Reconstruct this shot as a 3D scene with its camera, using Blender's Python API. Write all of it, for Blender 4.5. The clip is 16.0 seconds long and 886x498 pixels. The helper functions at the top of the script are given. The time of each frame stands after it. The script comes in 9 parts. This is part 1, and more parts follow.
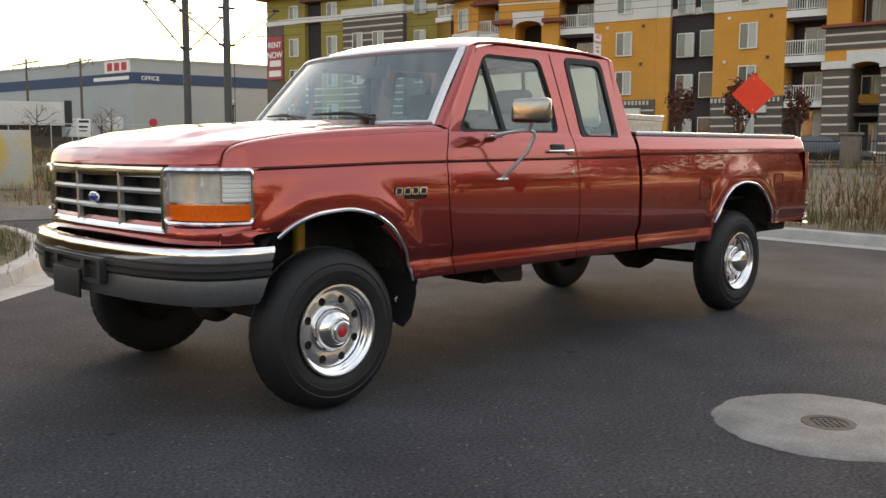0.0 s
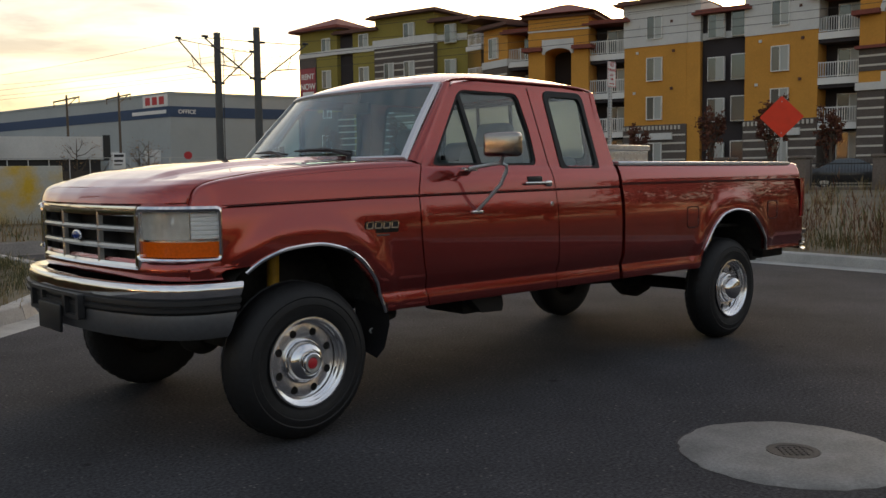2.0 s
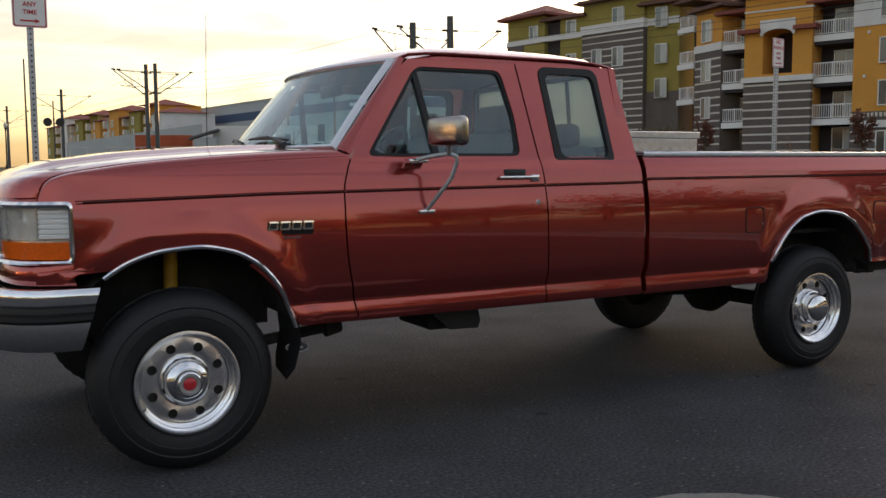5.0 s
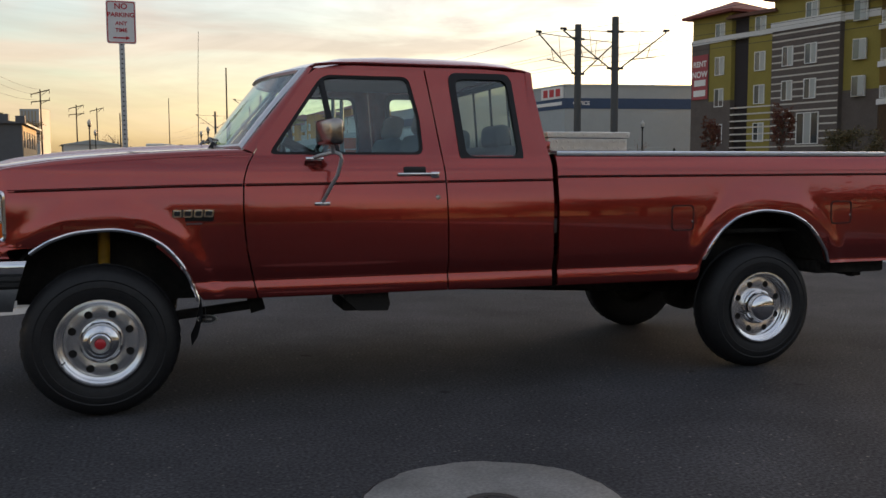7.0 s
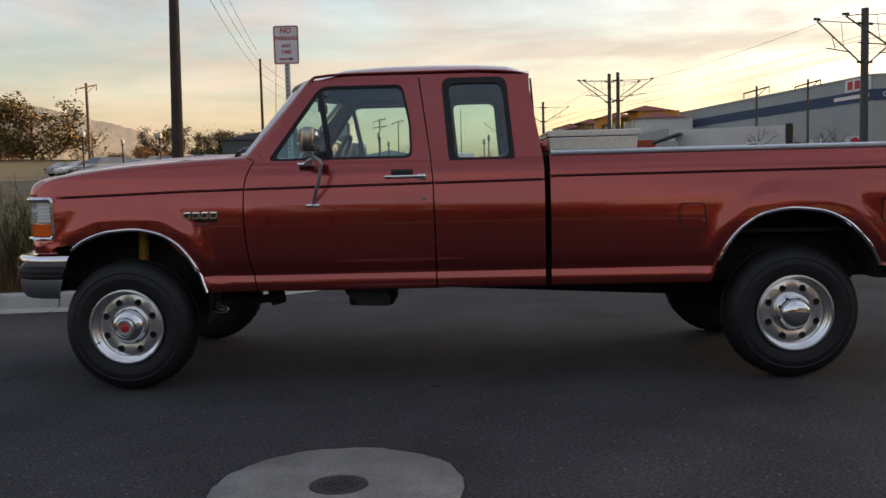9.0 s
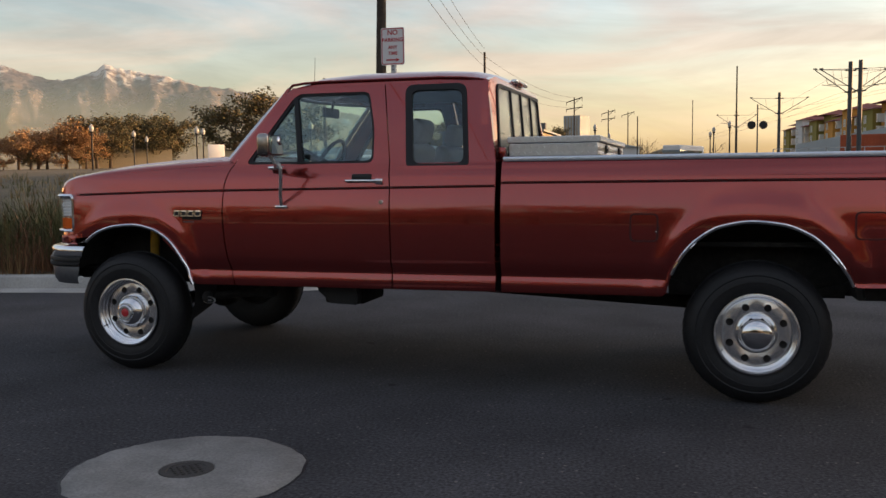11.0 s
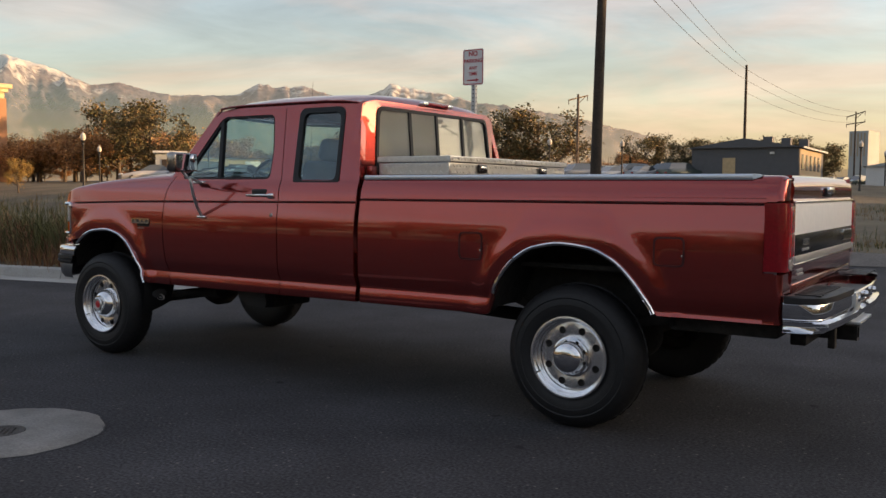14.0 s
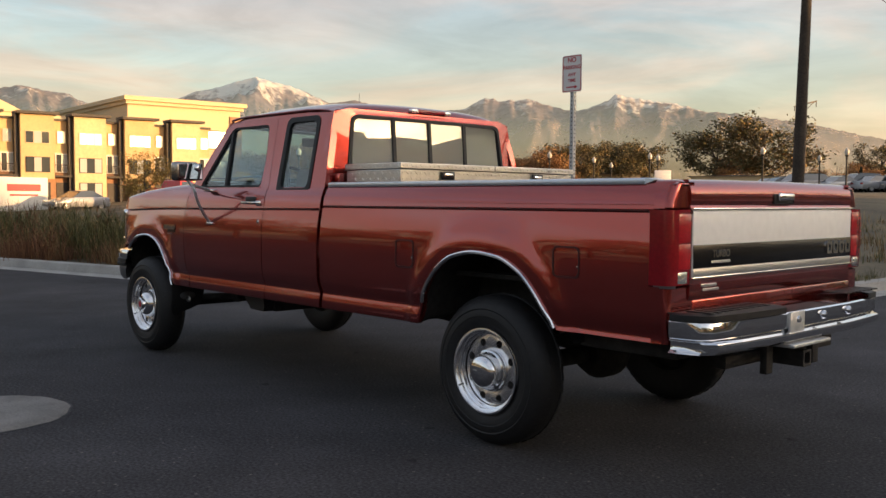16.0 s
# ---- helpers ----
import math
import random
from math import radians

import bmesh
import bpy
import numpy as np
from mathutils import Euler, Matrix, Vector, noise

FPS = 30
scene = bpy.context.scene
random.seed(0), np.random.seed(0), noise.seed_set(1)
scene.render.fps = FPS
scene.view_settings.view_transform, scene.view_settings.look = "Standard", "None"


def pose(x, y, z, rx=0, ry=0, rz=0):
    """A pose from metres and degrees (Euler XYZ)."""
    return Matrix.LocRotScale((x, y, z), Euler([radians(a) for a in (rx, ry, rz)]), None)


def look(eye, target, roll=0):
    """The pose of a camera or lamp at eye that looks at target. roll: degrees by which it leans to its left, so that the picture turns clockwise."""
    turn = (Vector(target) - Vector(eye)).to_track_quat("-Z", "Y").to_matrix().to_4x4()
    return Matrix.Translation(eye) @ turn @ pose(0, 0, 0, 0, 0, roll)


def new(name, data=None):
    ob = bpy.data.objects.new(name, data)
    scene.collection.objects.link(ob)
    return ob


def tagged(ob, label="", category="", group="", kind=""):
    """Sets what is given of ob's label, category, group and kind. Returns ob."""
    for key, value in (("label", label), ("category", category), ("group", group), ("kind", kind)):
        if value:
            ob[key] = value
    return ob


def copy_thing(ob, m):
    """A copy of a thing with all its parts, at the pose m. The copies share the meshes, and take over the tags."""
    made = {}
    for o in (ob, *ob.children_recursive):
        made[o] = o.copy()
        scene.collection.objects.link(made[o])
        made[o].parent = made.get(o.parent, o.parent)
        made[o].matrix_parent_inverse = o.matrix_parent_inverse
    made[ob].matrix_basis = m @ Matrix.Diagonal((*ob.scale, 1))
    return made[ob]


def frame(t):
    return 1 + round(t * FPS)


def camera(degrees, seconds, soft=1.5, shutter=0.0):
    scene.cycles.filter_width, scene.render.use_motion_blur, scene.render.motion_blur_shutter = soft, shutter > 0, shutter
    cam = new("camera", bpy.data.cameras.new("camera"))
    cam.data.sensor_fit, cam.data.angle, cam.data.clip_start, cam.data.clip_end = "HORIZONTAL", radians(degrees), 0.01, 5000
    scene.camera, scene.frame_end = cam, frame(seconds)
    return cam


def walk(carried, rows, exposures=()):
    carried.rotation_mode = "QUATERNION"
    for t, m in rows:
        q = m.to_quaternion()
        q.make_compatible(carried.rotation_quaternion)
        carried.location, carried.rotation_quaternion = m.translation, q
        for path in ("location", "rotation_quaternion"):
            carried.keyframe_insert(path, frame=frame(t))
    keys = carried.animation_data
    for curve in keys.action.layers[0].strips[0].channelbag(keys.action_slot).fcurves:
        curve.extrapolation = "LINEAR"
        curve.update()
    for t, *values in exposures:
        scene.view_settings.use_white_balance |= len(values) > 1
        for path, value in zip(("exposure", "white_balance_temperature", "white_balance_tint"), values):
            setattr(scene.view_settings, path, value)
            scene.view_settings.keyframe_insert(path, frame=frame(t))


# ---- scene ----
cam = camera(51.95, 16.0)
PATH = [
    (0, (-2.645, -4.396, 1.268), (-1.255, -2.975, 1.046), 0.21),
    (0.5, (-2.781, -4.506, 1.284), (-1.377, -3.089, 1.131), -0.01),
    (1, (-2.810, -4.583, 1.299), (-1.401, -3.172, 1.147), -1.23),
    (1.5, (-2.676, -4.649, 1.300), (-1.304, -3.200, 1.161), -1.24),
    (2, (-2.469, -4.700, 1.303), (-1.133, -3.221, 1.141), -0.70),
    (2.5, (-2.210, -4.606, 1.307), (-0.884, -3.119, 1.126), -0.85),
    (3, (-1.988, -4.531, 1.318), (-0.733, -2.984, 1.137), -1.16),
    (3.2, (-1.874, -4.508, 1.323), (-0.676, -2.916, 1.144), -1.10),
    (5.3, (-0.711, -4.986, 1.307), (0.211, -3.220, 1.128), -0.42),
    (5.5, (-0.600, -5.088, 1.305), (0.291, -3.305, 1.131), -0.49),
    (6, (-0.326, -5.377, 1.302), (0.419, -3.528, 1.142), -0.37),
    (6.5, (-0.012, -5.676, 1.293), (0.624, -3.787, 1.121), -0.13),
    (7, (0.348, -5.879, 1.278), (0.921, -3.971, 1.102), -0.15),
    (7.5, (0.699, -6.135, 1.263), (1.148, -4.195, 1.077), -0.05),
    (8, (1.101, -6.244, 1.244), (1.371, -4.271, 1.055), -0.06),
    (8.5, (1.534, -6.289, 1.256), (1.595, -4.297, 1.092), -0.97),
    (8.7, (1.746, -6.298, 1.237), (1.757, -4.304, 1.078), -1.22),
    (11, (3.672, -6.140, 1.291), (3.115, -4.226, 1.124), -0.64),
    (11.5, (4.093, -6.015, 1.300), (3.433, -4.131, 1.173), -0.20),
    (12, (4.434, -5.838, 1.308), (3.645, -4.004, 1.193), 0.27),
    (12.5, (4.816, -5.713, 1.320), (3.908, -3.936, 1.196), 0.78),
    (13, (5.266, -5.683, 1.331), (4.274, -3.951, 1.206), 0.71),
    (13.5, (5.651, -5.539, 1.292), (4.617, -3.832, 1.171), 0.63),
    (14, (6.016, -5.414, 1.299), (4.929, -3.740, 1.167), 0.37),
    (14.5, (6.359, -5.216, 1.296), (5.171, -3.614, 1.157), 0.31),
    (15, (6.644, -4.913, 1.287), (5.355, -3.388, 1.164), 0.15),
    (15.5, (6.965, -4.633, 1.275), (5.584, -3.190, 1.165), 0.40),
    (16, (7.197, -4.310, 1.280), (5.737, -2.947, 1.171), 0.40),
]
EXPOSURES = [(0, 2.30, 7600, 15), (0.5, 2.04, 7600, 15), (1, 1.78, 7400, 14), (1.5, 1.43, 7300, 14), (2, 1.18, 7200, 14), (2.5, 1.46, 7200, 14), (3, 1.65, 7200, 14), (5.5, 1.44, 6900, 15), (6.5, 1.24, 6750, 15), (8.5, 1.16, 6750, 17), (12.5, 1.16, 6700, 17), (16, 1.24, 6950, 16)]
walk(cam, [(t, look(eye, target, roll)) for t, eye, target, roll in PATH], EXPOSURES)

# ---- sky and sun ----
SUN_AZ, SUN_EL = 31.0, 7.0          # degrees from +x towards +y, degrees above the horizon
world = bpy.data.worlds.new("sky")
scene.world = world
world.use_nodes = True
wt = world.node_tree
wt.nodes.clear()
w_out = wt.nodes.new("ShaderNodeOutputWorld")
w_bg = wt.nodes.new("ShaderNodeBackground")
sky = wt.nodes.new("ShaderNodeTexSky")
sky.sky_type = "NISHITA"
sky.sun_disc = False
sky.sun_elevation = radians(SUN_EL)
sky.sun_rotation = radians(90 - SUN_AZ)
sky.air_density, sky.dust_density, sky.ozone_density = 1.0, 2.2, 1.3
w_bg.inputs["Strength"].default_value = 0.15
# thin mottled cloud, drawn out along the horizon
w_tc = wt.nodes.new("ShaderNodeTexCoord")
w_sep = wt.nodes.new("ShaderNodeSeparateXYZ")
wt.links.new(w_tc.outputs["Generated"], w_sep.inputs[0])


def wmath(op, a, b=None, clamp=False):
    n = wt.nodes.new("ShaderNodeMath")
    n.operation, n.use_clamp = op, clamp
    for i, v in enumerate((a, b)):
        if v is None:
            continue
        if isinstance(v, (int, float)):
            n.inputs[i].default_value = v
        else:
            wt.links.new(v, n.inputs[i])
    return n.outputs[0]


w_map = wt.nodes.new("ShaderNodeMapping")
w_map.inputs["Rotation"].default_value = (radians(4), radians(-3), 0)
w_map.inputs["Scale"].default_value = (2.4, 2.4, 12)
wt.links.new(w_tc.outputs["Generated"], w_map.inputs[0])
w_noise = wt.nodes.new("ShaderNodeTexNoise")
w_noise.inputs["Scale"].default_value = 1.0
w_noise.inputs["Detail"].default_value = 8
w_noise.inputs["Roughness"].default_value = 0.55
w_noise.inputs["Distortion"].default_value = 0.9
wt.links.new(w_map.outputs[0], w_noise.inputs["Vector"])
w_ramp = wt.nodes.new("ShaderNodeValToRGB")
w_ramp.color_ramp.elements[0].position, w_ramp.color_ramp.elements[1].position = 0.42, 0.60
wt.links.new(w_noise.outputs[0], w_ramp.inputs[0])
w_cl = wt.nodes.new("ShaderNodeMix")
w_cl.data_type = "RGBA"
w_cl.blend_type = "MIX"
wt.links.new(wmath("MULTIPLY_ADD", w_ramp.outputs[0], 0.70), w_cl.inputs[0])
w_cl.inputs[0].links[0].from_node.inputs[2].default_value = 0.22
wt.links.new(sky.outputs[0], w_cl.inputs[6])
# the veil of high cloud: cream over the horizon, paler and bluer above
w_veil = wt.nodes.new("ShaderNodeValToRGB")
w_veil.color_ramp.elements[0].position, w_veil.color_ramp.elements[0].color = 0.0, (2.6, 1.95, 1.15, 1)
w_veil.color_ramp.elements[1].position, w_veil.color_ramp.elements[1].color = 0.75, (1.6, 1.75, 2.0, 1)
for w_pos, w_colour in ((0.07, (2.65, 2.16, 1.45, 1)), (0.13, (2.35, 2.12, 1.72, 1)), (0.20, (2.02, 2.02, 1.98, 1)), (0.40, (1.85, 1.95, 2.12, 1))):
    w_veil.color_ramp.elements.new(w_pos).color = w_colour
wt.links.new(w_sep.outputs[2], w_veil.inputs[0])
wt.links.new(w_veil.outputs[0], w_cl.inputs[7])
# thin cloud scatters more light forward, round the sun
w_dot = wt.nodes.new("ShaderNodeVectorMath")
w_dot.operation = "DOT_PRODUCT"
wt.links.new(w_tc.outputs["Generated"], w_dot.inputs[0])
w_dot.inputs[1].default_value = (math.cos(radians(SUN_AZ)) * math.cos(radians(SUN_EL)), math.sin(radians(SUN_AZ)) * math.cos(radians(SUN_EL)), math.sin(radians(SUN_EL)))
w_aur = wmath("MULTIPLY_ADD", wmath("POWER", wmath("MAXIMUM", w_dot.outputs["Value"], 0.0), 9.0), 0.95)
wt.links.new(wmath("ADD", wmath("MULTIPLY", w_dot.outputs["Value"], 0.12), 1.0), w_aur.node.inputs[2])
w_gain = wt.nodes.new("ShaderNodeVectorMath")
w_gain.operation = "SCALE"
wt.links.new(w_cl.outputs[2], w_gain.inputs[0])
# grey undersides
w_grey = wt.nodes.new("ShaderNodeTexNoise")
w_grey.inputs["Scale"].default_value, w_grey.inputs["Detail"].default_value, w_grey.inputs["Roughness"].default_value = 1.7, 7, 0.6
w_grey.inputs["Distortion"].default_value = 0.5
wt.links.new(w_map.outputs[0], w_grey.inputs["Vector"])
w_dim = wt.nodes.new("ShaderNodeMapRange")
w_dim.inputs["From Min"].default_value, w_dim.inputs["From Max"].default_value = 0.36, 0.64
w_dim.inputs["To Min"].default_value, w_dim.inputs["To Max"].default_value = 0.86, 1.08
wt.links.new(w_grey.outputs[0], w_dim.inputs[0])
wt.links.new(wmath("MULTIPLY", w_aur, w_dim.outputs[0]), w_gain.inputs["Scale"])
wt.links.new(w_gain.outputs[0], w_bg.inputs["Color"])
wt.links.new(w_bg.outputs[0], w_out.inputs[0])

sun = new("sun", bpy.data.lights.new("sun", "SUN"))
sun.data.energy = 3.6
sun.data.angle = radians(1.0)
sun.data.color = (1.0, 0.60, 0.27)
_sd = Vector((math.cos(radians(SUN_AZ)) * math.cos(radians(SUN_EL)), math.sin(radians(SUN_AZ)) * math.cos(radians(SUN_EL)), math.sin(radians(SUN_EL))))
sun.matrix_world = look(_sd * 50, (0, 0, 0))

# ---- materials ----
def material(name, colour, rough=0.6, metal=0.0, coat=0.0, grain=0.0, grain_scale=40.0, stain=0.0, stain_scale=3.0, bump=0.0, bump_scale=60.0,
             spec=0.5, random_piece=0.0, dirt=None, emission=None, strength=0.0, transmission=0.0, alpha=1.0, ior=1.45):
    """A principled material with fine grain and broad stains, in object-space metres."""
    m = bpy.data.materials.new(name)
    m.use_nodes = True
    nt = m.node_tree
    b = nt.nodes["Principled BSDF"]
    b.inputs["Roughness"].default_value = rough
    b.inputs["Metallic"].default_value = metal
    b.inputs["Coat Weight"].default_value = coat
    b.inputs["Coat Roughness"].default_value = 0.04
    b.inputs["Specular IOR Level"].default_value = spec
    b.inputs["Transmission Weight"].default_value = transmission
    b.inputs["Alpha"].default_value = alpha
    b.inputs["IOR"].default_value = ior
    if emission:
        b.inputs["Emission Color"].default_value = (*emission, 1)
        b.inputs["Emission Strength"].default_value = strength
    geo = nt.nodes.new("ShaderNodeNewGeometry")
    col = None

    def noise_node(scale, detail):
        n = nt.nodes.new("ShaderNodeTexNoise")
        n.inputs["Scale"].default_value = scale
        n.inputs["Detail"].default_value = detail
        nt.links.new(geo.outputs["Position"], n.inputs["Vector"])
        return n.outputs[0]

    def shade(prev, fac, amount):
        r = nt.nodes.new("ShaderNodeMapRange")
        r.inputs["From Min"].default_value, r.inputs["From Max"].default_value = 0.3, 0.7
        r.inputs["To Min"].default_value, r.inputs["To Max"].default_value = 1 - amount, 1 + amount
        nt.links.new(fac, r.inputs[0])
        v = nt.nodes.new("ShaderNodeVectorMath")
        v.operation = "SCALE"
        if prev is None:
            v.inputs[0].default_value = colour
        else:
            nt.links.new(prev, v.inputs[0])
        nt.links.new(r.outputs[0], v.inputs["Scale"])
        return v.outputs[0]

    b.inputs["Base Color"].default_value = (*colour, 1)
    if stain:
        f = noise_node(stain_scale, 5)
        if dirt:
            mx = nt.nodes.new("ShaderNodeMix")
            mx.data_type = "RGBA"
            mx.inputs[6].default_value, mx.inputs[7].default_value = (*colour, 1), (*dirt, 1)
            r = nt.nodes.new("ShaderNodeMapRange")
            r.inputs["From Min"].default_value, r.inputs["From Max"].default_value = 0.45, 0.7
            r.inputs["To Max"].default_value = stain
            nt.links.new(f, r.inputs[0])
            nt.links.new(r.outputs[0], mx.inputs[0])
            col = mx.outputs[2]
        else:
            col = shade(col, f, stain)
    if grain:
        col = shade(col, noise_node(grain_scale, 3), grain)
    if random_piece:
        oi = nt.nodes.new("ShaderNodeObjectInfo")
        col = shade(col, oi.outputs["Random"], random_piece)
    if col is not None:
        nt.links.new(col, b.inputs["Base Color"])
    if bump:
        bp = nt.nodes.new("ShaderNodeBump")
        bp.inputs["Strength"].default_value = bump
        bp.inputs["Distance"].default_value = 0.01
        nt.links.new(noise_node(bump_scale, 4), bp.inputs["Height"])
        nt.links.new(bp.outputs[0], b.inputs["Normal"])
    return m


def glass_material(name, tint, gloss=0.12, rough=0.0, sky_sheen=0.0, sheen_tint=(0.7, 0.68, 0.62)):
    """Thin pane: clear through, with a mirror gloss that grows at a slant."""
    m = bpy.data.materials.new(name)
    m.use_nodes = True
    nt = m.node_tree
    nt.nodes.clear()
    out = nt.nodes.new("ShaderNodeOutputMaterial")
    tr = nt.nodes.new("ShaderNodeBsdfTransparent")
    tr.inputs[0].default_value = (*tint, 1)
    gl = nt.nodes.new("ShaderNodeBsdfGlossy")
    gl.inputs["Roughness"].default_value = rough
    gl.inputs[0].default_value = (1, 1, 1, 1)
    fr = nt.nodes.new("ShaderNodeLayerWeight")
    fr.inputs[0].default_value = 0.5
    pw = nt.nodes.new("ShaderNodeMath")
    pw.operation = "POWER"
    pw.inputs[1].default_value = 4.5
    nt.links.new(fr.outputs["Facing"], pw.inputs[0])
    ad = nt.nodes.new("ShaderNodeMath")
    ad.operation, ad.use_clamp = "MULTIPLY_ADD", True
    ad.inputs[1].default_value, ad.inputs[2].default_value = 0.75, gloss
    mx = nt.nodes.new("ShaderNodeMixShader")
    nt.links.new(pw.outputs[0], ad.inputs[0])
    nt.links.new(ad.outputs[0], mx.inputs[0])
    nt.links.new(tr.outputs[0], mx.inputs[1])
    nt.links.new(gl.outputs[0], mx.inputs[2])
    # mirrored sky put in as a pale diffuse and translucent layer
    if sky_sheen:
        df = nt.nodes.new("ShaderNodeBsdfDiffuse")
        df.inputs[0].default_value = (*sheen_tint, 1)
        tl = nt.nodes.new("ShaderNodeBsdfTranslucent")
        tl.inputs[0].default_value = (*sheen_tint, 1)
        dm, dx = nt.nodes.new("ShaderNodeMixShader"), nt.nodes.new("ShaderNodeMixShader")
        nt.links.new(df.outputs[0], dm.inputs[1])
        nt.links.new(tl.outputs[0], dm.inputs[2])
        dx.inputs[0].default_value = sky_sheen
        nt.links.new(mx.outputs[0], dx.inputs[1])
        nt.links.new(dm.outputs[0], dx.inputs[2])
        nt.links.new(dx.outputs[0], out.inputs[0])
    else:
        nt.links.new(mx.outputs[0], out.inputs[0])
    return m


# ---- mesh tools ----
def part(name, bm, mat, parent=None, label="", smooth=35):
    """Links a bmesh as one mesh object, under a thing or a part."""
    bmesh.ops.remove_doubles(bm, verts=bm.verts, dist=0.0002) if len(bm.verts) < 60000 else None
    me = bpy.data.meshes.new(name)
    for f in bm.faces:
        f.smooth = smooth > 0
    if smooth > 0:
        lim = radians(smooth)
        for e in bm.edges:
            e.smooth = len(e.link_faces) == 2 and e.calc_face_angle(0.0) < lim
    bm.to_mesh(me)
    bm.free()
    for mm in (mat if isinstance(mat, (list, tuple)) else [mat]):
        me.materials.append(mm)
    ob = new(name, me)
    if parent is not None:
        ob.parent = parent
    if label:
        ob["label"] = label
    return ob


def thing(name, label, category, loc=(0, 0, 0), rz=0.0, group="", kind=""):
    e = new(name)
    e.empty_display_size = 0.2
    e.matrix_basis = pose(*loc, 0, 0, rz)
    return tagged(e, label, category, group, kind)


def grid(bm, rows, close_u=False, close_v=False, flip=False, mi=0):
    """Faces over a table of points (rows of equal length)."""
    vs = [[bm.verts.new(p) for p in r] for r in rows]
    nr, nc = len(vs), len(vs[0])
    for i in range(nr if close_u else nr - 1):
        for j in range(nc if close_v else nc - 1):
            a, b, c, d = vs[i][j], vs[i][(j + 1) % nc], vs[(i + 1) % nr][(j + 1) % nc], vs[(i + 1) % nr][j]
            q = [a, b, c, d] if not flip else [d, c, b, a]
            f = bm.faces.new(q)
            f.material_index = mi
    return vs


def box(bm, x0, x1, y0, y1, z0, z1, bevel=0.0, seg=2, m=None, mi=0):
    x0, x1, y0, y1, z0, z1 = min(x0, x1), max(x0, x1), min(y0, y1), max(y0, y1), min(z0, z1), max(z0, z1)
    r = bmesh.ops.create_cube(bm, size=1.0)
    vs = r["verts"]
    for v in vs:
        v.co = Vector(((x0 + x1) / 2 + v.co.x * (x1 - x0), (y0 + y1) / 2 + v.co.y * (y1 - y0), (z0 + z1) / 2 + v.co.z * (z1 - z0)))
    fs = {f for v in vs for f in v.link_faces}
    for f in fs:
        f.material_index = mi
    if bevel:
        es = list({e for v in vs for e in v.link_edges})
        o = bmesh.ops.bevel(bm, geom=es, offset=bevel, segments=seg, affect="EDGES", profile=0.5)
        vs = list({v for f in o["faces"] for v in f.verts} | {v for v in vs if v.is_valid})
    if m is not None:
        bmesh.ops.transform(bm, matrix=m, verts=[v for v in vs if v.is_valid])
    return vs


def qbox(bm, x0, x1, y0, y1, z0, z1, mi=0):
    """A plain box of six faces, quick for many."""
    v = [bm.verts.new((x, y, z)) for x in (x0, x1) for y in (y0, y1) for z in (z0, z1)]
    for q in ((0, 1, 3, 2), (4, 6, 7, 5), (0, 4, 5, 1), (2, 3, 7, 6), (0, 2, 6, 4), (1, 5, 7, 3)):
        bm.faces.new([v[i] for i in q]).material_index = mi
    return v


def tube(bm, pts, r, n=8, cap=True, mi=0):
    """A round bar along a line of points; r may be a list."""
    pts = [Vector(p) for p in pts]
    rr = r if isinstance(r, (list, tuple)) else [r] * len(pts)
    rows = []
    up = Vector((0.13, 0.21, 0.97))
    for i, p in enumerate(pts):
        d = (pts[min(i + 1, len(pts) - 1)] - pts[max(i - 1, 0)]).normalized()
        a = d.cross(up)
        if a.length < 0.2:
            a = d.cross(Vector((0.9, 0.3, 0.1)))
        a.normalize()
        b = d.cross(a).normalized()
        rows.append([p + rr[i] * (math.cos(k * 2 * math.pi / n) * a + math.sin(k * 2 * math.pi / n) * b) for k in range(n)])
    vs = grid(bm, rows, close_v=True, mi=mi)
    if cap:
        for row, rev in ((vs[0], False), (vs[-1], True)):
            f = bm.faces.new(row[::-1] if rev else row)
            f.material_index = mi
    bmesh.ops.recalc_face_normals(bm, faces=bm.faces) if len(bm.faces) < 3000 else None
    return vs


def lathe(bm, prof, n=48, m=None, mi=0):
    """Turns a profile of (radius, y) about the y axis."""
    rows = [[Vector((r * math.cos(k * 2 * math.pi / n), y, r * math.sin(k * 2 * math.pi / n))) for k in range(n)] for r, y in prof]
    if m is not None:
        rows = [[m @ p for p in row] for row in rows]
    grid(bm, rows, close_v=True, mi=mi)


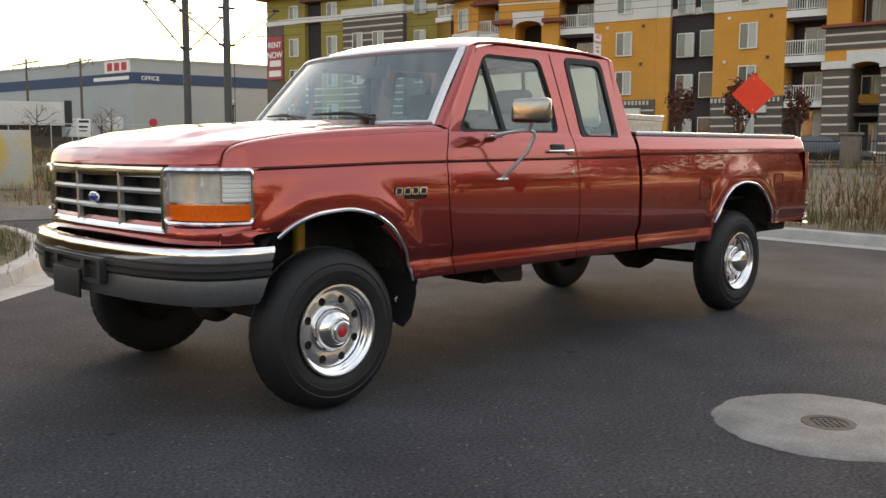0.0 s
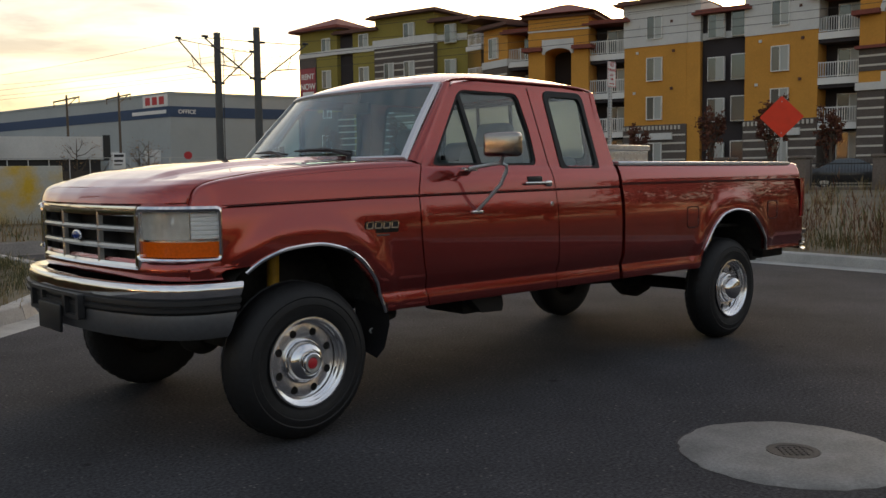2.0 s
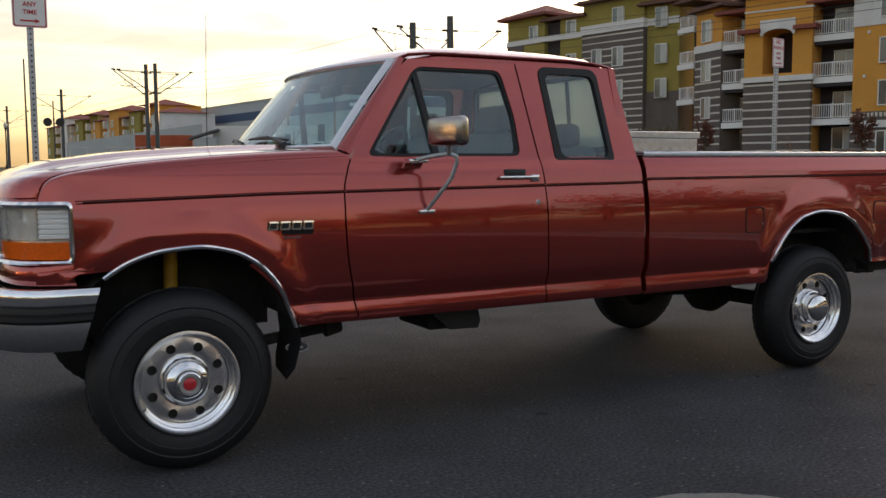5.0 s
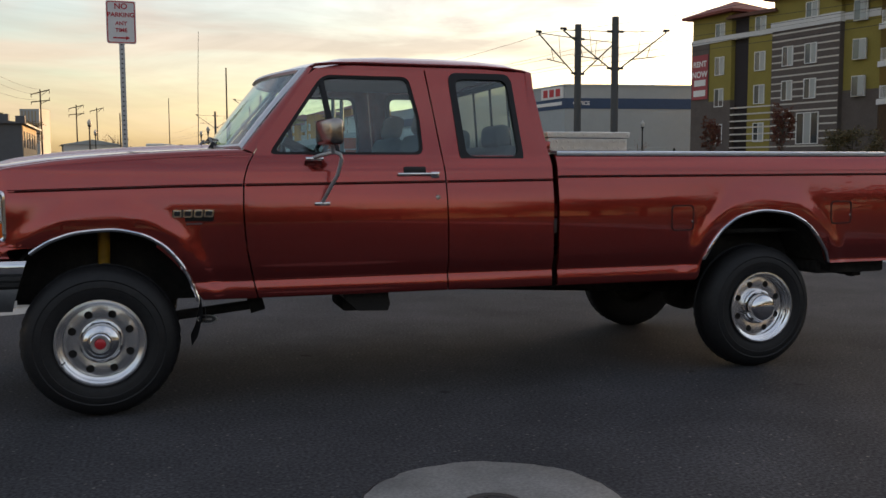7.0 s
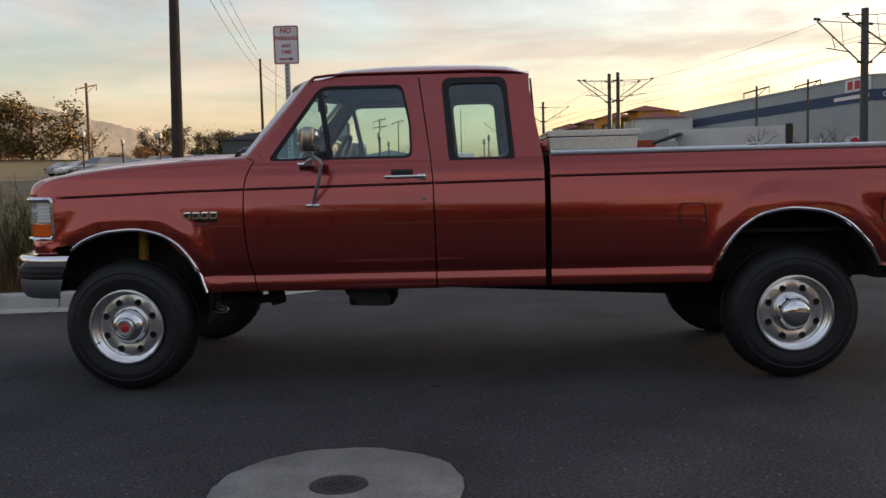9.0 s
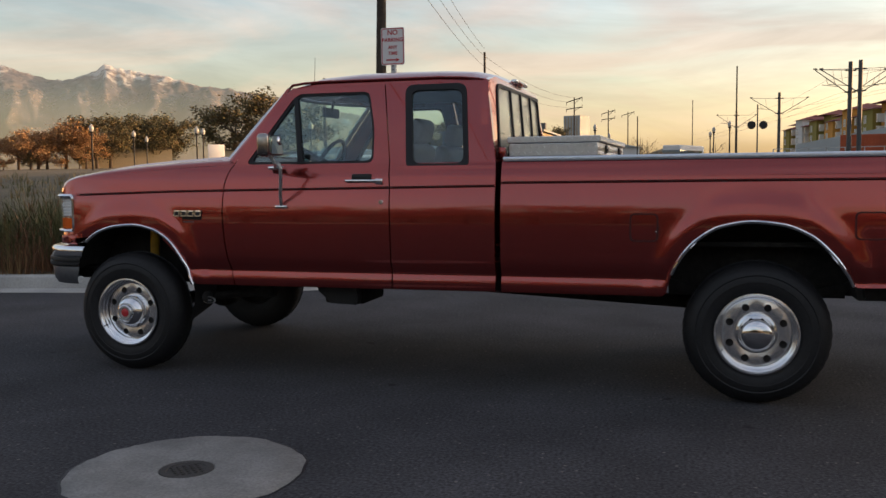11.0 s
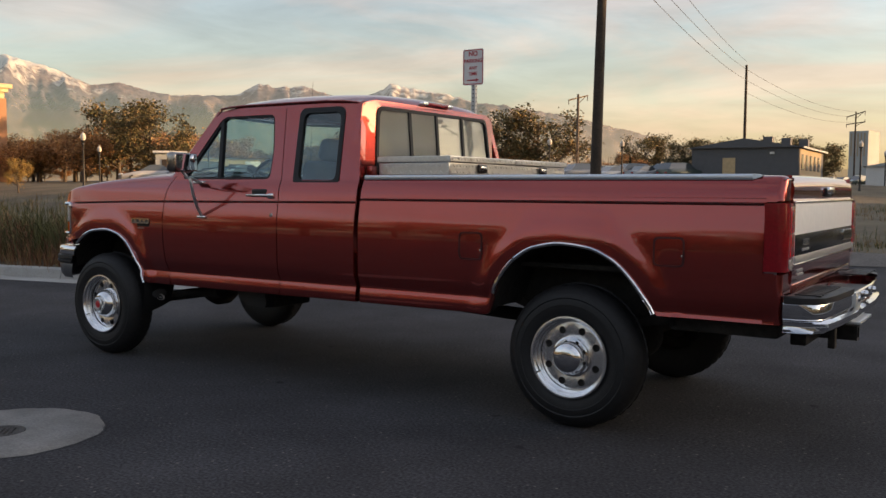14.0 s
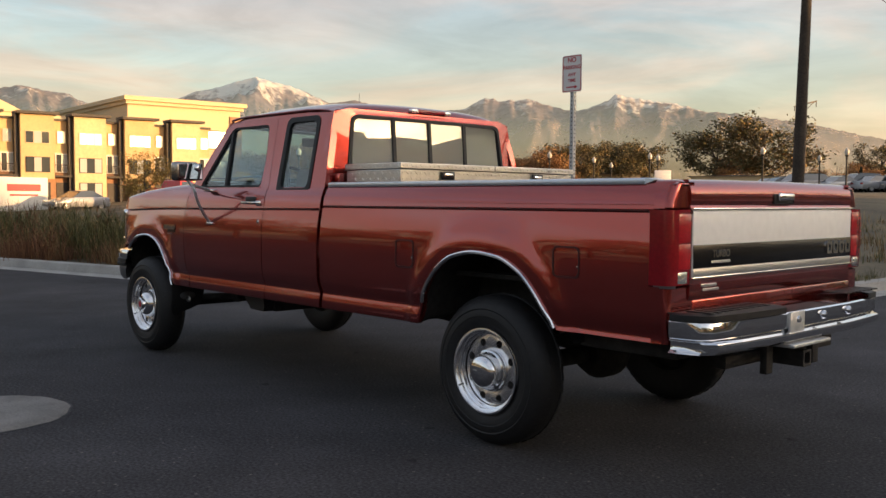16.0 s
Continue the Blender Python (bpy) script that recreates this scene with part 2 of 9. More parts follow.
def plate(bm, outline, holes, to3d, depth, mi=0):
    """A flat panel with holes. outline and holes are loops of (u, v); to3d(u, v) gives the face, depth the way to its back."""
    loops = [outline] + list(holes)
    edges, front = [], []
    for lp in loops:
        vs = [bm.verts.new(to3d(u, v)) for u, v in lp]
        front.append(vs)
        for i in range(len(vs)):
            edges.append(bm.edges.new((vs[i], vs[(i + 1) % len(vs)])))
    r = bmesh.ops.triangle_fill(bm, use_beauty=True, use_dissolve=False, edges=edges)
    faces = [g for g in r["geom"] if isinstance(g, bmesh.types.BMFace)]
    d = Vector(depth)
    if faces and sum(f.normal.dot(-d) * f.calc_area() for f in faces) < 0:
        bmesh.ops.reverse_faces(bm, faces=faces)
    for f in faces:
        f.material_index = mi
    dup = bmesh.ops.duplicate(bm, geom=faces)
    bv = [g for g in dup["geom"] if isinstance(g, bmesh.types.BMVert)]
    bf = [g for g in dup["geom"] if isinstance(g, bmesh.types.BMFace)]
    for v in bv:
        v.co += d
    bmesh.ops.reverse_faces(bm, faces=bf)
    vm = dup["vert_map"]
    for vs in front:
        for i in range(len(vs)):
            a, b = vs[i], vs[(i + 1) % len(vs)]
            f = bm.faces.new((a, b, vm[b], vm[a]))
            f.material_index = mi


def rounded(pts, r, seg=4):
    """A loop of (u, v) corners with its corners rounded by r."""
    out = []
    n = len(pts)
    for i in range(n):
        p, a, b = Vector(pts[i]), Vector(pts[i - 1]), Vector(pts[(i + 1) % n])
        rr = min(r, (a - p).length * 0.45, (b - p).length * 0.45)
        s, e = p + (a - p).normalized() * rr, p + (b - p).normalized() * rr
        for k in range(seg + 1):
            t = k / seg
            q = s * (1 - t) ** 2 + p * 2 * t * (1 - t) + e * t * t
            out.append((q.x, q.y))
    return out


def lerp(x, table):
    """Piecewise-linear look-up in rows of (x, value)."""
    if x <= table[0][0]:
        return table[0][1]
    for (a, va), (b, vb) in zip(table, table[1:]):
        if x <= b:
            return va + (vb - va) * (x - a) / (b - a)
    return table[-1][1]


def soft(x, table):
    """A smooth (monotone cubic) look-up."""
    n = len(table)
    if x <= table[0][0]:
        return table[0][1]
    if x >= table[-1][0]:
        return table[-1][1]
    sl = [(table[i + 1][1] - table[i][1]) / (table[i + 1][0] - table[i][0]) for i in range(n - 1)]
    tg = [sl[0]] + [0 if sl[i - 1] * sl[i] <= 0 else 2 * sl[i - 1] * sl[i] / (sl[i - 1] + sl[i]) for i in range(1, n - 1)] + [sl[-1]]
    for i in range(n - 1):
        if x <= table[i + 1][0]:
            h = table[i + 1][0] - table[i][0]
            t = (x - table[i][0]) / h
            return ((1 + 2 * t) * (1 - t) ** 2 * table[i][1] + t * (1 - t) ** 2 * h * tg[i]
                    + t * t * (3 - 2 * t) * table[i + 1][1] + t * t * (t - 1) * h * tg[i + 1])


def smoothstep(a, b, x):
    t = min(1, max(0, (x - a) / (b - a)))
    return t * t * (3 - 2 * t)


def span(a, b, n):
    return [a + (b - a) * i / (n - 1) for i in range(n)]


def lettering(text, size, mat, m, parent, name="lettering", depth=0.002):
    """Raised writing in the built-in font, turned into a mesh."""
    cu = bpy.data.curves.new(name, "FONT")
    cu.body, cu.size, cu.extrude = text, size, depth
    cu.offset = size * 0.022
    cu.align_x, cu.align_y = "CENTER", "CENTER"
    tmp = bpy.data.objects.new(name, cu)
    scene.collection.objects.link(tmp)
    dg = bpy.context.evaluated_depsgraph_get()
    me = bpy.data.meshes.new_from_object(tmp.evaluated_get(dg))
    bpy.data.objects.remove(tmp)
    me.materials.clear()
    me.materials.append(mat)
    ob = new(name, me)
    ob.parent = parent
    ob.matrix_basis = m
    return ob

# ---- the place's materials ----
PAINT = material("metallic_red_paint", (0.35, 0.038, 0.030), rough=0.20, metal=0.85, coat=1.0, grain=0.05, grain_scale=900, stain=0.04, stain_scale=2.5)
PAINT.node_tree.nodes["Principled BSDF"].inputs["Coat IOR"].default_value = 1.62
PAINT.node_tree.nodes["Principled BSDF"].inputs["Coat Roughness"].default_value = 0.02
CHROME = material("chrome", (0.82, 0.82, 0.83), rough=0.08, metal=1.0, grain=0.03, grain_scale=25)
# reflection of the dark land put into the mirror shell's brown tint
MIRROR_SHELL = material("brown_tinted_chrome", (0.36, 0.335, 0.315), rough=0.2, metal=1.0, grain=0.06, grain_scale=20)
POLISHED = material("polished_aluminium", (0.96, 0.96, 0.97), rough=0.24, metal=1.0, grain=0.05, grain_scale=60)
BRIGHT_RAIL = material("bright_aluminium_rail", (0.62, 0.66, 0.74), rough=0.33, metal=0.9, grain=0.04, grain_scale=30)
RUBBER = material("black_tyre_rubber", (0.011, 0.011, 0.012), rough=0.6, grain=0.25, grain_scale=40, bump=0.12, bump_scale=150)
BLACK = material("black_plastic", (0.015, 0.015, 0.016), rough=0.5, grain=0.2, grain_scale=60)
GLOSS_BLACK = material("gloss_black_stripe", (0.008, 0.008, 0.009), rough=0.22)
BUMPER_PLASTIC = material("worn_black_bumper_plastic", (0.030, 0.030, 0.032), rough=0.45, grain=0.2, grain_scale=50)
SEAL = material("black_window_seal", (0.009, 0.010, 0.012), rough=0.6)
UNDER = material("undercarriage_grime", (0.022, 0.02, 0.018), rough=0.85, grain=0.4, grain_scale=25, stain=0.4, stain_scale=5)
GRILLE = material("satin_grille_plating", (0.40, 0.40, 0.39), rough=0.28, metal=0.75, grain=0.06, grain_scale=50)
SURROUND = material("bright_windscreen_trim", (0.66, 0.66, 0.68), rough=0.3, metal=0.7)
GREY_VALANCE = material("grey_bumper_valance", (0.16, 0.165, 0.175), rough=0.45, metal=0.6, grain=0.08, grain_scale=40)
TRIM_GREY = material("dark_grey_grille", (0.085, 0.085, 0.09), rough=0.45, metal=0.3)
GLASS = glass_material("window_glass", (0.85, 0.95, 0.96), 0.055)
# the pale layer of these two panes stands in for reflected sky
REAR_GLASS = glass_material("sky_sheen_rear_glass", (0.72, 0.75, 0.70), 0.20, 0.0, 0.36, (0.86, 0.84, 0.76))
DARK_GLASS = glass_material("windscreen_glass", (0.70, 0.93, 0.91), 0.13, 0.0, 0.13, (0.46, 0.76, 0.78))
LENS = material("hazy_lamp_lens", (0.80, 0.80, 0.74), rough=0.2, coat=1.0, alpha=0.42, grain=0.16, grain_scale=14, stain=0.18, stain_scale=6)
LENS_BACK = material("lamp_reflector", (0.86, 0.85, 0.80), rough=0.22, metal=0.85, grain=0.1, grain_scale=60)
AMBER = material("amber_lens", (0.82, 0.125, 0.006), rough=0.18, coat=0.6, grain=0.12, grain_scale=90)
RED_LENS = material("red_lamp_lens", (0.25, 0.005, 0.010), rough=0.2, coat=0.6, grain=0.12, grain_scale=80)
RED_GLOW = material("clear_red_lamp_lens", (0.40, 0.008, 0.014), rough=0.25, coat=0.6, grain=0.2, grain_scale=120)
WHITE_PANEL = material("white_tailgate_panel", (0.82, 0.81, 0.78), rough=0.5, metal=0.0, coat=0.15, grain=0.03, grain_scale=20)
SILVER = material("silver_trim", (0.55, 0.55, 0.54), rough=0.35, metal=0.7)
RED_BADGE = material("red_hub_badge", (0.55, 0.03, 0.04), rough=0.3, coat=0.5)
BLUE_BADGE = material("blue_oval", (0.02, 0.05, 0.22), rough=0.25, coat=0.5)
YELLOW = material("yellow_shock_absorber", (0.50, 0.27, 0.02), rough=0.5, stain=0.3, stain_scale=12)
INTERIOR = material("grey_cab_trim", (0.065, 0.065, 0.07), rough=0.85, grain=0.12, grain_scale=80)
SEAT = material("grey_seat_cloth", (0.16, 0.158, 0.16), rough=0.95, grain=0.15, grain_scale=120, bump=0.2, bump_scale=200)
DIAMOND = material("diamond_plate_aluminium", (0.74, 0.73, 0.70), rough=0.3, metal=0.9, grain=0.06, grain_scale=30)
ZINC = material("galvanised_steel", (0.55, 0.57, 0.58), rough=0.45, metal=0.7, grain=0.1, grain_scale=40)

# ---- pickup truck ----
truck = thing("pickup_truck", "lifted burnt-red extended-cab pickup truck parked on asphalt", "pickup truck", (0.009, 0, 0))
FAR_IN = 0.07            # the bed is a little narrower than the cab
ARCH_F = [(-0.464, 0.652), (-0.416, 0.777), (-0.338, 0.86), (-0.218, 0.932), (-0.097, 0.966), (0.048, 0.976), (0.184, 0.952), (0.29, 0.898), (0.377, 0.806), (0.44, 0.685), (0.471, 0.593)]
ARCH_R = [(3.446, 0.6), (3.478, 0.72), (3.536, 0.83), (3.624, 0.925), (3.74, 0.99), (3.895, 1.015), (4.05, 1.0), (4.186, 0.945), (4.293, 0.85), (4.38, 0.73), (4.424, 0.64)]
SIDE = [(0.585, 0.972), (0.60, 0.983), (0.650, 0.981), (0.680, 0.974), (0.690, 0.972), (0.700, 0.975), (0.752, 0.996), (0.778, 0.999), (0.82, 1.001), (0.95, 1.003), (1.06, 1.001), (1.13, 0.994), (1.185, 0.983),
        (1.233, 0.976), (1.28, 0.968), (1.33, 0.948), (1.355, 0.932)]
GROOVE = [(-0.41, 1.170), (0.35, 1.190), (0.75, 1.195), (1.84, 1.206), (2.48, 1.212), (2.52, 1.230), (5.0, 1.236)]      # height of the pressed line along the side
INSET = [(-0.62, 0.145), (-0.58, 0.105), (-0.52, 0.078), (-0.45, 0.062), (-0.2, 0.045), (0.05, 0.036), (0.32, 0.025), (0.75, 0.0)]


def arch_gap(x, z, arch):
    """Distance from (x, z) to the wheel arch's edge."""
    return min(math.hypot(x - ax, z - az) for ax, az in arch)


def arch_fine(arch, n=60):
    return [(x, soft(x, arch)) for x in span(arch[0][0], arch[-1][0], n)]


AF, AR = arch_fine(ARCH_F), arch_fine(ARCH_R)


def side_y(x, z):
    """Half-width of the lower body at (x, z)."""
    y = lerp(z, SIDE) - soft(x, INSET)
    y -= 0.012 * smoothstep(0.0075, 0.003, abs(z - lerp(x, GROOVE))) * smoothstep(-0.43, -0.405, x)
    for arch, x0, x1 in ((AF, -0.75, 0.75), (AR, 3.2, 4.7)):
        if x0 < x < x1 and z < 1.2:
            d = arch_gap(x, z, arch)
            y += 0.014 * (0.3 + 0.7 * smoothstep(-0.5, -0.2, x)) * (1 - smoothstep(0.070, 0.145, d))
    return y


def side_bottom(x):
    z = 0.592
    if ARCH_F[0][0] <= x <= ARCH_F[-1][0]:
        z = soft(x, ARCH_F)
    elif x < ARCH_F[0][0]:
        z = 0.842
    if x < -0.30:
        z = max(z, 0.842)
    if ARCH_R[0][0] <= x <= ARCH_R[-1][0]:
        z = soft(x, ARCH_R)
    elif x > ARCH_R[-1][0]:
        z = 0.665
    return z


def side_panel(bm, s, x_of, top_of, nx, x_front, x_rear):
    """A body-side sheet between two cut lines, both given as x at height z, folded in along its rim."""
    rows = []
    for i in range(nx):
        u = i / (nx - 1)
        row = []
        xm = x_front(0.9) + (x_rear(0.9) - x_front(0.9)) * u
        zb = side_bottom(xm)
        zt = top_of(xm)
        low = [zb + (1.03 - zb) * k for k in (0, 0.03, 0.10, 0.18, 0.25, 0.30, 0.36, 0.44, 0.55, 0.7, 0.85)]
        if 0.6 < zb < 0.70:
            low = [zb, zb + 0.005, max(zb + 0.008, 0.65), max(zb + 0.011, 0.680), max(zb + 0.014, 0.690), max(zb + 0.017, 0.700), 0.752, 0.778, 0.82, 0.88, 0.95]
        if zb < 0.6:
            low = [0.592, 0.603, 0.65, 0.680, 0.690, 0.700, 0.752, 0.778, 0.82, 0.88, 0.95]
        zg = lerp(xm, GROOVE)
        zs = low + [1.03, 1.075, 1.12, zg - 0.03, zg - 0.008, zg - 0.003, zg + 0.003, zg + 0.008, zg + 0.03, 1.26] + [1.26 + (zt - 1.26) * k for k in (0.25, 0.5, 0.75, 1.0)]
        if zt < 1.26:
            zs = low + [1.03 + (zt - 1.03) * k for k in (0, 0.12, 0.25, 0.4, 0.5, 0.58, 0.66, 0.74, 0.8, 0.85, 0.89, 0.93, 0.97, 1.0)]
        for z in zs:
            x = x_front(z) + (x_rear(z) - x_front(z)) * u
            row.append((x, s * side_y(x, z), z))
        rows.append(row)
    vs = grid(bm, rows, flip=(s > 0))
    rim = vs[0] + [r[-1] for r in vs[1:]] + vs[-1][-2::-1] + [r[0] for r in vs[-2:0:-1]]
    inn = [bm.verts.new(v.co + Vector((0, -s * 0.035, 0))) for v in rim]
    n = len(rim)
    for i in range(n):
        q = (rim[i], rim[(i + 1) % n], inn[(i + 1) % n], inn[i])
        bm.faces.new(q if s < 0 else q[::-1])
    bmesh.ops.recalc_face_normals(bm, faces=bm.faces)
    return vs


GAP_FRONT = [(0.58, 0.782), (0.70, 0.755), (0.89, 0.722), (1.05, 0.712), (1.20, 0.716), (1.30, 0.742), (1.36, 0.775), (1.40, 0.80)]
GAP_REAR = [(0.58, 1.839), (0.90, 1.838), (1.22, 1.830), (1.36, 1.818), (1.84, 1.752)]
CAB_REAR = [(0.58, 2.478), (1.28, 2.480), (1.36, 2.474), (1.86, 2.395)]
CUT = [(-0.62, 1.150), (-0.60, 1.158), (-0.575, 1.170), (-0.562, 1.188), (-0.552, 1.222), (-0.535, 1.250), (-0.505, 1.271), (-0.43, 1.293), (-0.31, 1.312), (-0.2, 1.328), (0.03, 1.350), (0.35, 1.372), (0.64, 1.386), (0.756, 1.389), (0.8, 1.389)]
FENDER_TOP = [(x, z - 0.010 - 0.024 * smoothstep(-0.6, -0.1, x)) for x, z in CUT]
HOOD_Z = [(-0.745, 1.183), (-0.735, 1.208), (-0.715, 1.235), (-0.68, 1.262), (-0.60, 1.298), (-0.45, 1.338), (-0.2, 1.375), (0.1, 1.398), (0.4, 1.412), (0.62, 1.418)]
for s in (-1, 1):
    bm = bmesh.new()
    side_panel(bm, s, None, lambda x: soft(x, FENDER_TOP), 70, lambda z: -0.448 if z > 0.89 else -0.585, lambda z: soft(z, GAP_FRONT) - 0.004)
    # the fender's tip over the lamp
    grid(bm, [[(x, s * side_y(x, z), z) for z in span(1.166, max(soft(x, FENDER_TOP), 1.168), 7)] for x in span(-0.602, -0.448, 18)], flip=(s > 0))
    # shoulder from the side up to the bonnet's cut line
    rows = []
    for x in [-0.602 + 1.372 * (k / 89) ** 1.7 for k in range(90)]:
        zt, zc = soft(x, FENDER_TOP), soft(x, CUT)
        y0 = side_y(x, zt)
        yh = min(0.862, y0 - 0.004)
        row = []
        yc = max(yh, y0 - 0.45 * (zc - zt))          # carries on the side's lean, then rolls over to the cut line
        for k in range(9):
            a = k / 8
            row.append((x, s * (y0 * (1 - a) ** 2 + 2 * yc * a * (1 - a) + yh * a * a), zt * (1 - a) ** 2 + 2 * zc * a * (1 - a) + zc * a * a))
        rows.append(row)
    grid(bm, rows, flip=(s > 0))
    bmesh.ops.recalc_face_normals(bm, faces=bm.faces)
    fender = part("fender", bm, PAINT, truck)
    bm = bmesh.new()
    tube(bm, [(x, s * (side_y(x, z) + 0.004), z - 0.004) for x, z in AF if z > 0.855 or x > 0], 0.011, 8)
    part("arch_trim", bm, CHROME, fender, "chrome wheel-arch trim")
    bm = bmesh.new()
    tube(bm, [(x, s * (side_y(x, z) + 0.004), z - 0.004) for x, z in AR if z > 0.672], 0.011, 8)
    arch_trim_r = bm
    # front inner wheel housing and rear wheel housing
    for arch, xc, depth, nm in ((AF, 0.0, 0.42, "wheel_housing"), (AR, 3.937, 0.42, "wheel_housing")):
        bm = bmesh.new()
        rows = [[(x, s * (side_y(x, z) - 0.03), z), (x, s * (side_y(x, z) - 0.12), z + 0.03), (x, s * (0.98 - depth), z + 0.03)] for x, z in arch]
        grid(bm, rows)
        rows = [[(x, s * (0.98 - depth), z + 0.03), (x, s * (0.98 - depth), 0.55)] for x, z in arch]
        grid(bm, rows)
        part(nm, bm, UNDER, truck, "dark wheel housing")
    # door
    bm = bmesh.new()
    side_panel(bm, s, None, lambda x: 1.352, 40, lambda z: soft(z, GAP_FRONT) + 0.004, lambda z: lerp(z, GAP_REAR) - 0.004)

    def slope(u, v, s=s):
        return Vector((u, s * (0.932 - (v - 1.352) * 0.262), v))

    frame_out = [(0.772, 1.352), (0.80, 1.40), (1.085, 1.795), (1.13, 1.832), (1.19, 1.842), (1.748, 1.842), (1.815, 1.352)]
    win = rounded([(0.850, 1.356), (1.145, 1.772), (1.19, 1.797), (1.655, 1.797), (1.705, 1.56), (1.712, 1.356)], 0.045)
    plate(bm, frame_out, [win], slope, (0, -s * 0.05, 0))
    door = part("door", bm, PAINT, truck)
    bm = bmesh.new()
    win_in = rounded([(0.884, 1.370), (1.158, 1.758), (1.198, 1.783), (1.643, 1.783), (1.691, 1.56), (1.697, 1.370)], 0.04)
    plate(bm, win, [win_in], lambda u, v: slope(u, v) - Vector((0, s * 0.006, 0)), (0, -s * 0.03, 0))
    plate(bm, [(1.140, 1.787), (1.168, 1.787), (1.242, 1.362), (1.208, 1.362)], [], lambda u, v: slope(u, v) - Vector((0, s * 0.003, 0)), (0, -s * 0.03, 0))
    part("window_seal", bm, SEAL, door, "black window seal with vent bar")
    bm = bmesh.new()
    plate(bm, win_in, [], lambda u, v: slope(u, v) - Vector((0, s * 0.016, 0)), (0, -s * 0.004, 0))
    g = part("window_pane", bm, GLASS, door, "clear side glass", smooth=0)
    g.visible_shadow = False
    # handle in its recess
    bm = bmesh.new()
    box(bm, 1.585, 1.715, s * 0.955, s * 0.9775, 1.248, 1.290, 0.009)
    part("handle_recess", bm, BLACK, door, "dark handle recess")
    bm = bmesh.new()
    box(bm, 1.548, 1.782, s * 0.978, s * 0.996, 1.240, 1.257, 0.006)
    box(bm, 1.74, 1.79, s * 0.968, s * 0.988, 1.226, 1.262, 0.006)
    part("handle", bm, CHROME, door, "chrome pull handle")
    bm = bmesh.new()
    lathe(bm, [(0.0, 0.006), (0.006, 0.006), (0.007, 0.003), (0.013, 0.003), (0.015, 0.0)], 16, Matrix.Translation((1.779, s * 0.9945, 1.119)) @ Matrix.Rotation(0 if s > 0 else math.pi, 4, "Z"))
    part("lock", bm, CHROME, door, "round key lock")
    # extended cab side
    bm = bmesh.new()
    side_panel(bm, s, None, lambda x: 1.352, 24, lambda z: lerp(z, GAP_REAR) + 0.004, lambda z: lerp(z, CAB_REAR))
    q_out = rounded([(1.927, 1.308), (2.316, 1.308), (2.272, 1.828), (1.886, 1.828)], 0.06, 5)
    plate(bm, [(1.823, 1.352 - 0.053), (1.823, 1.352), (1.756, 1.842), (2.395, 1.842), (2.474, 1.352), (2.474, 1.352 - 0.053)], [q_out], lambda u, v: slope(u, max(v, 1.30)) + Vector((0, s * (0.0025 if v > 1.34 else 0.004), 0)), (0, -s * 0.05, 0))
    cab_side = part("cab_side", bm, PAINT, truck)
    bm = bmesh.new()
    q_in = rounded([(1.966, 1.348), (2.282, 1.348), (2.243, 1.792), (1.928, 1.792)], 0.05, 5)
    plate(bm, q_out, [q_in], lambda u, v: slope(u, v) + Vector((0, s * 0.008, 0)), (0, -s * 0.03, 0))
    part("window_seal", bm, SEAL, cab_side, "wide black rubber window frame")
    bm = bmesh.new()
    plate(bm, q_in, [], lambda u, v: slope(u, v) - Vector((0, s * 0.004, 0)), (0, -s * 0.004, 0))
    g = part("window_pane", bm, GLASS, cab_side, "fixed quarter glass", smooth=0)
    g.visible_shadow = False
    # A-pillar strip between the door frame and the windscreen
    bm = bmesh.new()
    rows = []
    for k in range(13):
        t = k / 12
        xo, zo = 0.775 + (1.112 - 0.775) * t, 1.365 + (1.832 - 1.365) * t
        p0 = slope(xo, zo)
        p1 = Vector((0.715 + (1.09 - 0.715) * t, s * (0.882 + (0.755 - 0.882) * t), 1.389 + (1.835 - 1.389) * t))
        mid = (p0 + p1) / 2 + Vector((-0.012, s * 0.012, 0.006))
        rows.append([p0, (p0 + mid) / 2 + Vector((-0.004, s * 0.006, 0.002)), mid, (mid + p1) / 2 + Vector((-0.004, s * 0.004, 0.002)), p1])
    grid(bm, rows, flip=(s > 0))
    part("pillar", bm, PAINT, truck)
    # bed side
    bm = bmesh.new()
    side_panel(bm, s, None, lambda x: 1.352, 110, lambda z: 2.514, lambda z: 4.942)
    for za, zb in ((0.665, 0.912), (1.247, 1.352)):
        grid(bm, [[(x, s * side_y(min(x, 4.9), z), z) for z in span(za, zb, 10)] for x in span(4.941, 4.996, 5)], flip=(s > 0))
    # rounded rear corner, inner wall and top flange of the bed
    for za, zb in ((0.665, 0.905), (1.252, 1.352)):
        rows = []
        for k in range(9):
            a = k / 8 * math.pi / 2
            rows.append([(5.03 - 0.035 + 0.035 * math.sin(a) + 0.0, s * (side_y(4.9, z) - 0.045 + 0.045 * math.cos(a) - 0.0), z) for z in span(za, zb, 6)])
        rows.append([(5.03, s * 0.80, z) for z in span(za, zb, 6)])
        grid(bm, rows, flip=(s > 0))
    grid(bm, [[(x, s * 0.932, 1.352), (x, s * 0.915, 1.362), (x, s * 0.80, 1.362), (x, s * 0.80, 1.06)] for x in (2.514, 5.03)], flip=(s < 0))
    bmesh.ops.recalc_face_normals(bm, faces=bm.faces)
    bed_side = part("bed_side", bm, PAINT, truck)
    bed_side.location.y = -FAR_IN if s > 0 else 0.0
    part("arch_trim", arch_trim_r, CHROME, bed_side, "chrome wheel-arch trim")
    bm = bmesh.new()
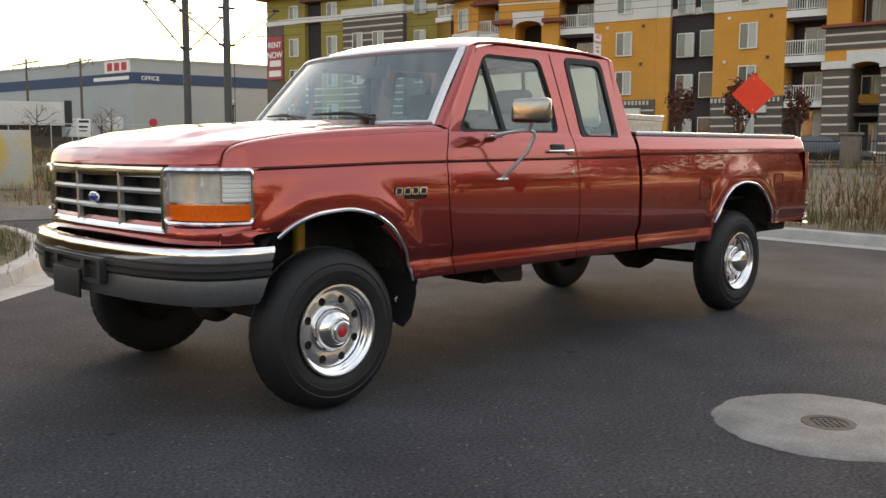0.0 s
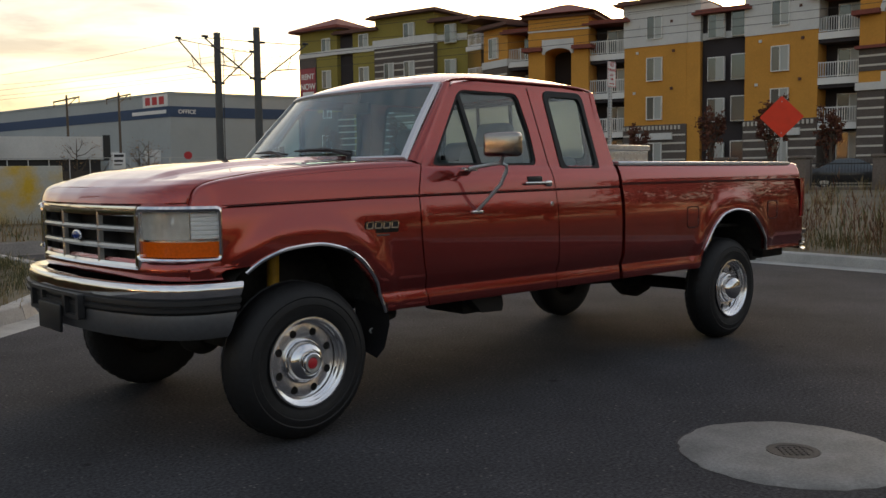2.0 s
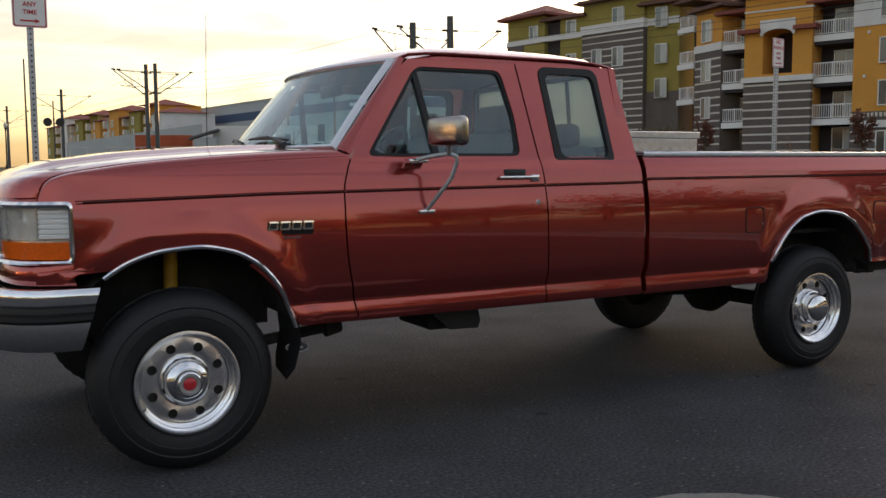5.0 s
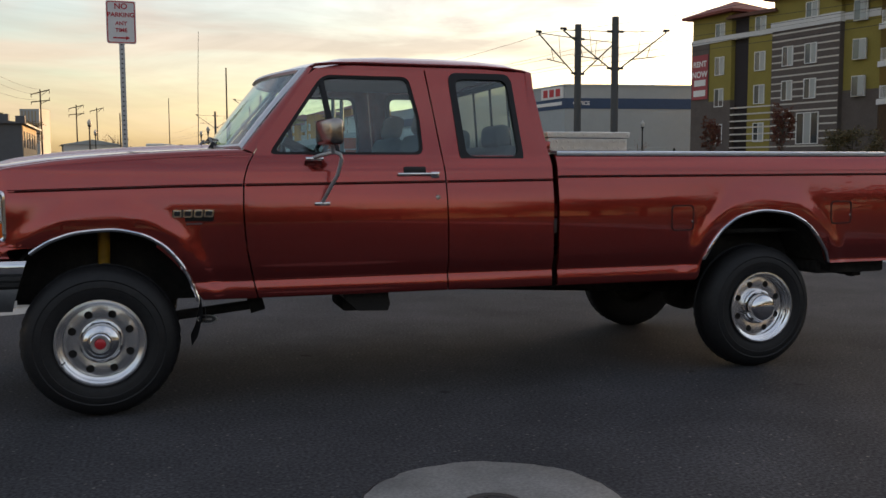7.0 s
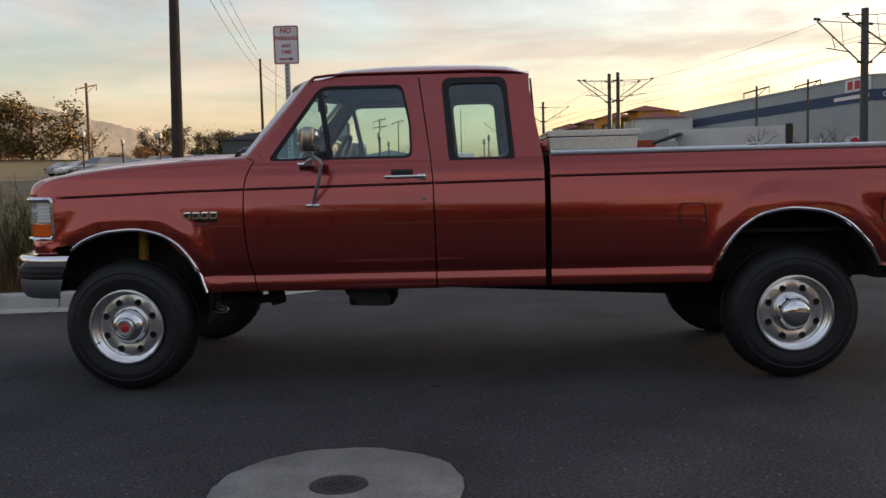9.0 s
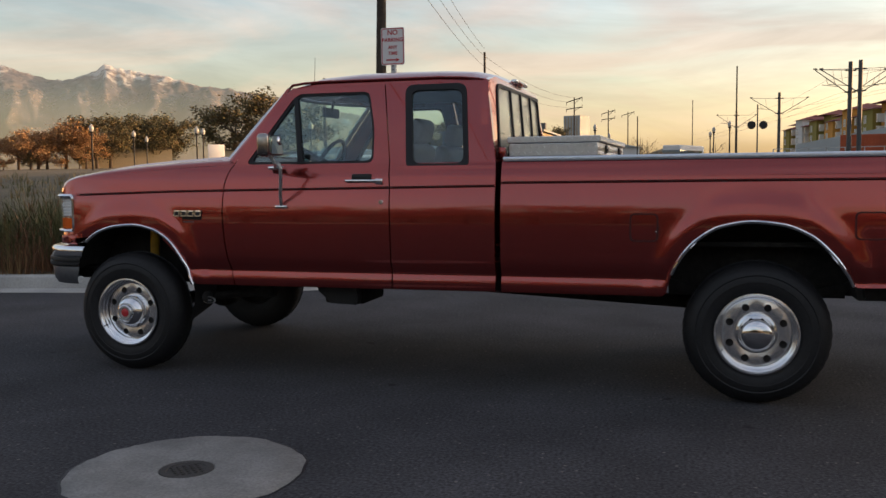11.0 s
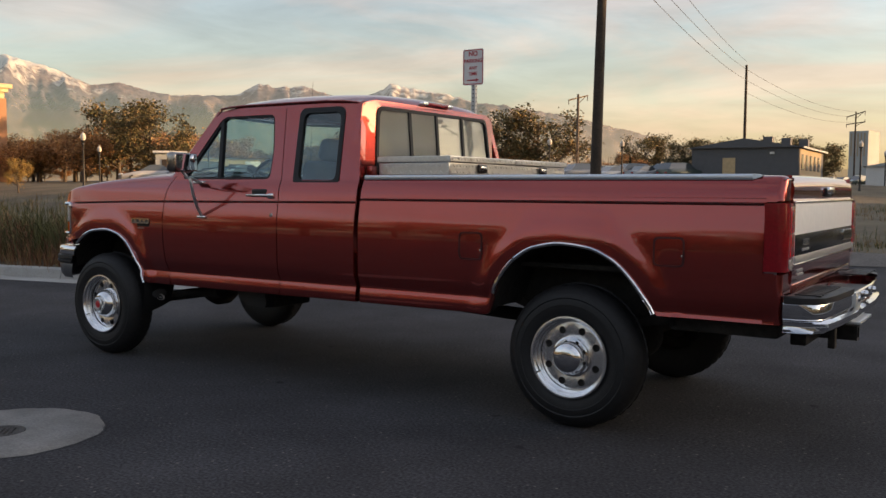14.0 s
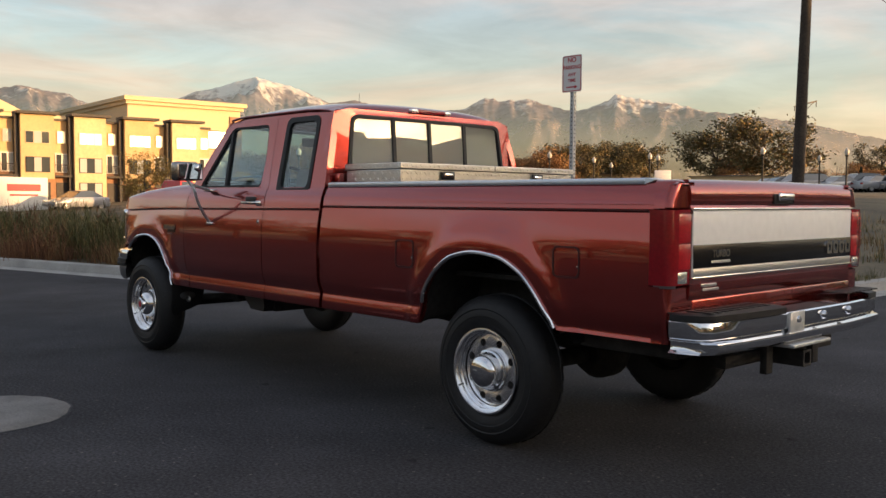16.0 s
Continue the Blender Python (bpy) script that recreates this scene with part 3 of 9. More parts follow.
    box(bm, 2.52, 4.87, s * 0.842, s * 0.936, 1.3665, 1.381, 0.005)
    box(bm, 2.52, 4.87, s * 0.931, s * 0.941, 1.352, 1.379, 0.003)
    rows = [[(4.87, s * 0.842, 1.381), (4.87, s * 0.938, 1.381), (4.87, s * 0.938, 1.354)], [(4.91, s * 0.842, 1.374), (4.91, s * 0.932, 1.374), (4.91, s * 0.934, 1.366)]]
    grid(bm, rows)
    part("bed_rail_cap", bm, BRIGHT_RAIL, bed_side, "bright metal bed rail cap")
    # rounded top of the rear corner post
    bm = bmesh.new()
    plan = [(x, 0.932) for x in span(4.86, 4.99, 5)] + [(4.995 + 0.035 * math.sin(a), 0.887 + 0.045 * math.cos(a)) for a in span(0.2, math.pi / 2, 8)] + [(5.03, 0.862), (5.03, 0.842)]
    grid(bm, [[(x + (min(x, 4.955) - x) * f, s * (y + (0.852 - y) * f), z) for x, y in plan] for z, f in ((1.345, 0.0), (1.353, 0.0), (1.361, 0.06), (1.368, 0.2), (1.3725, 0.45), (1.374, 0.8), (1.374, 1.0))], flip=(s < 0))
    grid(bm, [[(x, s * 0.842, 1.25), (x, s * 0.842, 1.36), (x, s * 0.845, 1.374)] for x in (4.95, 5.03)])
    bmesh.ops.recalc_face_normals(bm, faces=bm.faces)
    part("corner_post_top", bm, PAINT, bed_side)
    # tail lamp
    bm = bmesh.new()
    rows = []
    path = [(4.944, 1.003), (5.0, 1.002), (5.022, 0.997), (5.040, 0.981), (5.048, 0.956), (5.046, 0.90), (5.040, 0.838)]
    for z in span(0.918, 1.242, 15):
        e = 0.004 * math.sin((z - 0.918) / 0.324 * math.pi)
        rows.append([(x + e, s * (y + e + 0.003), z) for x, y in path])
    grid(bm, rows, flip=(s < 0))
    grid(bm, [[(x - 0.03, s * (y - 0.03), 0.918) for x, y in path], [(x, s * y, 0.918) for x, y in path]])
    grid(bm, [[(x - 0.03, s * (y - 0.03), 1.242) for x, y in path], [(x, s * y, 1.242) for x, y in path]])
    bmesh.ops.recalc_face_normals(bm, faces=bm.faces)
    lamp = part("tail_lamp", bm, RED_LENS, truck, "tall red tail lamp with clear reversing lens")
    lamp.location.y = -FAR_IN if s > 0 else 0.0
    bm = bmesh.new()
    box(bm, 5.034, 5.0525, s * 0.875, s * 0.945, 0.924, 0.975, 0.004)
    part("reversing_lens", bm, LENS_BACK, lamp, "clear reversing lens")
    for z0, z1 in ((0.985, 1.095), (1.100, 1.225)):
        bm = bmesh.new()
        box(bm, 5.035, 5.0515, s * 0.850, s * 0.943, z0, z1, 0.003)
        part("lamp_segment", bm, RED_GLOW, lamp, "brighter red lamp segment")

# dark tube laid in the side groove as its painted shade, one length to a panel
LINE_DARK = material("dark_red_shade_and_joint", (0.035, 0.006, 0.006), rough=0.6)
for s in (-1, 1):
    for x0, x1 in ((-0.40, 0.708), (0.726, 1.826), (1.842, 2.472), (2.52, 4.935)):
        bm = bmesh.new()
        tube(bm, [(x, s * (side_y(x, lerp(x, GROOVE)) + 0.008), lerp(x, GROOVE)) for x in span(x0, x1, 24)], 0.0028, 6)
        part("pressed_line", bm, LINE_DARK, truck, "dark tube painted in as shade of the body-side crease")
# two filler doors on the camera's side of the bed, outlined by a groove
for x0, x1, z0, z1 in ((3.25, 3.405, 0.898, 1.055), (4.405, 4.565, 0.918, 1.066)):
    bm = bmesh.new()
    out_l = rounded([(x0, z0), (x1, z0), (x1, z1), (x0, z1)], 0.03)
    in_l = rounded([(x0 + 0.0075, z0 + 0.0075), (x1 - 0.0075, z0 + 0.0075), (x1 - 0.0075, z1 - 0.0075), (x0 + 0.0075, z1 - 0.0075)], 0.026)
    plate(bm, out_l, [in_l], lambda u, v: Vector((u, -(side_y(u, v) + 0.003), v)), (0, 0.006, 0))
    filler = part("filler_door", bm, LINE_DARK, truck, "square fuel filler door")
    bm = bmesh.new()
    lathe(bm, [(0.0, 0.004), (0.005, 0.003), (0.006, 0.0)], 10, Matrix.Translation((x1 - 0.012, -(side_y(x1, z0 + 0.06) + 0.001), z0 + 0.055)) @ Matrix.Rotation(math.pi, 4, "Z"))
    part("catch", bm, CHROME, filler)

# bonnet: crowned sheet with two raised folds and a rolled nose
NOSE_EDGE = [(0.0, -0.748), (0.3, -0.740), (0.55, -0.718), (0.65, -0.702), (0.74, -0.678), (0.80, -0.648), (0.83, -0.618), (0.85, -0.585), (0.862, -0.560)]
CROWN = [(0.0, 1.186), (0.006, 1.205), (0.02, 1.232), (0.05, 1.262), (0.12, 1.298), (0.27, 1.338), (0.52, 1.374), (0.82, 1.398), (1.12, 1.412), (1.40, 1.418)]
EDGE_CUT = [(x + 0.562, z + 0.003) for x, z in CUT if x > -0.57]
bm = bmesh.new()
rows = []
for i in range(56):
    u = (i / 55) ** 1.9
    row = []
    for j in range(49):
        v = -1 + 2 * j / 48
        a = abs(v)
        xf = lerp(a * 0.858, NOSE_EDGE)
        xr = 0.57 + 0.17 * a ** 3
        x = xf + (xr - xf) * u
        xs = max(x, -0.56)
        ye = min(0.857, side_y(xs, soft(xs, FENDER_TOP)) - 0.008)
        zc, ze = lerp(x - xf, CROWN), lerp(x - xf, EDGE_CUT)
        z = zc + (ze - zc) * a ** 2.6
        z += 0.018 * (smoothstep(0.64, 0.58, a) - 0.5) * smoothstep(0.04, 0.25, x - xf) * (1 - a ** 6)
        row.append((x, v * ye, z))
    rows.append(row)
vs = grid(bm, rows)
rim = [vs[0][j] for j in range(49)]
low = [bm.verts.new(v.co + Vector((0.012, 0, -0.022))) for v in rim]
for j in range(48):
    bm.faces.new((rim[j], rim[j + 1], low[j + 1], low[j]))
for col in ([r[0] for r in vs], [r[48] for r in vs]):
    skirt = [bm.verts.new(v.co + Vector((0, 0, -0.022))) for v in col]
    for a, b, c, d in zip(col, col[1:], skirt[1:], skirt):
        bm.faces.new((a, b, c, d))
bmesh.ops.recalc_face_normals(bm, faces=bm.faces)
hood = part("bonnet", bm, PAINT, truck)
for yv in (-0.42, 0.0, 0.42):
    bm = bmesh.new()
    zz = soft(0.42 - 0.01, HOOD_Z) + 0.003
    box(bm, 0.40, 0.425, yv - 0.03, yv + 0.03, zz - 0.012, zz + 0.004, 0.003)
    part("washer_nozzle", bm, BLACK, hood)
# cowl with vents
bm = bmesh.new()
rows = []
for i in range(5):
    u = i / 4
    rows.append([(0.595 + 0.14 * abs(v) ** 3 + (0.10 - 0.06 * abs(v)) * u, v * 0.83, 1.412 - 0.02 * u - 0.04 * abs(v) ** 2.4) for v in span(-1, 1, 21)])
grid(bm, rows)
part("cowl", bm, BLACK, truck, "black cowl below the windscreen")

# roof with rounded edges
bm = bmesh.new()
ROOF_X = [1.0, 1.02, 1.06, 1.14, 1.3, 1.55, 1.85, 2.1, 2.28, 2.36, 2.405, 2.425]
ROOF_Z = [1.825, 1.824, 1.846, 1.880, 1.915, 1.931, 1.932, 1.926, 1.914, 1.896, 1.868, 1.83]
rows = []
for x, zc in zip(ROOF_X, ROOF_Z):
    row = []
    for j in range(33):
        v = -1 + 2 * j / 32
        a = abs(v)
        w = 0.800 if 1.0 < x < 2.4 else 0.77
        xx = x + (0.07 * a ** 3 if x < 1.2 else 0.0) - (0.03 * a ** 4 if x > 2.3 else 0.0)
        edge = 1.862 - 0.36 * max(0.0, x - 2.12) ** 2 - 0.5 * max(0.0, 1.3 - x) ** 2 if 1.0 < x < 2.4 else zc - 0.01
        zz = edge + (zc + 0.02 - edge) * (1 - a ** 9) - 0.03 * a ** 2 * (1 - a ** 9)
        if x < 1.3:
            f = (1.3 - x) / 0.3
            xx += f * (0.890 + 0.200 * a ** 2.1 - (1.0 + 0.07 * a ** 3))
        if x == 1.0:
            zz, w = 1.829 + 0.008 * a * a, 0.758
        row.append((xx, v * w, zz))
    low = min(row[0][2], 1.834)
    rows.append([(row[0][0], row[0][1] * 1.008, low)] + row + [(row[-1][0], row[-1][1] * 1.008, low)])
grid(bm, rows)
for s in (-1, 1):
    tube(bm, [(1.085, s * 0.768, 1.830), (1.13, s * 0.806, 1.852), (1.22, s * 0.808, 1.862), (1.35, s * 0.808, 1.867), (2.10, s * 0.808, 1.867), (2.25, s * 0.807, 1.860), (2.35, s * 0.804, 1.848), (2.41, s * 0.798, 1.832)], 0.009, 8)
bmesh.ops.recalc_face_normals(bm, faces=bm.faces)
roof = part("roof", bm, PAINT, truck)
# back wall of the cab with the sliding rear window's opening
def back(u, v):
    return Vector((2.481 - (v - 1.30) * 0.078 - 0.03 * abs(u / 0.8) ** 4, u, v))


bm = bmesh.new()
rw_out = rounded([(-0.745, 1.385), (0.745, 1.385), (0.690, 1.832), (-0.690, 1.832)], 0.06, 5)
plate(bm, [(-0.93, 0.65), (0.93, 0.65), (0.93, 1.352), (0.812, 1.84), (0.70, 1.868), (-0.70, 1.868), (-0.812, 1.84), (-0.93, 1.352)], [rw_out], back, (-0.04, 0, 0))
back_wall = part("cab_back_wall", bm, PAINT, truck)
bm = bmesh.new()
rw_in = rounded([(-0.72, 1.41), (0.72, 1.41), (0.668, 1.808), (-0.668, 1.808)], 0.05, 5)
plate(bm, rw_out, [rw_in], lambda u, v: back(u, v) + Vector((0.008, 0, 0)), (-0.03, 0, 0))
for yv in (-0.345, -0.02, 0.32):
    plate(bm, [(yv - 0.014, 1.40), (yv + 0.014, 1.40), (yv + 0.014, 1.815), (yv - 0.014, 1.815)], [], lambda u, v: back(u, v) + Vector((0.003, 0, 0)), (-0.02, 0, 0))
part("window_seal", bm, SEAL, back_wall, "black seal of the four-pane sliding rear window")
for y0, y1 in ((-0.70, -0.36), (-0.33, -0.035), (-0.005, 0.305), (0.335, 0.70)):
    bm = bmesh.new()
    plate(bm, [(y0, 1.405), (y1, 1.405), (y1 - (0.04 if y1 > 0.5 else 0), 1.81), (y0 + (0.04 if y0 < -0.5 else 0), 1.81)], [], lambda u, v: back(u, v) - Vector((0.008, 0, 0)), (-0.004, 0, 0))
    g = part("window_pane", bm, REAR_GLASS, back_wall, "rear window pane", smooth=0)
    g.visible_shadow = False
bm = bmesh.new()
box(bm, 2.405, 2.448, -0.17, 0.17, 1.872, 1.902, 0.012)
brake = part("high_brake_lamp", bm, RED_LENS, truck, "red high-mounted brake lamp with clear ends")
for y0 in (-0.185, 0.125):
    bm = bmesh.new()
    box(bm, 2.407, 2.452, y0, y0 + 0.06, 1.873, 1.901, 0.01)
    part("cargo_lens", bm, LENS_BACK, brake, "clear cargo lamp lens")
# windscreen: curved sheet with bright surround
def screen(u, v):
    """u across -1..1, v up 0..1"""
    a = abs(u)
    return Vector((0.545 + 0.170 * a ** 2.2 + (0.345 + 0.03 * a ** 2) * v - 0.008 * math.sin(math.pi * v), u * (0.882 + (0.755 - 0.882) * v), 1.385 + 0.004 * a + (0.442 + 0.004 * a ** 2) * v))


bm = bmesh.new()
grid(bm, [[screen(-0.965 + 1.93 * j / 24, 0.04 + 0.92 * i / 10) for j in range(25)] for i in range(11)])
g = part("windscreen", bm, DARK_GLASS, truck, "curved tinted windscreen")
g.visible_shadow = False
bm = bmesh.new()
loop = [(-1 + 2 * j / 24, 0.0) for j in range(25)] + [(1, k / 10) for k in range(1, 11)] + [(1 - 2 * j / 24, 1.0) for j in range(1, 25)] + [(-1, 1 - k / 10) for k in range(1, 10)]
inner = [(u * 0.962, 0.5 + (v - 0.5) * 0.91) for u, v in loop]
rows = [[screen(*p) for p in loop], [screen(u * 0.992, 0.5 + (v - 0.5) * 0.98) + Vector((-0.014, 0, 0.010)) for u, v in loop], [screen(u * 0.965, 0.5 + (v - 0.5) * 0.93) + Vector((-0.013, 0, 0.009)) for u, v in loop], [screen(*p) for p in inner]]
grid(bm, rows, close_v=True)
bmesh.ops.recalc_face_normals(bm, faces=bm.faces)
part("windscreen_surround", bm, SURROUND, truck, "bright windscreen surround")
for u0, u1, sgn in ((-0.62, -0.12, -1), (0.05, 0.55, 1)):
    bm = bmesh.new()
    pa, pb = screen(u0, 0.03) + Vector((-0.03, 0, 0.02)), screen(u1, 0.16) + Vector((-0.02, 0, 0.02))
    tube(bm, [pa + Vector((-0.02, 0, -0.03)), pa, pa.lerp(pb, 0.5) + Vector((-0.012, 0, 0.014))], [0.014, 0.012, 0.007], 8)
    qa, qb = screen(u0 + 0.02, 0.09) + Vector((-0.018, 0, 0.014)), screen(u1 + 0.12, 0.13) + Vector((-0.018, 0, 0.014))
    tube(bm, [qa, qa.lerp(qb, 0.5) + Vector((-0.012, 0, 0.01)), qb], [0.006, 0.012, 0.005], 6)
    part("wiper", bm, BLACK, truck, "black wiper arm and blade")

# ---- front: grille, lamps, bumper ----
def nose_x(y):
    return -0.742 + 0.036 * (abs(y) / 0.6) ** 2


grille = part("grille_back", (lambda b: (qbox(b, -0.64, -0.60, -0.62, 0.62, 0.88, 1.17), b)[1])(bmesh.new()), BLACK, truck, "dark hollow behind the grille")
def nose_bar(bm, pts, w, t, bow=0.0):
    """A flat bright bar on the nose, through (y, z) points, w wide and t deep."""
    rows = []
    for i, (y, z) in enumerate(pts):
        a = Vector(pts[max(i - 1, 0)])
        b = Vector(pts[min(i + 1, len(pts) - 1)])
        d = (b - a).normalized()
        nrm = Vector((-d.y, d.x)) * w / 2
        x = nose_x(y)
        rows.append([(x + t, y - nrm.x, z - nrm.y), (x, y - nrm.x * 0.8, z - nrm.y * 0.8), (x - 0.006, y, z), (x, y + nrm.x * 0.8, z + nrm.y * 0.8), (x + t, y + nrm.x, z + nrm.y)])
    grid(bm, rows)
    bmesh.ops.recalc_face_normals(bm, faces=bm.faces)


bm = bmesh.new()
nose_bar(bm, [(y, 1.152) for y in span(-0.615, 0.615, 14)], 0.058, 0.05)
nose_bar(bm, [(y, 0.893) for y in span(-0.615, 0.615, 14)], 0.036, 0.05)
for sgn in (-1, 1):
    nose_bar(bm, [(sgn * 0.606, z) for z in span(0.885, 1.165, 4)], 0.048, 0.05)
part("grille_frame", bm, CHROME, truck, "chrome grille frame")
bars = [[(y, z) for y in span(-0.60, 0.60, 14)] for z in (0.981, 1.066)] + [[(y, z) for z in span(0.90, 1.145, 4)] for y in (-0.235, 0.235)]
for pts in bars:
    bm = bmesh.new()
    nose_bar(bm, pts, 0.031, 0.02)
    bar = part("grille_bar", bm, GRILLE, truck, "bright grille bar")
    bm = bmesh.new()
    nose_bar(bm, pts, 0.017, 0.11)
    bmesh.ops.translate(bm, verts=bm.verts, vec=(0.016, 0, 0))
    part("grille_fin", bm, TRIM_GREY, bar, "grey fin behind the bar")
for y in (-0.588, 0.588):
    bm = bmesh.new()
    qbox(bm, nose_x(y) + 0.03, nose_x(y) + 0.12, y - 0.006, y + 0.006, 0.90, 1.14)
    part("grille_cheek", bm, TRIM_GREY, truck, "grey grille cheek")
bm = bmesh.new()
lathe(bm, [(0.0, 0.012), (0.03, 0.011), (0.048, 0.006), (0.05, 0.0)], 32, Matrix.Translation((-0.752, 0, 1.022)) @ Matrix.Rotation(radians(90), 4, "Z") @ Matrix.Diagonal((1.1, 1, 0.55, 1)))
part("oval_emblem", bm, CHROME, truck, "blue oval emblem with a bright rim")
bm = bmesh.new()
lathe(bm, [(0.0, 0.016), (0.03, 0.015), (0.041, 0.011), (0.042, 0.0)], 32, Matrix.Translation((-0.753, 0, 1.022)) @ Matrix.Rotation(radians(90), 4, "Z") @ Matrix.Diagonal((1.1, 1, 0.5, 1)))
part("emblem_face", bm, BLUE_BADGE, bpy.data.objects["oval_emblem"])

LAMP_PLAN = [(0.622, -0.700), (0.70, -0.688), (0.78, -0.662), (0.85, -0.618), (0.895, -0.562), (0.92, -0.50), (0.932, -0.440)]


def lamp_pt(t, z, out=0.0):
    """A point on the lamp's curved front; t 0..1 from the grille outwards."""
    f = t * (len(LAMP_PLAN) - 1)
    i = min(int(f), len(LAMP_PLAN) - 2)
    (y0, x0), (y1, x1) = LAMP_PLAN[i], LAMP_PLAN[i + 1]
    k = f - i
    n = Vector((-(y1 - y0), -(x0 - x1))).normalized()
    return Vector((x0 + (x1 - x0) * k - out * abs(n.x), y0 + (y1 - y0) * k + out * abs(n.y), z))


for s in (-1, 1):
    def lp(t, z, out=0.0, s=s):
        p = lamp_pt(t, z, out)
        return Vector((p.x, s * p.y, p.z))

    def shell(bm, t0, t1, z0, z1, out, back_out, n=14, m=6):
        rows = [[lp(t, z, out) for z in span(z0, z1, m)] for t in span(t0, t1, n)]
        vs = grid(bm, rows)
        ring = vs[0] + [r[-1] for r in vs[1:]] + vs[-1][-2::-1] + [r[0] for r in vs[-2:0:-1]]
        ts = [(t0, z) for z in span(z0, z1, m)] + [(t, z1) for t in span(t0, t1, n)[1:]] + [(t1, z) for z in span(z0, z1, m)[-2::-1]] + [(t, z0) for t in span(t0, t1, n)[-2:0:-1]]
        inn = [bm.verts.new(lp(t, z, back_out)) for t, z in ts]
        for i in range(len(ring)):
            bm.faces.new((ring[i], ring[(i + 1) % len(ring)], inn[(i + 1) % len(ring)], inn[i]))
        bmesh.ops.recalc_face_normals(bm, faces=bm.faces)

    bm = bmesh.new()
    shell(bm, 0.0, 1.0, 0.925, 1.175, -0.03, -0.12)
    lamp = part("headlamp", bm, LENS_BACK, truck, "rectangular headlamp with amber indicator below")
    bm = bmesh.new()
    shell(bm, 0.045, 0.62, 1.022, 1.148, -0.004, -0.025)
    g = part("main_lens", bm, LENS, lamp, "hazy clear headlamp lens")
    bowl = bmesh.new()
    lathe(bowl, [(0.0, -0.035), (0.02, -0.033), (0.045, -0.02), (0.062, 0.0), (0.066, 0.02)], 24, Matrix.Translation(lp(0.30, 1.085, -0.055)) @ Matrix.Rotation(radians(90), 4, "Z"))
    lathe(bowl, [(0.0, 0.022), (0.012, 0.018), (0.014, -0.03)], 12, Matrix.Translation(lp(0.30, 1.085, -0.055)) @ Matrix.Rotation(radians(90), 4, "Z"))
    part("reflector", bowl, CHROME, lamp, "bright reflector bowl with bulb")
    g.visible_shadow = False
    bm = bmesh.new()
    ribs = [(1.023 + 0.0205 * k + dz, out) for k in range(6) for dz, out in ((0.0, -0.012), (0.004, -0.004), (0.015, -0.004), (0.0195, -0.012))]
    grid(bm, [[lp(t, z, out) for z, out in ribs] for t in span(0.64, 0.955, 9)])
    bmesh.ops.recalc_face_normals(bm, faces=bm.faces)
    part("side_lens", bm, material("frosted_lens", (0.88, 0.88, 0.86), rough=0.2, metal=0.15, coat=0.8) if s < 0 else bpy.data.materials["frosted_lens"], lamp, "ribbed white side lens")
    bm = bmesh.new()
    shell(bm, 0.045, 0.96, 0.942, 1.012, -0.003, -0.02)
    part("indicator_lens", bm, AMBER, lamp, "amber indicator lens")
    bm = bmesh.new()
    W_LAMP = 0.42
    loops = []
    for d, r, out in ((0.0, 0.030, -0.03), (0.0, 0.030, 0.010), (0.010, 0.024, 0.019), (0.020, 0.018, 0.014), (0.024, 0.014, -0.012)):
        lo, hi = 0.921 + d * 0.8, 1.176 - d * 1.25
        corner = rounded([(d, lo), (W_LAMP - d, lo), (W_LAMP - d, hi), (d, hi)], r, 4)
        fine = []
        for (ya, za), (yb, zb) in zip(corner, corner[1:] + corner[:1]):
            n = 12 if abs(yb - ya) + abs(zb - za) > 0.1 else 1
            fine += [(ya + (yb - ya) * k / n, za + (zb - za) * k / n) for k in range(n)]
        loops.append([lp(min(max(y / W_LAMP, 0), 1), z, out) for y, z in fine])
    grid(bm, loops, close_v=True)
    bmesh.ops.recalc_face_normals(bm, faces=bm.faces)
    part("lamp_bezel", bm, CHROME, lamp, "chrome lamp bezel")
# painted valance under grille and lamps
bm = bmesh.new()
VAL = [(-0.93, -0.44), (-0.918, -0.50), (-0.88, -0.58), (-0.80, -0.65), (-0.62, -0.70), (-0.3, -0.722), (0, -0.727)]
VAL = VAL + [(-y, x) for y, x in VAL[-2::-1]]
grid(bm, [[(x + 0.016, y, 0.924), (x + 0.004, y, 0.905), (x - 0.006, y, 0.862), (x + 0.004, y * 0.995, 0.835), (x + 0.05, y * 0.985, 0.825)] for y, x in VAL])
bmesh.ops.recalc_face_normals(bm, faces=bm.faces)
part("front_valance", bm, PAINT, truck)
# front bumper
BUMP = [(0.0, -0.868), (0.3, -0.856), (0.55, -0.822), (0.72, -0.775), (0.83, -0.725), (0.905, -0.66), (0.955, -0.575), (0.972, -0.47), (0.974, -0.352)]
FULL = [(-y, x) for y, x in BUMP[::-1]] + BUMP[1:]


def bumper_band(bm, prof):
    """prof: rows of (set-back, z)."""
    rows = []
    for i, (y, x) in enumerate(FULL):
        a, b = Vector(FULL[max(i - 1, 0)]), Vector(FULL[min(i + 1, len(FULL) - 1)])
        d = (b - a).normalized()
        row = []
        for off, z in prof:
            cut = (0.85 - z) * (0.30 if i in (0, len(FULL) - 1) else 0.12 if i in (1, len(FULL) - 2) else 0.0)      # raked ends
            row.append((x - cut + off * abs(d.x), y - math.copysign(1, y) * off * abs(d.y) if y else y, z))
        rows.append(row)
    grid(bm, rows)
    bmesh.ops.recalc_face_normals(bm, faces=bm.faces)


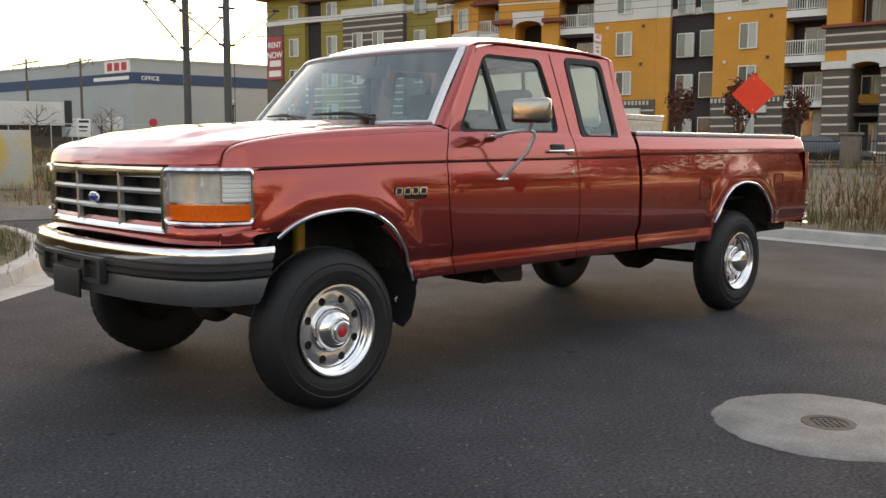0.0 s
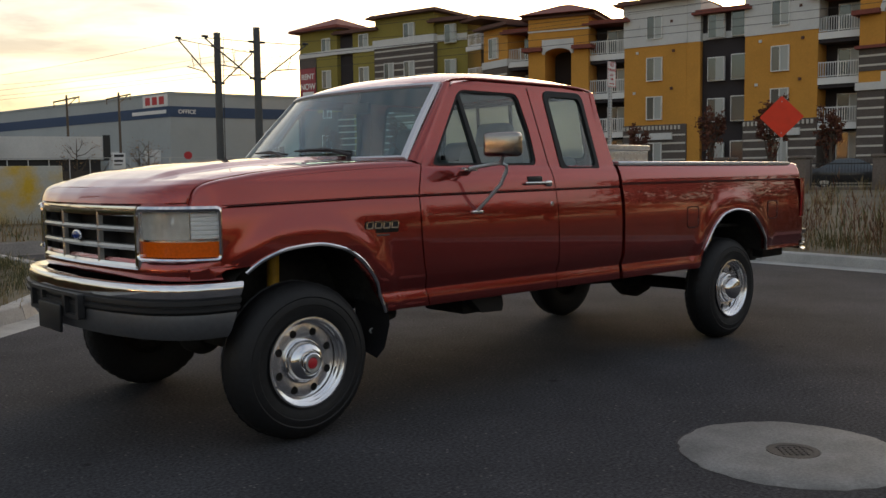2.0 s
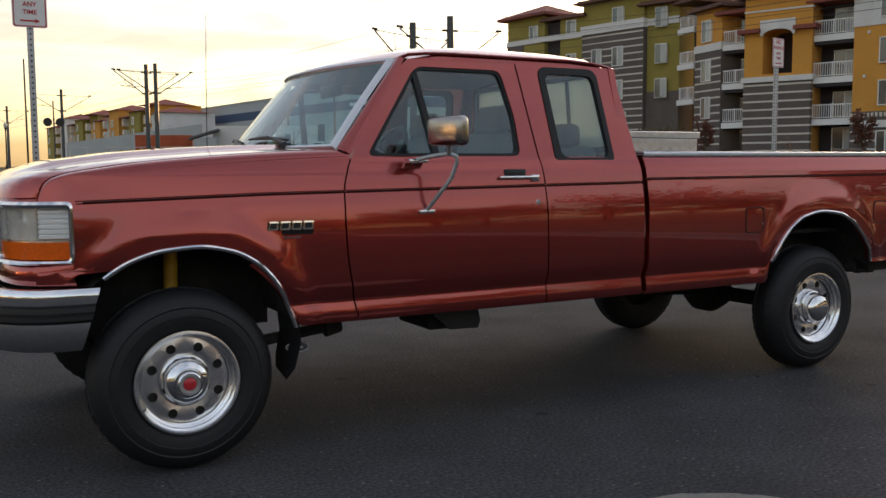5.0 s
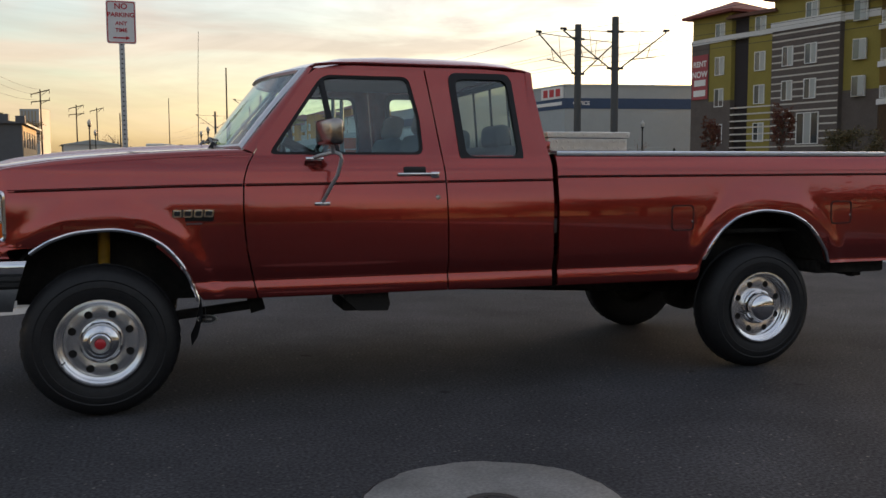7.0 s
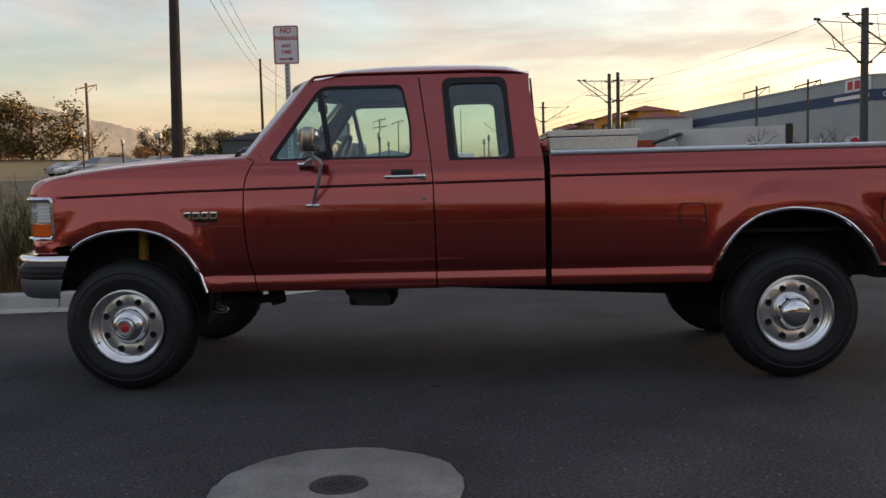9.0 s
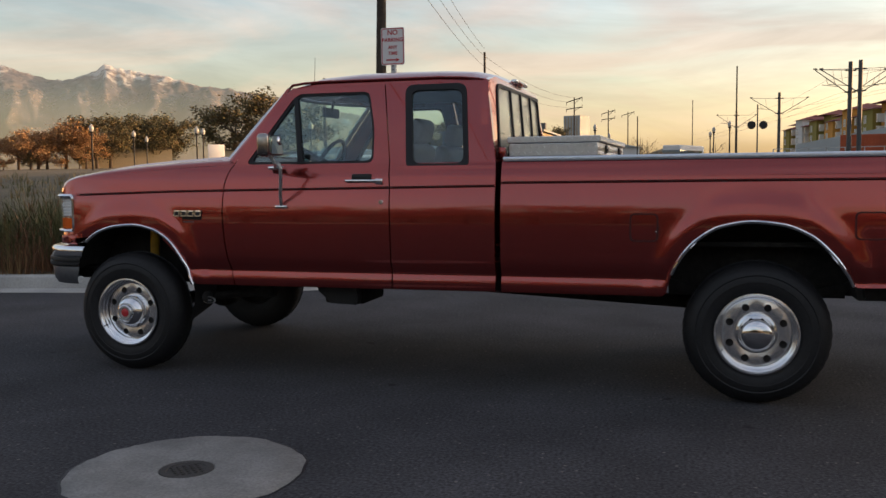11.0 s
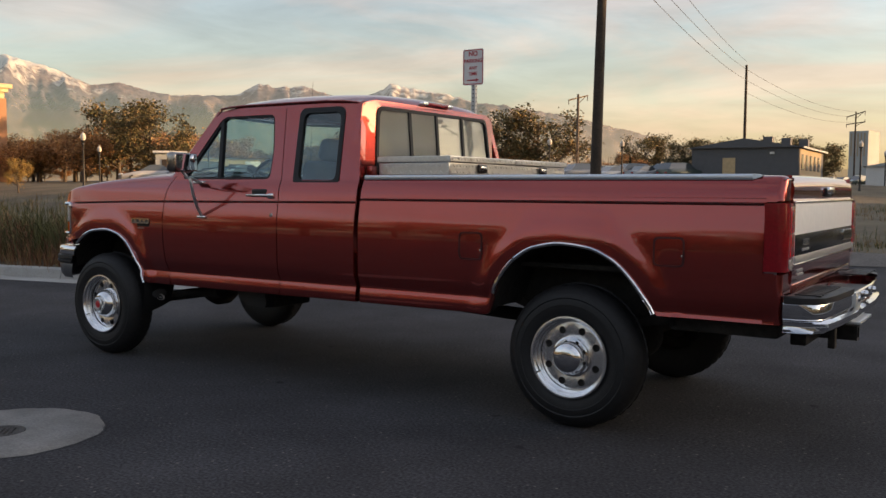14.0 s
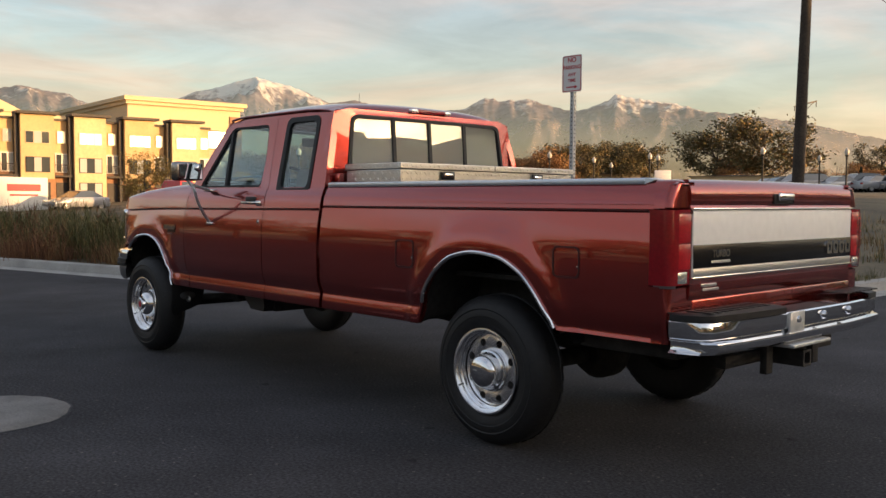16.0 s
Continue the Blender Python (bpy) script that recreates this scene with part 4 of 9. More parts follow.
bm = bmesh.new()
bumper_band(bm, [(0.10, 0.838), (0.03, 0.850), (0.012, 0.846), (0.002, 0.834), (0.0, 0.815), (0.002, 0.785), (0.012, 0.775)])
bumper = part("front_bumper", bm, CHROME, truck, "chrome front bumper with black rub strip")
bumper.location.z = -0.022
bm = bmesh.new()
bumper_band(bm, [(0.012, 0.778), (-0.008, 0.772), (-0.010, 0.752), (-0.002, 0.748), (-0.002, 0.742), (-0.012, 0.738), (-0.012, 0.722), (-0.004, 0.716), (0.01, 0.705)])
part("rub_strip", bm, BLACK, bumper, "grooved black rub strip")
bm = bmesh.new()
bumper_band(bm, [(0.008, 0.712), (0.004, 0.69), (0.014, 0.625), (0.035, 0.592), (0.07, 0.585)])
part("lower_valance", bm, GREY_VALANCE, bumper, "dull grey lower bumper")
bm = bmesh.new()
slots = [[(-0.305, 0.675), (-0.175, 0.675), (-0.175, 0.762), (-0.305, 0.762)], [(-0.14, 0.722), (0.14, 0.722), (0.14, 0.764), (-0.14, 0.764)], [(0.175, 0.675), (0.305, 0.675), (0.305, 0.762), (0.175, 0.762)]]
plate(bm, rounded([(-0.335, 0.655), (0.335, 0.655), (0.335, 0.778), (-0.335, 0.778)], 0.012, 3), slots, lambda u, v: Vector((-0.894 + 0.05 * u * u, u, v)), (0.034, 0, 0))
part("licence_recess", bm, BUMPER_PLASTIC, bumper, "black plastic centre piece with three open slots")
for slot in slots:
    bm = bmesh.new()
    qbox(bm, -0.868, -0.862, slot[0][0] - 0.004, slot[1][0] + 0.004, slot[0][1] - 0.004, slot[2][1] + 0.004)
    part("bumper_slot", bm, SEAL, bumper)
bm = bmesh.new()
box(bm, -0.912, -0.896, -0.15, 0.15, 0.575, 0.712, 0.006)
part("plate_bracket", bm, BLACK, bumper, "bare black plate bracket")
bm = bmesh.new()
for sgn in (-1, 1):
    box(bm, -0.80, -0.45, sgn * 0.38, sgn * 0.46, 0.56, 0.70, 0.01)
box(bm, -0.72, -0.60, -0.55, 0.55, 0.56, 0.64, 0.02)
part("front_crossmember", bm, UNDER, truck)

# ---- tailgate and rear bumper ----
bm = bmesh.new()
rows = []
for z, e in ((0.845, 0.0), (0.86, 0.008), (0.90, 0.010), (1.25, 0.010), (1.262, 0.004), (1.285, 0.010), (1.315, 0.010), (1.338, 0.005), (1.354, -0.004), (1.366, -0.018), (1.373, -0.036), (1.375, -0.06), (0.86, -0.06)):
    rows.append([(5.03 + e, y, z + (0.006 if z > 1.3 else 0) * (1 - (y / 0.82) ** 2)) for y in span(-0.836, 0.782, 19)])
vs = grid(bm, rows)
bm.faces.new([r[0] for r in vs])
bm.faces.new([r[-1] for r in vs][::-1])
bmesh.ops.recalc_face_normals(bm, faces=bm.faces)
gate = part("tailgate", bm, PAINT, truck)
bm = bmesh.new()
box(bm, 5.036, 5.048, -0.828, 0.777, 0.945, 1.228, 0.006)
grid(bm, [[(5.048, y, 1.222), (5.047, y, 1.230), (5.041, y, 1.244), (5.036, y, 1.245)] for y in (-0.828, 0.777)])
part("gate_panel", bm, WHITE_PANEL, gate, "white tailgate panel")
bm = bmesh.new()
box(bm, 5.044, 5.0505, -0.825, 0.774, 0.985, 1.088, 0.002)
part("gate_stripe", bm, GLOSS_BLACK, gate, "gloss black stripe")
bm = bmesh.new()
box(bm, 5.044, 5.0515, -0.825, 0.774, 0.948, 0.984, 0.003)
part("gate_strip", bm, SILVER, gate, "brushed silver strip")
bm = bmesh.new()
for z in (1.246, 0.943):
    box(bm, 5.034, 5.053, -0.831, 0.780, z - 0.005, z + 0.005, 0.003)
part("gate_moulding", bm, CHROME, gate, "bright moulding")
bm = bmesh.new()
box(bm, 5.036, 5.045, -0.10, 0.10, 1.268, 1.318, 0.01)
part("gate_handle_cup", bm, SEAL, gate)
bm = bmesh.new()
box(bm, 5.040, 5.066, -0.075, 0.075, 1.285, 1.322, 0.01)
part("gate_handle", bm, CHROME, gate, "chrome tailgate handle")
RZ_BACK = Matrix.Rotation(radians(90), 4, "Z") @ Matrix.Rotation(radians(90), 4, "X")
lettering("TURBO", 0.046, CHROME, Matrix.Translation((5.0525, -0.60, 1.045)) @ RZ_BACK, gate, "badge_lettering")
bm = bmesh.new()
box(bm, 5.0505, 5.054, -0.68, -0.52, 1.004, 1.016, 0.001)
part("badge_bar", bm, SILVER, gate)
bm = bmesh.new()
box(bm, 5.038, 5.046, -0.745, -0.62, 0.90, 0.915, 0.003)
box(bm, 5.038, 5.046, -0.735, -0.60, 0.882, 0.894, 0.003)
part("engine_badge", bm, SILVER, gate, "small bright badge")
bm = bmesh.new()
box(bm, 4.985, 5.035, -0.80, 0.80, 0.69, 0.846, 0.008)
part("rear_sill", bm, PAINT, truck)
bm = bmesh.new()
qbox(bm, 2.52, 5.0, -0.80, 0.80, 0.86, 0.885)
qbox(bm, 2.52, 2.545, -0.80, 0.80, 0.86, 1.36)
part("bed_floor", bm, UNDER, truck, "dark bed floor and front wall")
# rear step bumper
RB = [(-0.985, 5.035), (-0.98, 5.10), (-0.955, 5.165), (-0.90, 5.205), (-0.72, 5.225), (-0.36, 5.245), (-0.20, 5.245)]
RB_ALL = RB + [(-y * 0.825, x) for y, x in RB[::-1]]


def rear_band(bm, prof, pts=None, dip=0.0):
    rows = []
    for y, x in pts or RB_ALL:
        k = 1 - smoothstep(0.22, 0.40, abs(y))
        side = smoothstep(0.90, 0.985, abs(y if y < 0 else y / 0.825))
        rows.append([(x - off * (1 - side), y - math.copysign(off, y) * side, z - dip * k) for off, z in prof])
    grid(bm, rows)
    bmesh.ops.recalc_face_normals(bm, faces=bm.faces)


bm = bmesh.new()
rear_band(bm, [(0.006, 0.775), (0.0, 0.768), (0.0, 0.715), (0.004, 0.70), (0.012, 0.695), (0.004, 0.688), (-0.018, 0.68), (-0.02, 0.665), (-0.016, 0.648), (0.0, 0.635), (0.04, 0.628)])
rb = part("rear_bumper", bm, CHROME, truck, "worn chrome step bumper with black tread pads")
bm = bmesh.new()
for sgn in (-1, 1):
    pts = [(y, x) for y, x in RB_ALL if y * sgn > 0.30]
    rows = []
    for y, x in pts:
        rows.append([(5.045, y, 0.806), (x - 0.03, y - math.copysign(0.01, y), 0.808), (x + 0.004, y, 0.80), (x + 0.003, y, 0.772)])
    grid(bm, rows)
    for k in range(9):
        yy = sgn * (0.40 + k * (0.06 if sgn < 0 else 0.048))
        box(bm, 5.07, 5.19, yy, yy + sgn * 0.03, 0.806, 0.813, 0.002)
box(bm, 5.05, 5.235, -0.30, 0.30, 0.735, 0.765, 0.006)
bmesh.ops.recalc_face_normals(bm, faces=bm.faces)
part("step_pad", bm, BLACK, rb, "ribbed black step pads")
bm = bmesh.new()
box(bm, 5.243, 5.256, -0.33, -0.19, 0.645, 0.775, 0.004)
part("plate_holder", bm, ZINC, rb, "bare bracket plate")
bm = bmesh.new()
for yv in (-0.255, 0.02, 0.30):
    bm = bmesh.new()
    lathe(bm, [(0.0, 0.018), (0.014, 0.016), (0.02, 0.006), (0.022, 0)], 14, Matrix.Translation((5.248, yv, 0.738)) @ Matrix.Rotation(radians(-90), 4, "Z"))
    part("plate_lamp", bm, CHROME, rb)
bm = bmesh.new()
box(bm, 5.10, 5.28, -0.34, 0.04, 0.612, 0.628, 0.004)
part("hitch_plate", bm, ZINC, truck, "bent metal plate over the hitch")
bm = bmesh.new()
plate(bm, rounded([(-0.04, 0.50), (0.04, 0.50), (0.04, 0.58), (-0.04, 0.58)], 0.008, 2), [rounded([(-0.028, 0.512), (0.028, 0.512), (0.028, 0.568), (-0.028, 0.568)], 0.006, 2)], lambda u, v: Vector((5.24, u - 0.12, v)), (-0.3, 0, 0))
box(bm, 4.98, 5.06, -0.55, 0.55, 0.51, 0.57, 0.008)
for yv in (-0.37, 0.10):
    box(bm, 5.13, 5.165, yv, yv + 0.06, 0.48, 0.61, 0.004)
part("tow_hitch", bm, UNDER, truck, "dark steel tow hitch receiver")

# ---- wheels ----
def make_wheel(front, s, x, y_face):
    w = bpy.data.objects.new("wheel", None)
    scene.collection.objects.link(w)
    w.parent = truck
    w.matrix_basis = pose(x, s * y_face, 0.395) @ (Matrix.Identity(4) if s > 0 else Matrix.Rotation(math.pi, 4, "Z"))
    # local +y points outwards; y = 0 is the tyre's outer face
    bm = bmesh.new()
    prof = [(0.205, -0.225), (0.225, -0.236), (0.27, -0.247), (0.335, -0.242), (0.374, -0.228), (0.390, -0.21), (0.396, -0.182), (0.397, -0.178), (0.397, -0.175), (0.397, -0.172), (0.398, -0.13), (0.398, -0.125), (0.398, -0.12),
            (0.394, -0.084), (0.393, -0.080), (0.392, -0.076), (0.384, -0.054), (0.373, -0.037), (0.359, -0.023), (0.343, -0.011), (0.330, -0.004), (0.324, -0.001), (0.318, -0.004), (0.30, 0.002), (0.285, 0.003), (0.282, 0.0005), (0.262, -0.001), (0.240, -0.008), (0.232, -0.012), (0.218, -0.022)]
    # tread: blocks cut into one skin, staggered row by row
    rows = []
    prof = [(r, y if y > -0.08 else -0.08 + (y + 0.08) * 0.72) for r, y in prof]
    for i, (r, y) in enumerate(prof):
        row = []
        for k in range(160):
            a = k * 2 * math.pi / 160
            cut = 0.0
            if r > 0.365:
                cut = 0.005 if (k + 2 * i) % 4 == 0 and y < -0.03 else 0.0
                if abs(y + 0.080) < 0.003 or abs(y + 0.1124) < 0.004 or abs(y + 0.1484) < 0.004:
                    cut = 0.0075
            row.append(((r - cut) * math.cos(a), y, (r - cut) * math.sin(a)))
        rows.append(row)
    grid(bm, rows, close_v=True)
    part("tyre", bm, RUBBER, w, "all-terrain tyre", smooth=30)
    bm = bmesh.new()
    # outer lip, barrel, and recessed disc with eight hand holes
    lathe(bm, [(0.206, -0.03), (0.220, -0.016), (0.226, -0.006), (0.224, 0.001), (0.216, 0.002), (0.212, -0.008), (0.206, -0.012), (0.202, -0.014), (0.200, -0.026), (0.194, -0.030), (0.191, -0.032), (0.187, -0.052)], 64)
    n, hole_r, hole_c = 8, 0.0205, 0.151
    yd = -0.052
    ring_in = 0.108
    outer = [(0.187 * math.cos(a), 0.187 * math.sin(a)) for a in [k * 2 * math.pi / 64 for k in range(64)]]
    inner = [(ring_in * math.cos(a), ring_in * math.sin(a)) for a in [k * 2 * math.pi / 48 for k in range(48)]]
    holes = [[(hole_c * math.cos(c) + hole_r * math.cos(b), hole_c * math.sin(c) + hole_r * math.sin(b)) for b in [q * 2 * math.pi / 14 for q in range(14)]]
             for c in [(k + 0.5) * 2 * math.pi / 8 for k in range(8)]]
    plate(bm, outer, [inner] + holes, lambda u, v: Vector((u, yd - 0.006 * abs(math.hypot(u, v) - 0.15) / 0.04, v)), (0, -0.02, 0))
    part("rim", bm, POLISHED, w, "polished eight-hole alloy rim")
    bm = bmesh.new()
    lathe(bm, [(0.19, -0.075), (0.0, -0.09)], 32)
    part("wheel_back", bm, UNDER, w, "dark brake behind the holes")
    bm = bmesh.new()
    lathe(bm, [(0.207, -0.034), (0.201, -0.05), (0.200, -0.14), (0.207, -0.176), (0.204, -0.182), (0.190, -0.16), (0.185, -0.125), (0.13, -0.118), (0.12, -0.15), (0.0, -0.152)], 40)
    part("inner_barrel", bm, UNDER, w, "grimy inner barrel and brake drum")
    bm = bmesh.new()
    if front:
        lathe(bm, [(0.112, -0.056), (0.110, -0.044), (0.104, -0.030), (0.094, -0.012), (0.080, 0.002), (0.066, 0.008), (0.060, 0.006), (0.058, 0.004), (0.055, 0.018), (0.052, 0.03), (0.046, 0.034), (0.044, 0.026)], 48)
    else:
        lathe(bm, [(0.112, -0.056), (0.111, -0.044), (0.106, -0.034), (0.098, -0.030), (0.094, -0.018), (0.088, 0.008), (0.078, 0.026), (0.060, 0.037), (0.034, 0.043), (0.0, 0.045)], 48)
    part("hub_cap", bm, CHROME, w, "chrome hub cap")
    if front:
        bm = bmesh.new()
        lathe(bm, [(0.0, 0.034), (0.020, 0.034), (0.024, 0.032), (0.0275, 0.028)], 28)
        part("hub_badge", bm, RED_BADGE, w, "red hub lock badge")
        bm = bmesh.new()
        lathe(bm, [(0.0275, 0.028), (0.031, 0.033), (0.040, 0.034), (0.045, 0.028)], 40)
        for k in range(10):
            a = k * 2 * math.pi / 10
            c = Vector((0.036 * math.cos(a), 0.033, 0.036 * math.sin(a)))
            tube(bm, [c, c + Vector((0, 0.004, 0))], 0.003, 6)
        part("hub_ring", bm, SILVER, w, "bolted locking hub ring")
    bm = bmesh.new()
    tube(bm, [(0.172, -0.045, -0.09), (0.178, -0.02, -0.095), (0.182, 0.0, -0.098)], 0.004, 6)
    part("valve", bm, BLACK, w)
    return w


for s in (-1, 1):
    make_wheel(True, s, -0.018, 0.990)
    make_wheel(False, s, 3.93, 0.975 if s < 0 else 0.89)

# ---- undercarriage ----
bm = bmesh.new()
box(bm, 4.44, 4.99, -0.84, 0.84, 0.575, 0.71, 0.02)
box(bm, 4.30, 4.99, -0.45, -0.37, 0.55, 0.70, 0.01)
box(bm, 4.30, 4.99, 0.37, 0.45, 0.55, 0.70, 0.01)
part("rear_crossmember", bm, UNDER, truck, "grimy dark rear frame under the bed")
bm = bmesh.new()
for s in (-1, 1):
    box(bm, -0.70, 5.0, s * 0.40, s * 0.48, 0.62, 0.78, 0.01)
for x in (0.6, 1.7, 2.6, 3.3, 4.6):
    box(bm, x, x + 0.08, -0.42, 0.42, 0.64, 0.74, 0.008)
part("chassis_frame", bm, UNDER, truck, "ladder frame")
bm = bmesh.new()
tube(bm, [(0, -0.80, 0.395), (0, 0.80, 0.395)], 0.045, 12)
lathe(bm, [(0.0, -0.16), (0.08, -0.14), (0.125, -0.05), (0.125, 0.05), (0.08, 0.14), (0.0, 0.16)], 20, Matrix.Translation((0.02, 0.22, 0.395)))
for s in (-1, 1):
    tube(bm, [(0.05, s * 0.62, 0.42), (0.35, s * 0.60, 0.46), (0.80, s * 0.56, 0.50)], [0.03, 0.028, 0.028], 10)
    tube(bm, [(0.76, s * 0.56, 0.50), (0.84, s * 0.56, 0.52)], 0.055, 12)
part("front_axle", bm, UNDER, truck, "front axle with radius arms")
bm = bmesh.new()
tube(bm, [(3.937, -0.78, 0.395), (3.937, 0.78, 0.395)], 0.05, 12)
lathe(bm, [(0.0, -0.18), (0.09, -0.16), (0.15, -0.06), (0.15, 0.06), (0.09, 0.16), (0.0, 0.18)], 20, Matrix.Translation((3.95, 0.0, 0.395)))
for s in (-1, 1):
    rows = []
    for x in span(3.25, 4.75, 15):
        z = 0.52 + 0.16 * ((x - 3.95) / 0.7) ** 2
        rows.append([(x, s * 0.52, z), (x, s * 0.60, z), (x, s * 0.60, z + 0.05), (x, s * 0.52, z + 0.05)])
    grid(bm, rows, close_v=True)
tube(bm, [(1.75, 0.05, 0.52), (3.8, 0.0, 0.42)], 0.045, 12)
part("rear_axle", bm, UNDER, truck, "rear axle with leaf springs and shaft")
bm = bmesh.new()
box(bm, 0.75, 1.9, -0.30, 0.30, 0.50, 0.80, 0.05)
box(bm, 1.28, 1.56, -0.72, -0.35, 0.455, 0.60, 0.02)
box(bm, 2.0, 3.2, -0.78, -0.50, 0.56, 0.76, 0.04)
part("gearbox_and_tank", bm, UNDER, truck, "dark gearbox, skid plate and fuel tank")
bm = bmesh.new()
plate(bm, [(1.26, 0.592), (1.275, 0.545), (1.36, 0.468), (1.53, 0.462), (1.545, 0.50), (1.525, 0.592)], [], lambda u, v: Vector((u, -0.80, v)), (0, 0.25, 0))
part("step_bracket", bm, BLACK, truck, "black bracket under the door")
bm = bmesh.new()
tube(bm, [(1.5, 0.30, 0.55), (2.6, 0.42, 0.55), (3.4, 0.45, 0.56), (3.75, 0.5, 0.72), (4.2, 0.6, 0.66), (4.7, 0.85, 0.56)], 0.035, 10)
part("exhaust", bm, UNDER, truck, "exhaust pipe")
bm = bmesh.new()
box(bm, 0.70, 2.47, -0.92, 0.92, 0.60, 0.66, 0.01)
part("cab_floor", bm, UNDER, truck)
bm = bmesh.new()
qbox(bm, 0.45, 0.55, -0.80, 0.80, 0.64, 1.37)
qbox(bm, -0.55, 0.5, -0.52, -0.50, 0.62, 1.16)
qbox(bm, -0.55, 0.5, 0.50, 0.52, 0.62, 1.16)
qbox(bm, -0.55, 0.5, -0.5, 0.5, 0.80, 0.86)
part("engine_bay", bm, UNDER, truck, "firewall and inner wings")
for s in (-1, 1):
    bm = bmesh.new()
    tube(bm, [(-0.015, s * 0.66, 0.60), (-0.005, s * 0.66, 0.99)], 0.032, 14)
    part("shock_absorber", bm, YELLOW, truck, "yellow shock absorber")
    bm = bmesh.new()
    rows = [[(0.478, s * 0.985, 0.64), (0.47, s * 0.70, 0.66)], [(0.492, s * 0.985, 0.52), (0.484, s * 0.70, 0.54)], [(0.462, s * 0.98, 0.40), (0.455, s * 0.72, 0.42)], [(0.430, s * 0.95, 0.345), (0.428, s * 0.80, 0.38)]]
    grid(bm, rows)
    r = bmesh.ops.solidify(bm, geom=list(bm.faces), thickness=0.008)
    flap = part("mud_flap", bm, BLACK, truck, "black rubber mud flap")
    bm = bmesh.new()
    lathe(bm, [(0.0, 0.004), (0.05, 0.004), (0.056, 0.0)], 24, Matrix.Translation((0.505, s * 0.86, 0.50)) @ Matrix.Rotation(radians(-90), 4, "Z") @ Matrix.Diagonal((1.2, 1, 0.62, 1)))
    part("flap_oval", bm, TRIM_GREY, flap, "grey oval mark")
    bm = bmesh.new()
    rows = [[(4.47, s * 0.93, 0.68), (4.47, s * 0.70, 0.68)], [(4.475, s * 0.93, 0.60), (4.475, s * 0.70, 0.60)]]
    grid(bm, rows)
    bmesh.ops.solidify(bm, geom=list(bm.faces), thickness=0.008)
    part("rear_splash_guard", bm, BLACK, truck)

oval_m = Matrix.Translation((0.515, -0.862, 0.473)) @ Matrix.Rotation(radians(168), 4, "Z") @ Matrix.Diagonal((1.0, 0.6, 0.42, 1))
bm = bmesh.new()
lathe(bm, [(0.046, 0.0), (0.048, 0.006), (0.052, 0.007), (0.055, 0.004), (0.056, -0.012), (0.0, -0.012)], 36, oval_m)
emblem = part("flap_emblem", bm, SILVER, truck, "plain bright-rimmed oval on the splash guard")
bm = bmesh.new()
lathe(bm, [(0.0, 0.004), (0.046, 0.003), (0.047, 0.0)], 36, oval_m)
part("emblem_field", bm, TRIM_GREY, emblem, "dark grey field")
bm = bmesh.new()
box(bm, -0.026, 0.026, 0.003, 0.0055, -0.012, 0.010, 0.001, 1, oval_m)
part("emblem_bar", bm, SILVER, emblem)

# ---- mirrors ----
for s in (-1, 1):
    mirror = bpy.data.objects.new("door_mirror", None)
    scene.collection.objects.link(mirror)
    mirror.parent = truck
    mirror["label"] = "chrome towing mirror on a tubular arm"
    bm = bmesh.new()
    m = Matrix.Translation((1.145, s * 1.195, 1.467)) @ Matrix.Rotation(s * radians(-14), 4, "Z")
    mg = m @ Matrix.Translation((0.022, 0, 0)) @ Matrix.Rotation(s * radians(19), 4, "Z") @ Matrix.Rotation(radians(-5), 4, "Y") @ Matrix.Translation((-0.022, 0, 0))
    box(bm, -0.045, 0.03, -0.113, 0.113, -0.067, 0.067, 0.026, 4, m)
    part("mirror_shell", bm, MIRROR_SHELL, mirror, "chrome mirror shell")
    bm = bmesh.new()
    box(bm, 0.0, 0.034, -0.104, 0.104, -0.060, 0.060, 0.003, 1, mg)
    part("mirror_rim", bm, SEAL, mirror)
    bm = bmesh.new()
    lathe(bm, [(0.0, 0.012), (0.016, 0.009), (0.026, 0.003), (0.028, 0.0)], 24, mg @ Matrix.Translation((0.037, -s * 0.068, 0.026)) @ Matrix.Rotation(radians(-90), 4, "Z"))
    part("spot_mirror", bm, CHROME, mirror, "small round blind-spot mirror")
    bm = bmesh.new()
    box(bm, 0.030, 0.037, -0.099, 0.099, -0.055, 0.055, 0.002, 1, mg)
    part("mirror_glass", bm, material("mirror", (0.9, 0.92, 0.92), rough=0.01, metal=1.0) if s < 0 else bpy.data.materials["mirror"], mirror)
    bm = bmesh.new()
    tube(bm, [(1.128, s * 1.0, 1.098), (1.15, s * 1.06, 1.16), (1.19, s * 1.13, 1.25), (1.205, s * 1.16, 1.325), (1.20, s * 1.165, 1.352), (1.17, s * 1.15, 1.366), (1.12, s * 1.06, 1.352), (1.085, s * 0.985, 1.338)], 0.0105, 10)
    tube(bm, [(1.165, s * 1.155, 1.36), (1.15, s * 1.19, 1.41)], 0.011, 8)
    part("mirror_arm", bm, ZINC, mirror, "bright tubular arm")
    bm = bmesh.new()
    box(bm, 1.085, 1.17, s * 0.985, s * 1.012, 1.082, 1.102, 0.006)
    part("mirror_foot", bm, CHROME, mirror, "chrome mirror foot")
    bm = bmesh.new()
    box(bm, 1.04, 1.14, s * 0.935, s * 1.0, 1.322, 1.343, 0.007)
    part("mirror_foot", bm, CHROME, mirror, "chrome mirror foot")

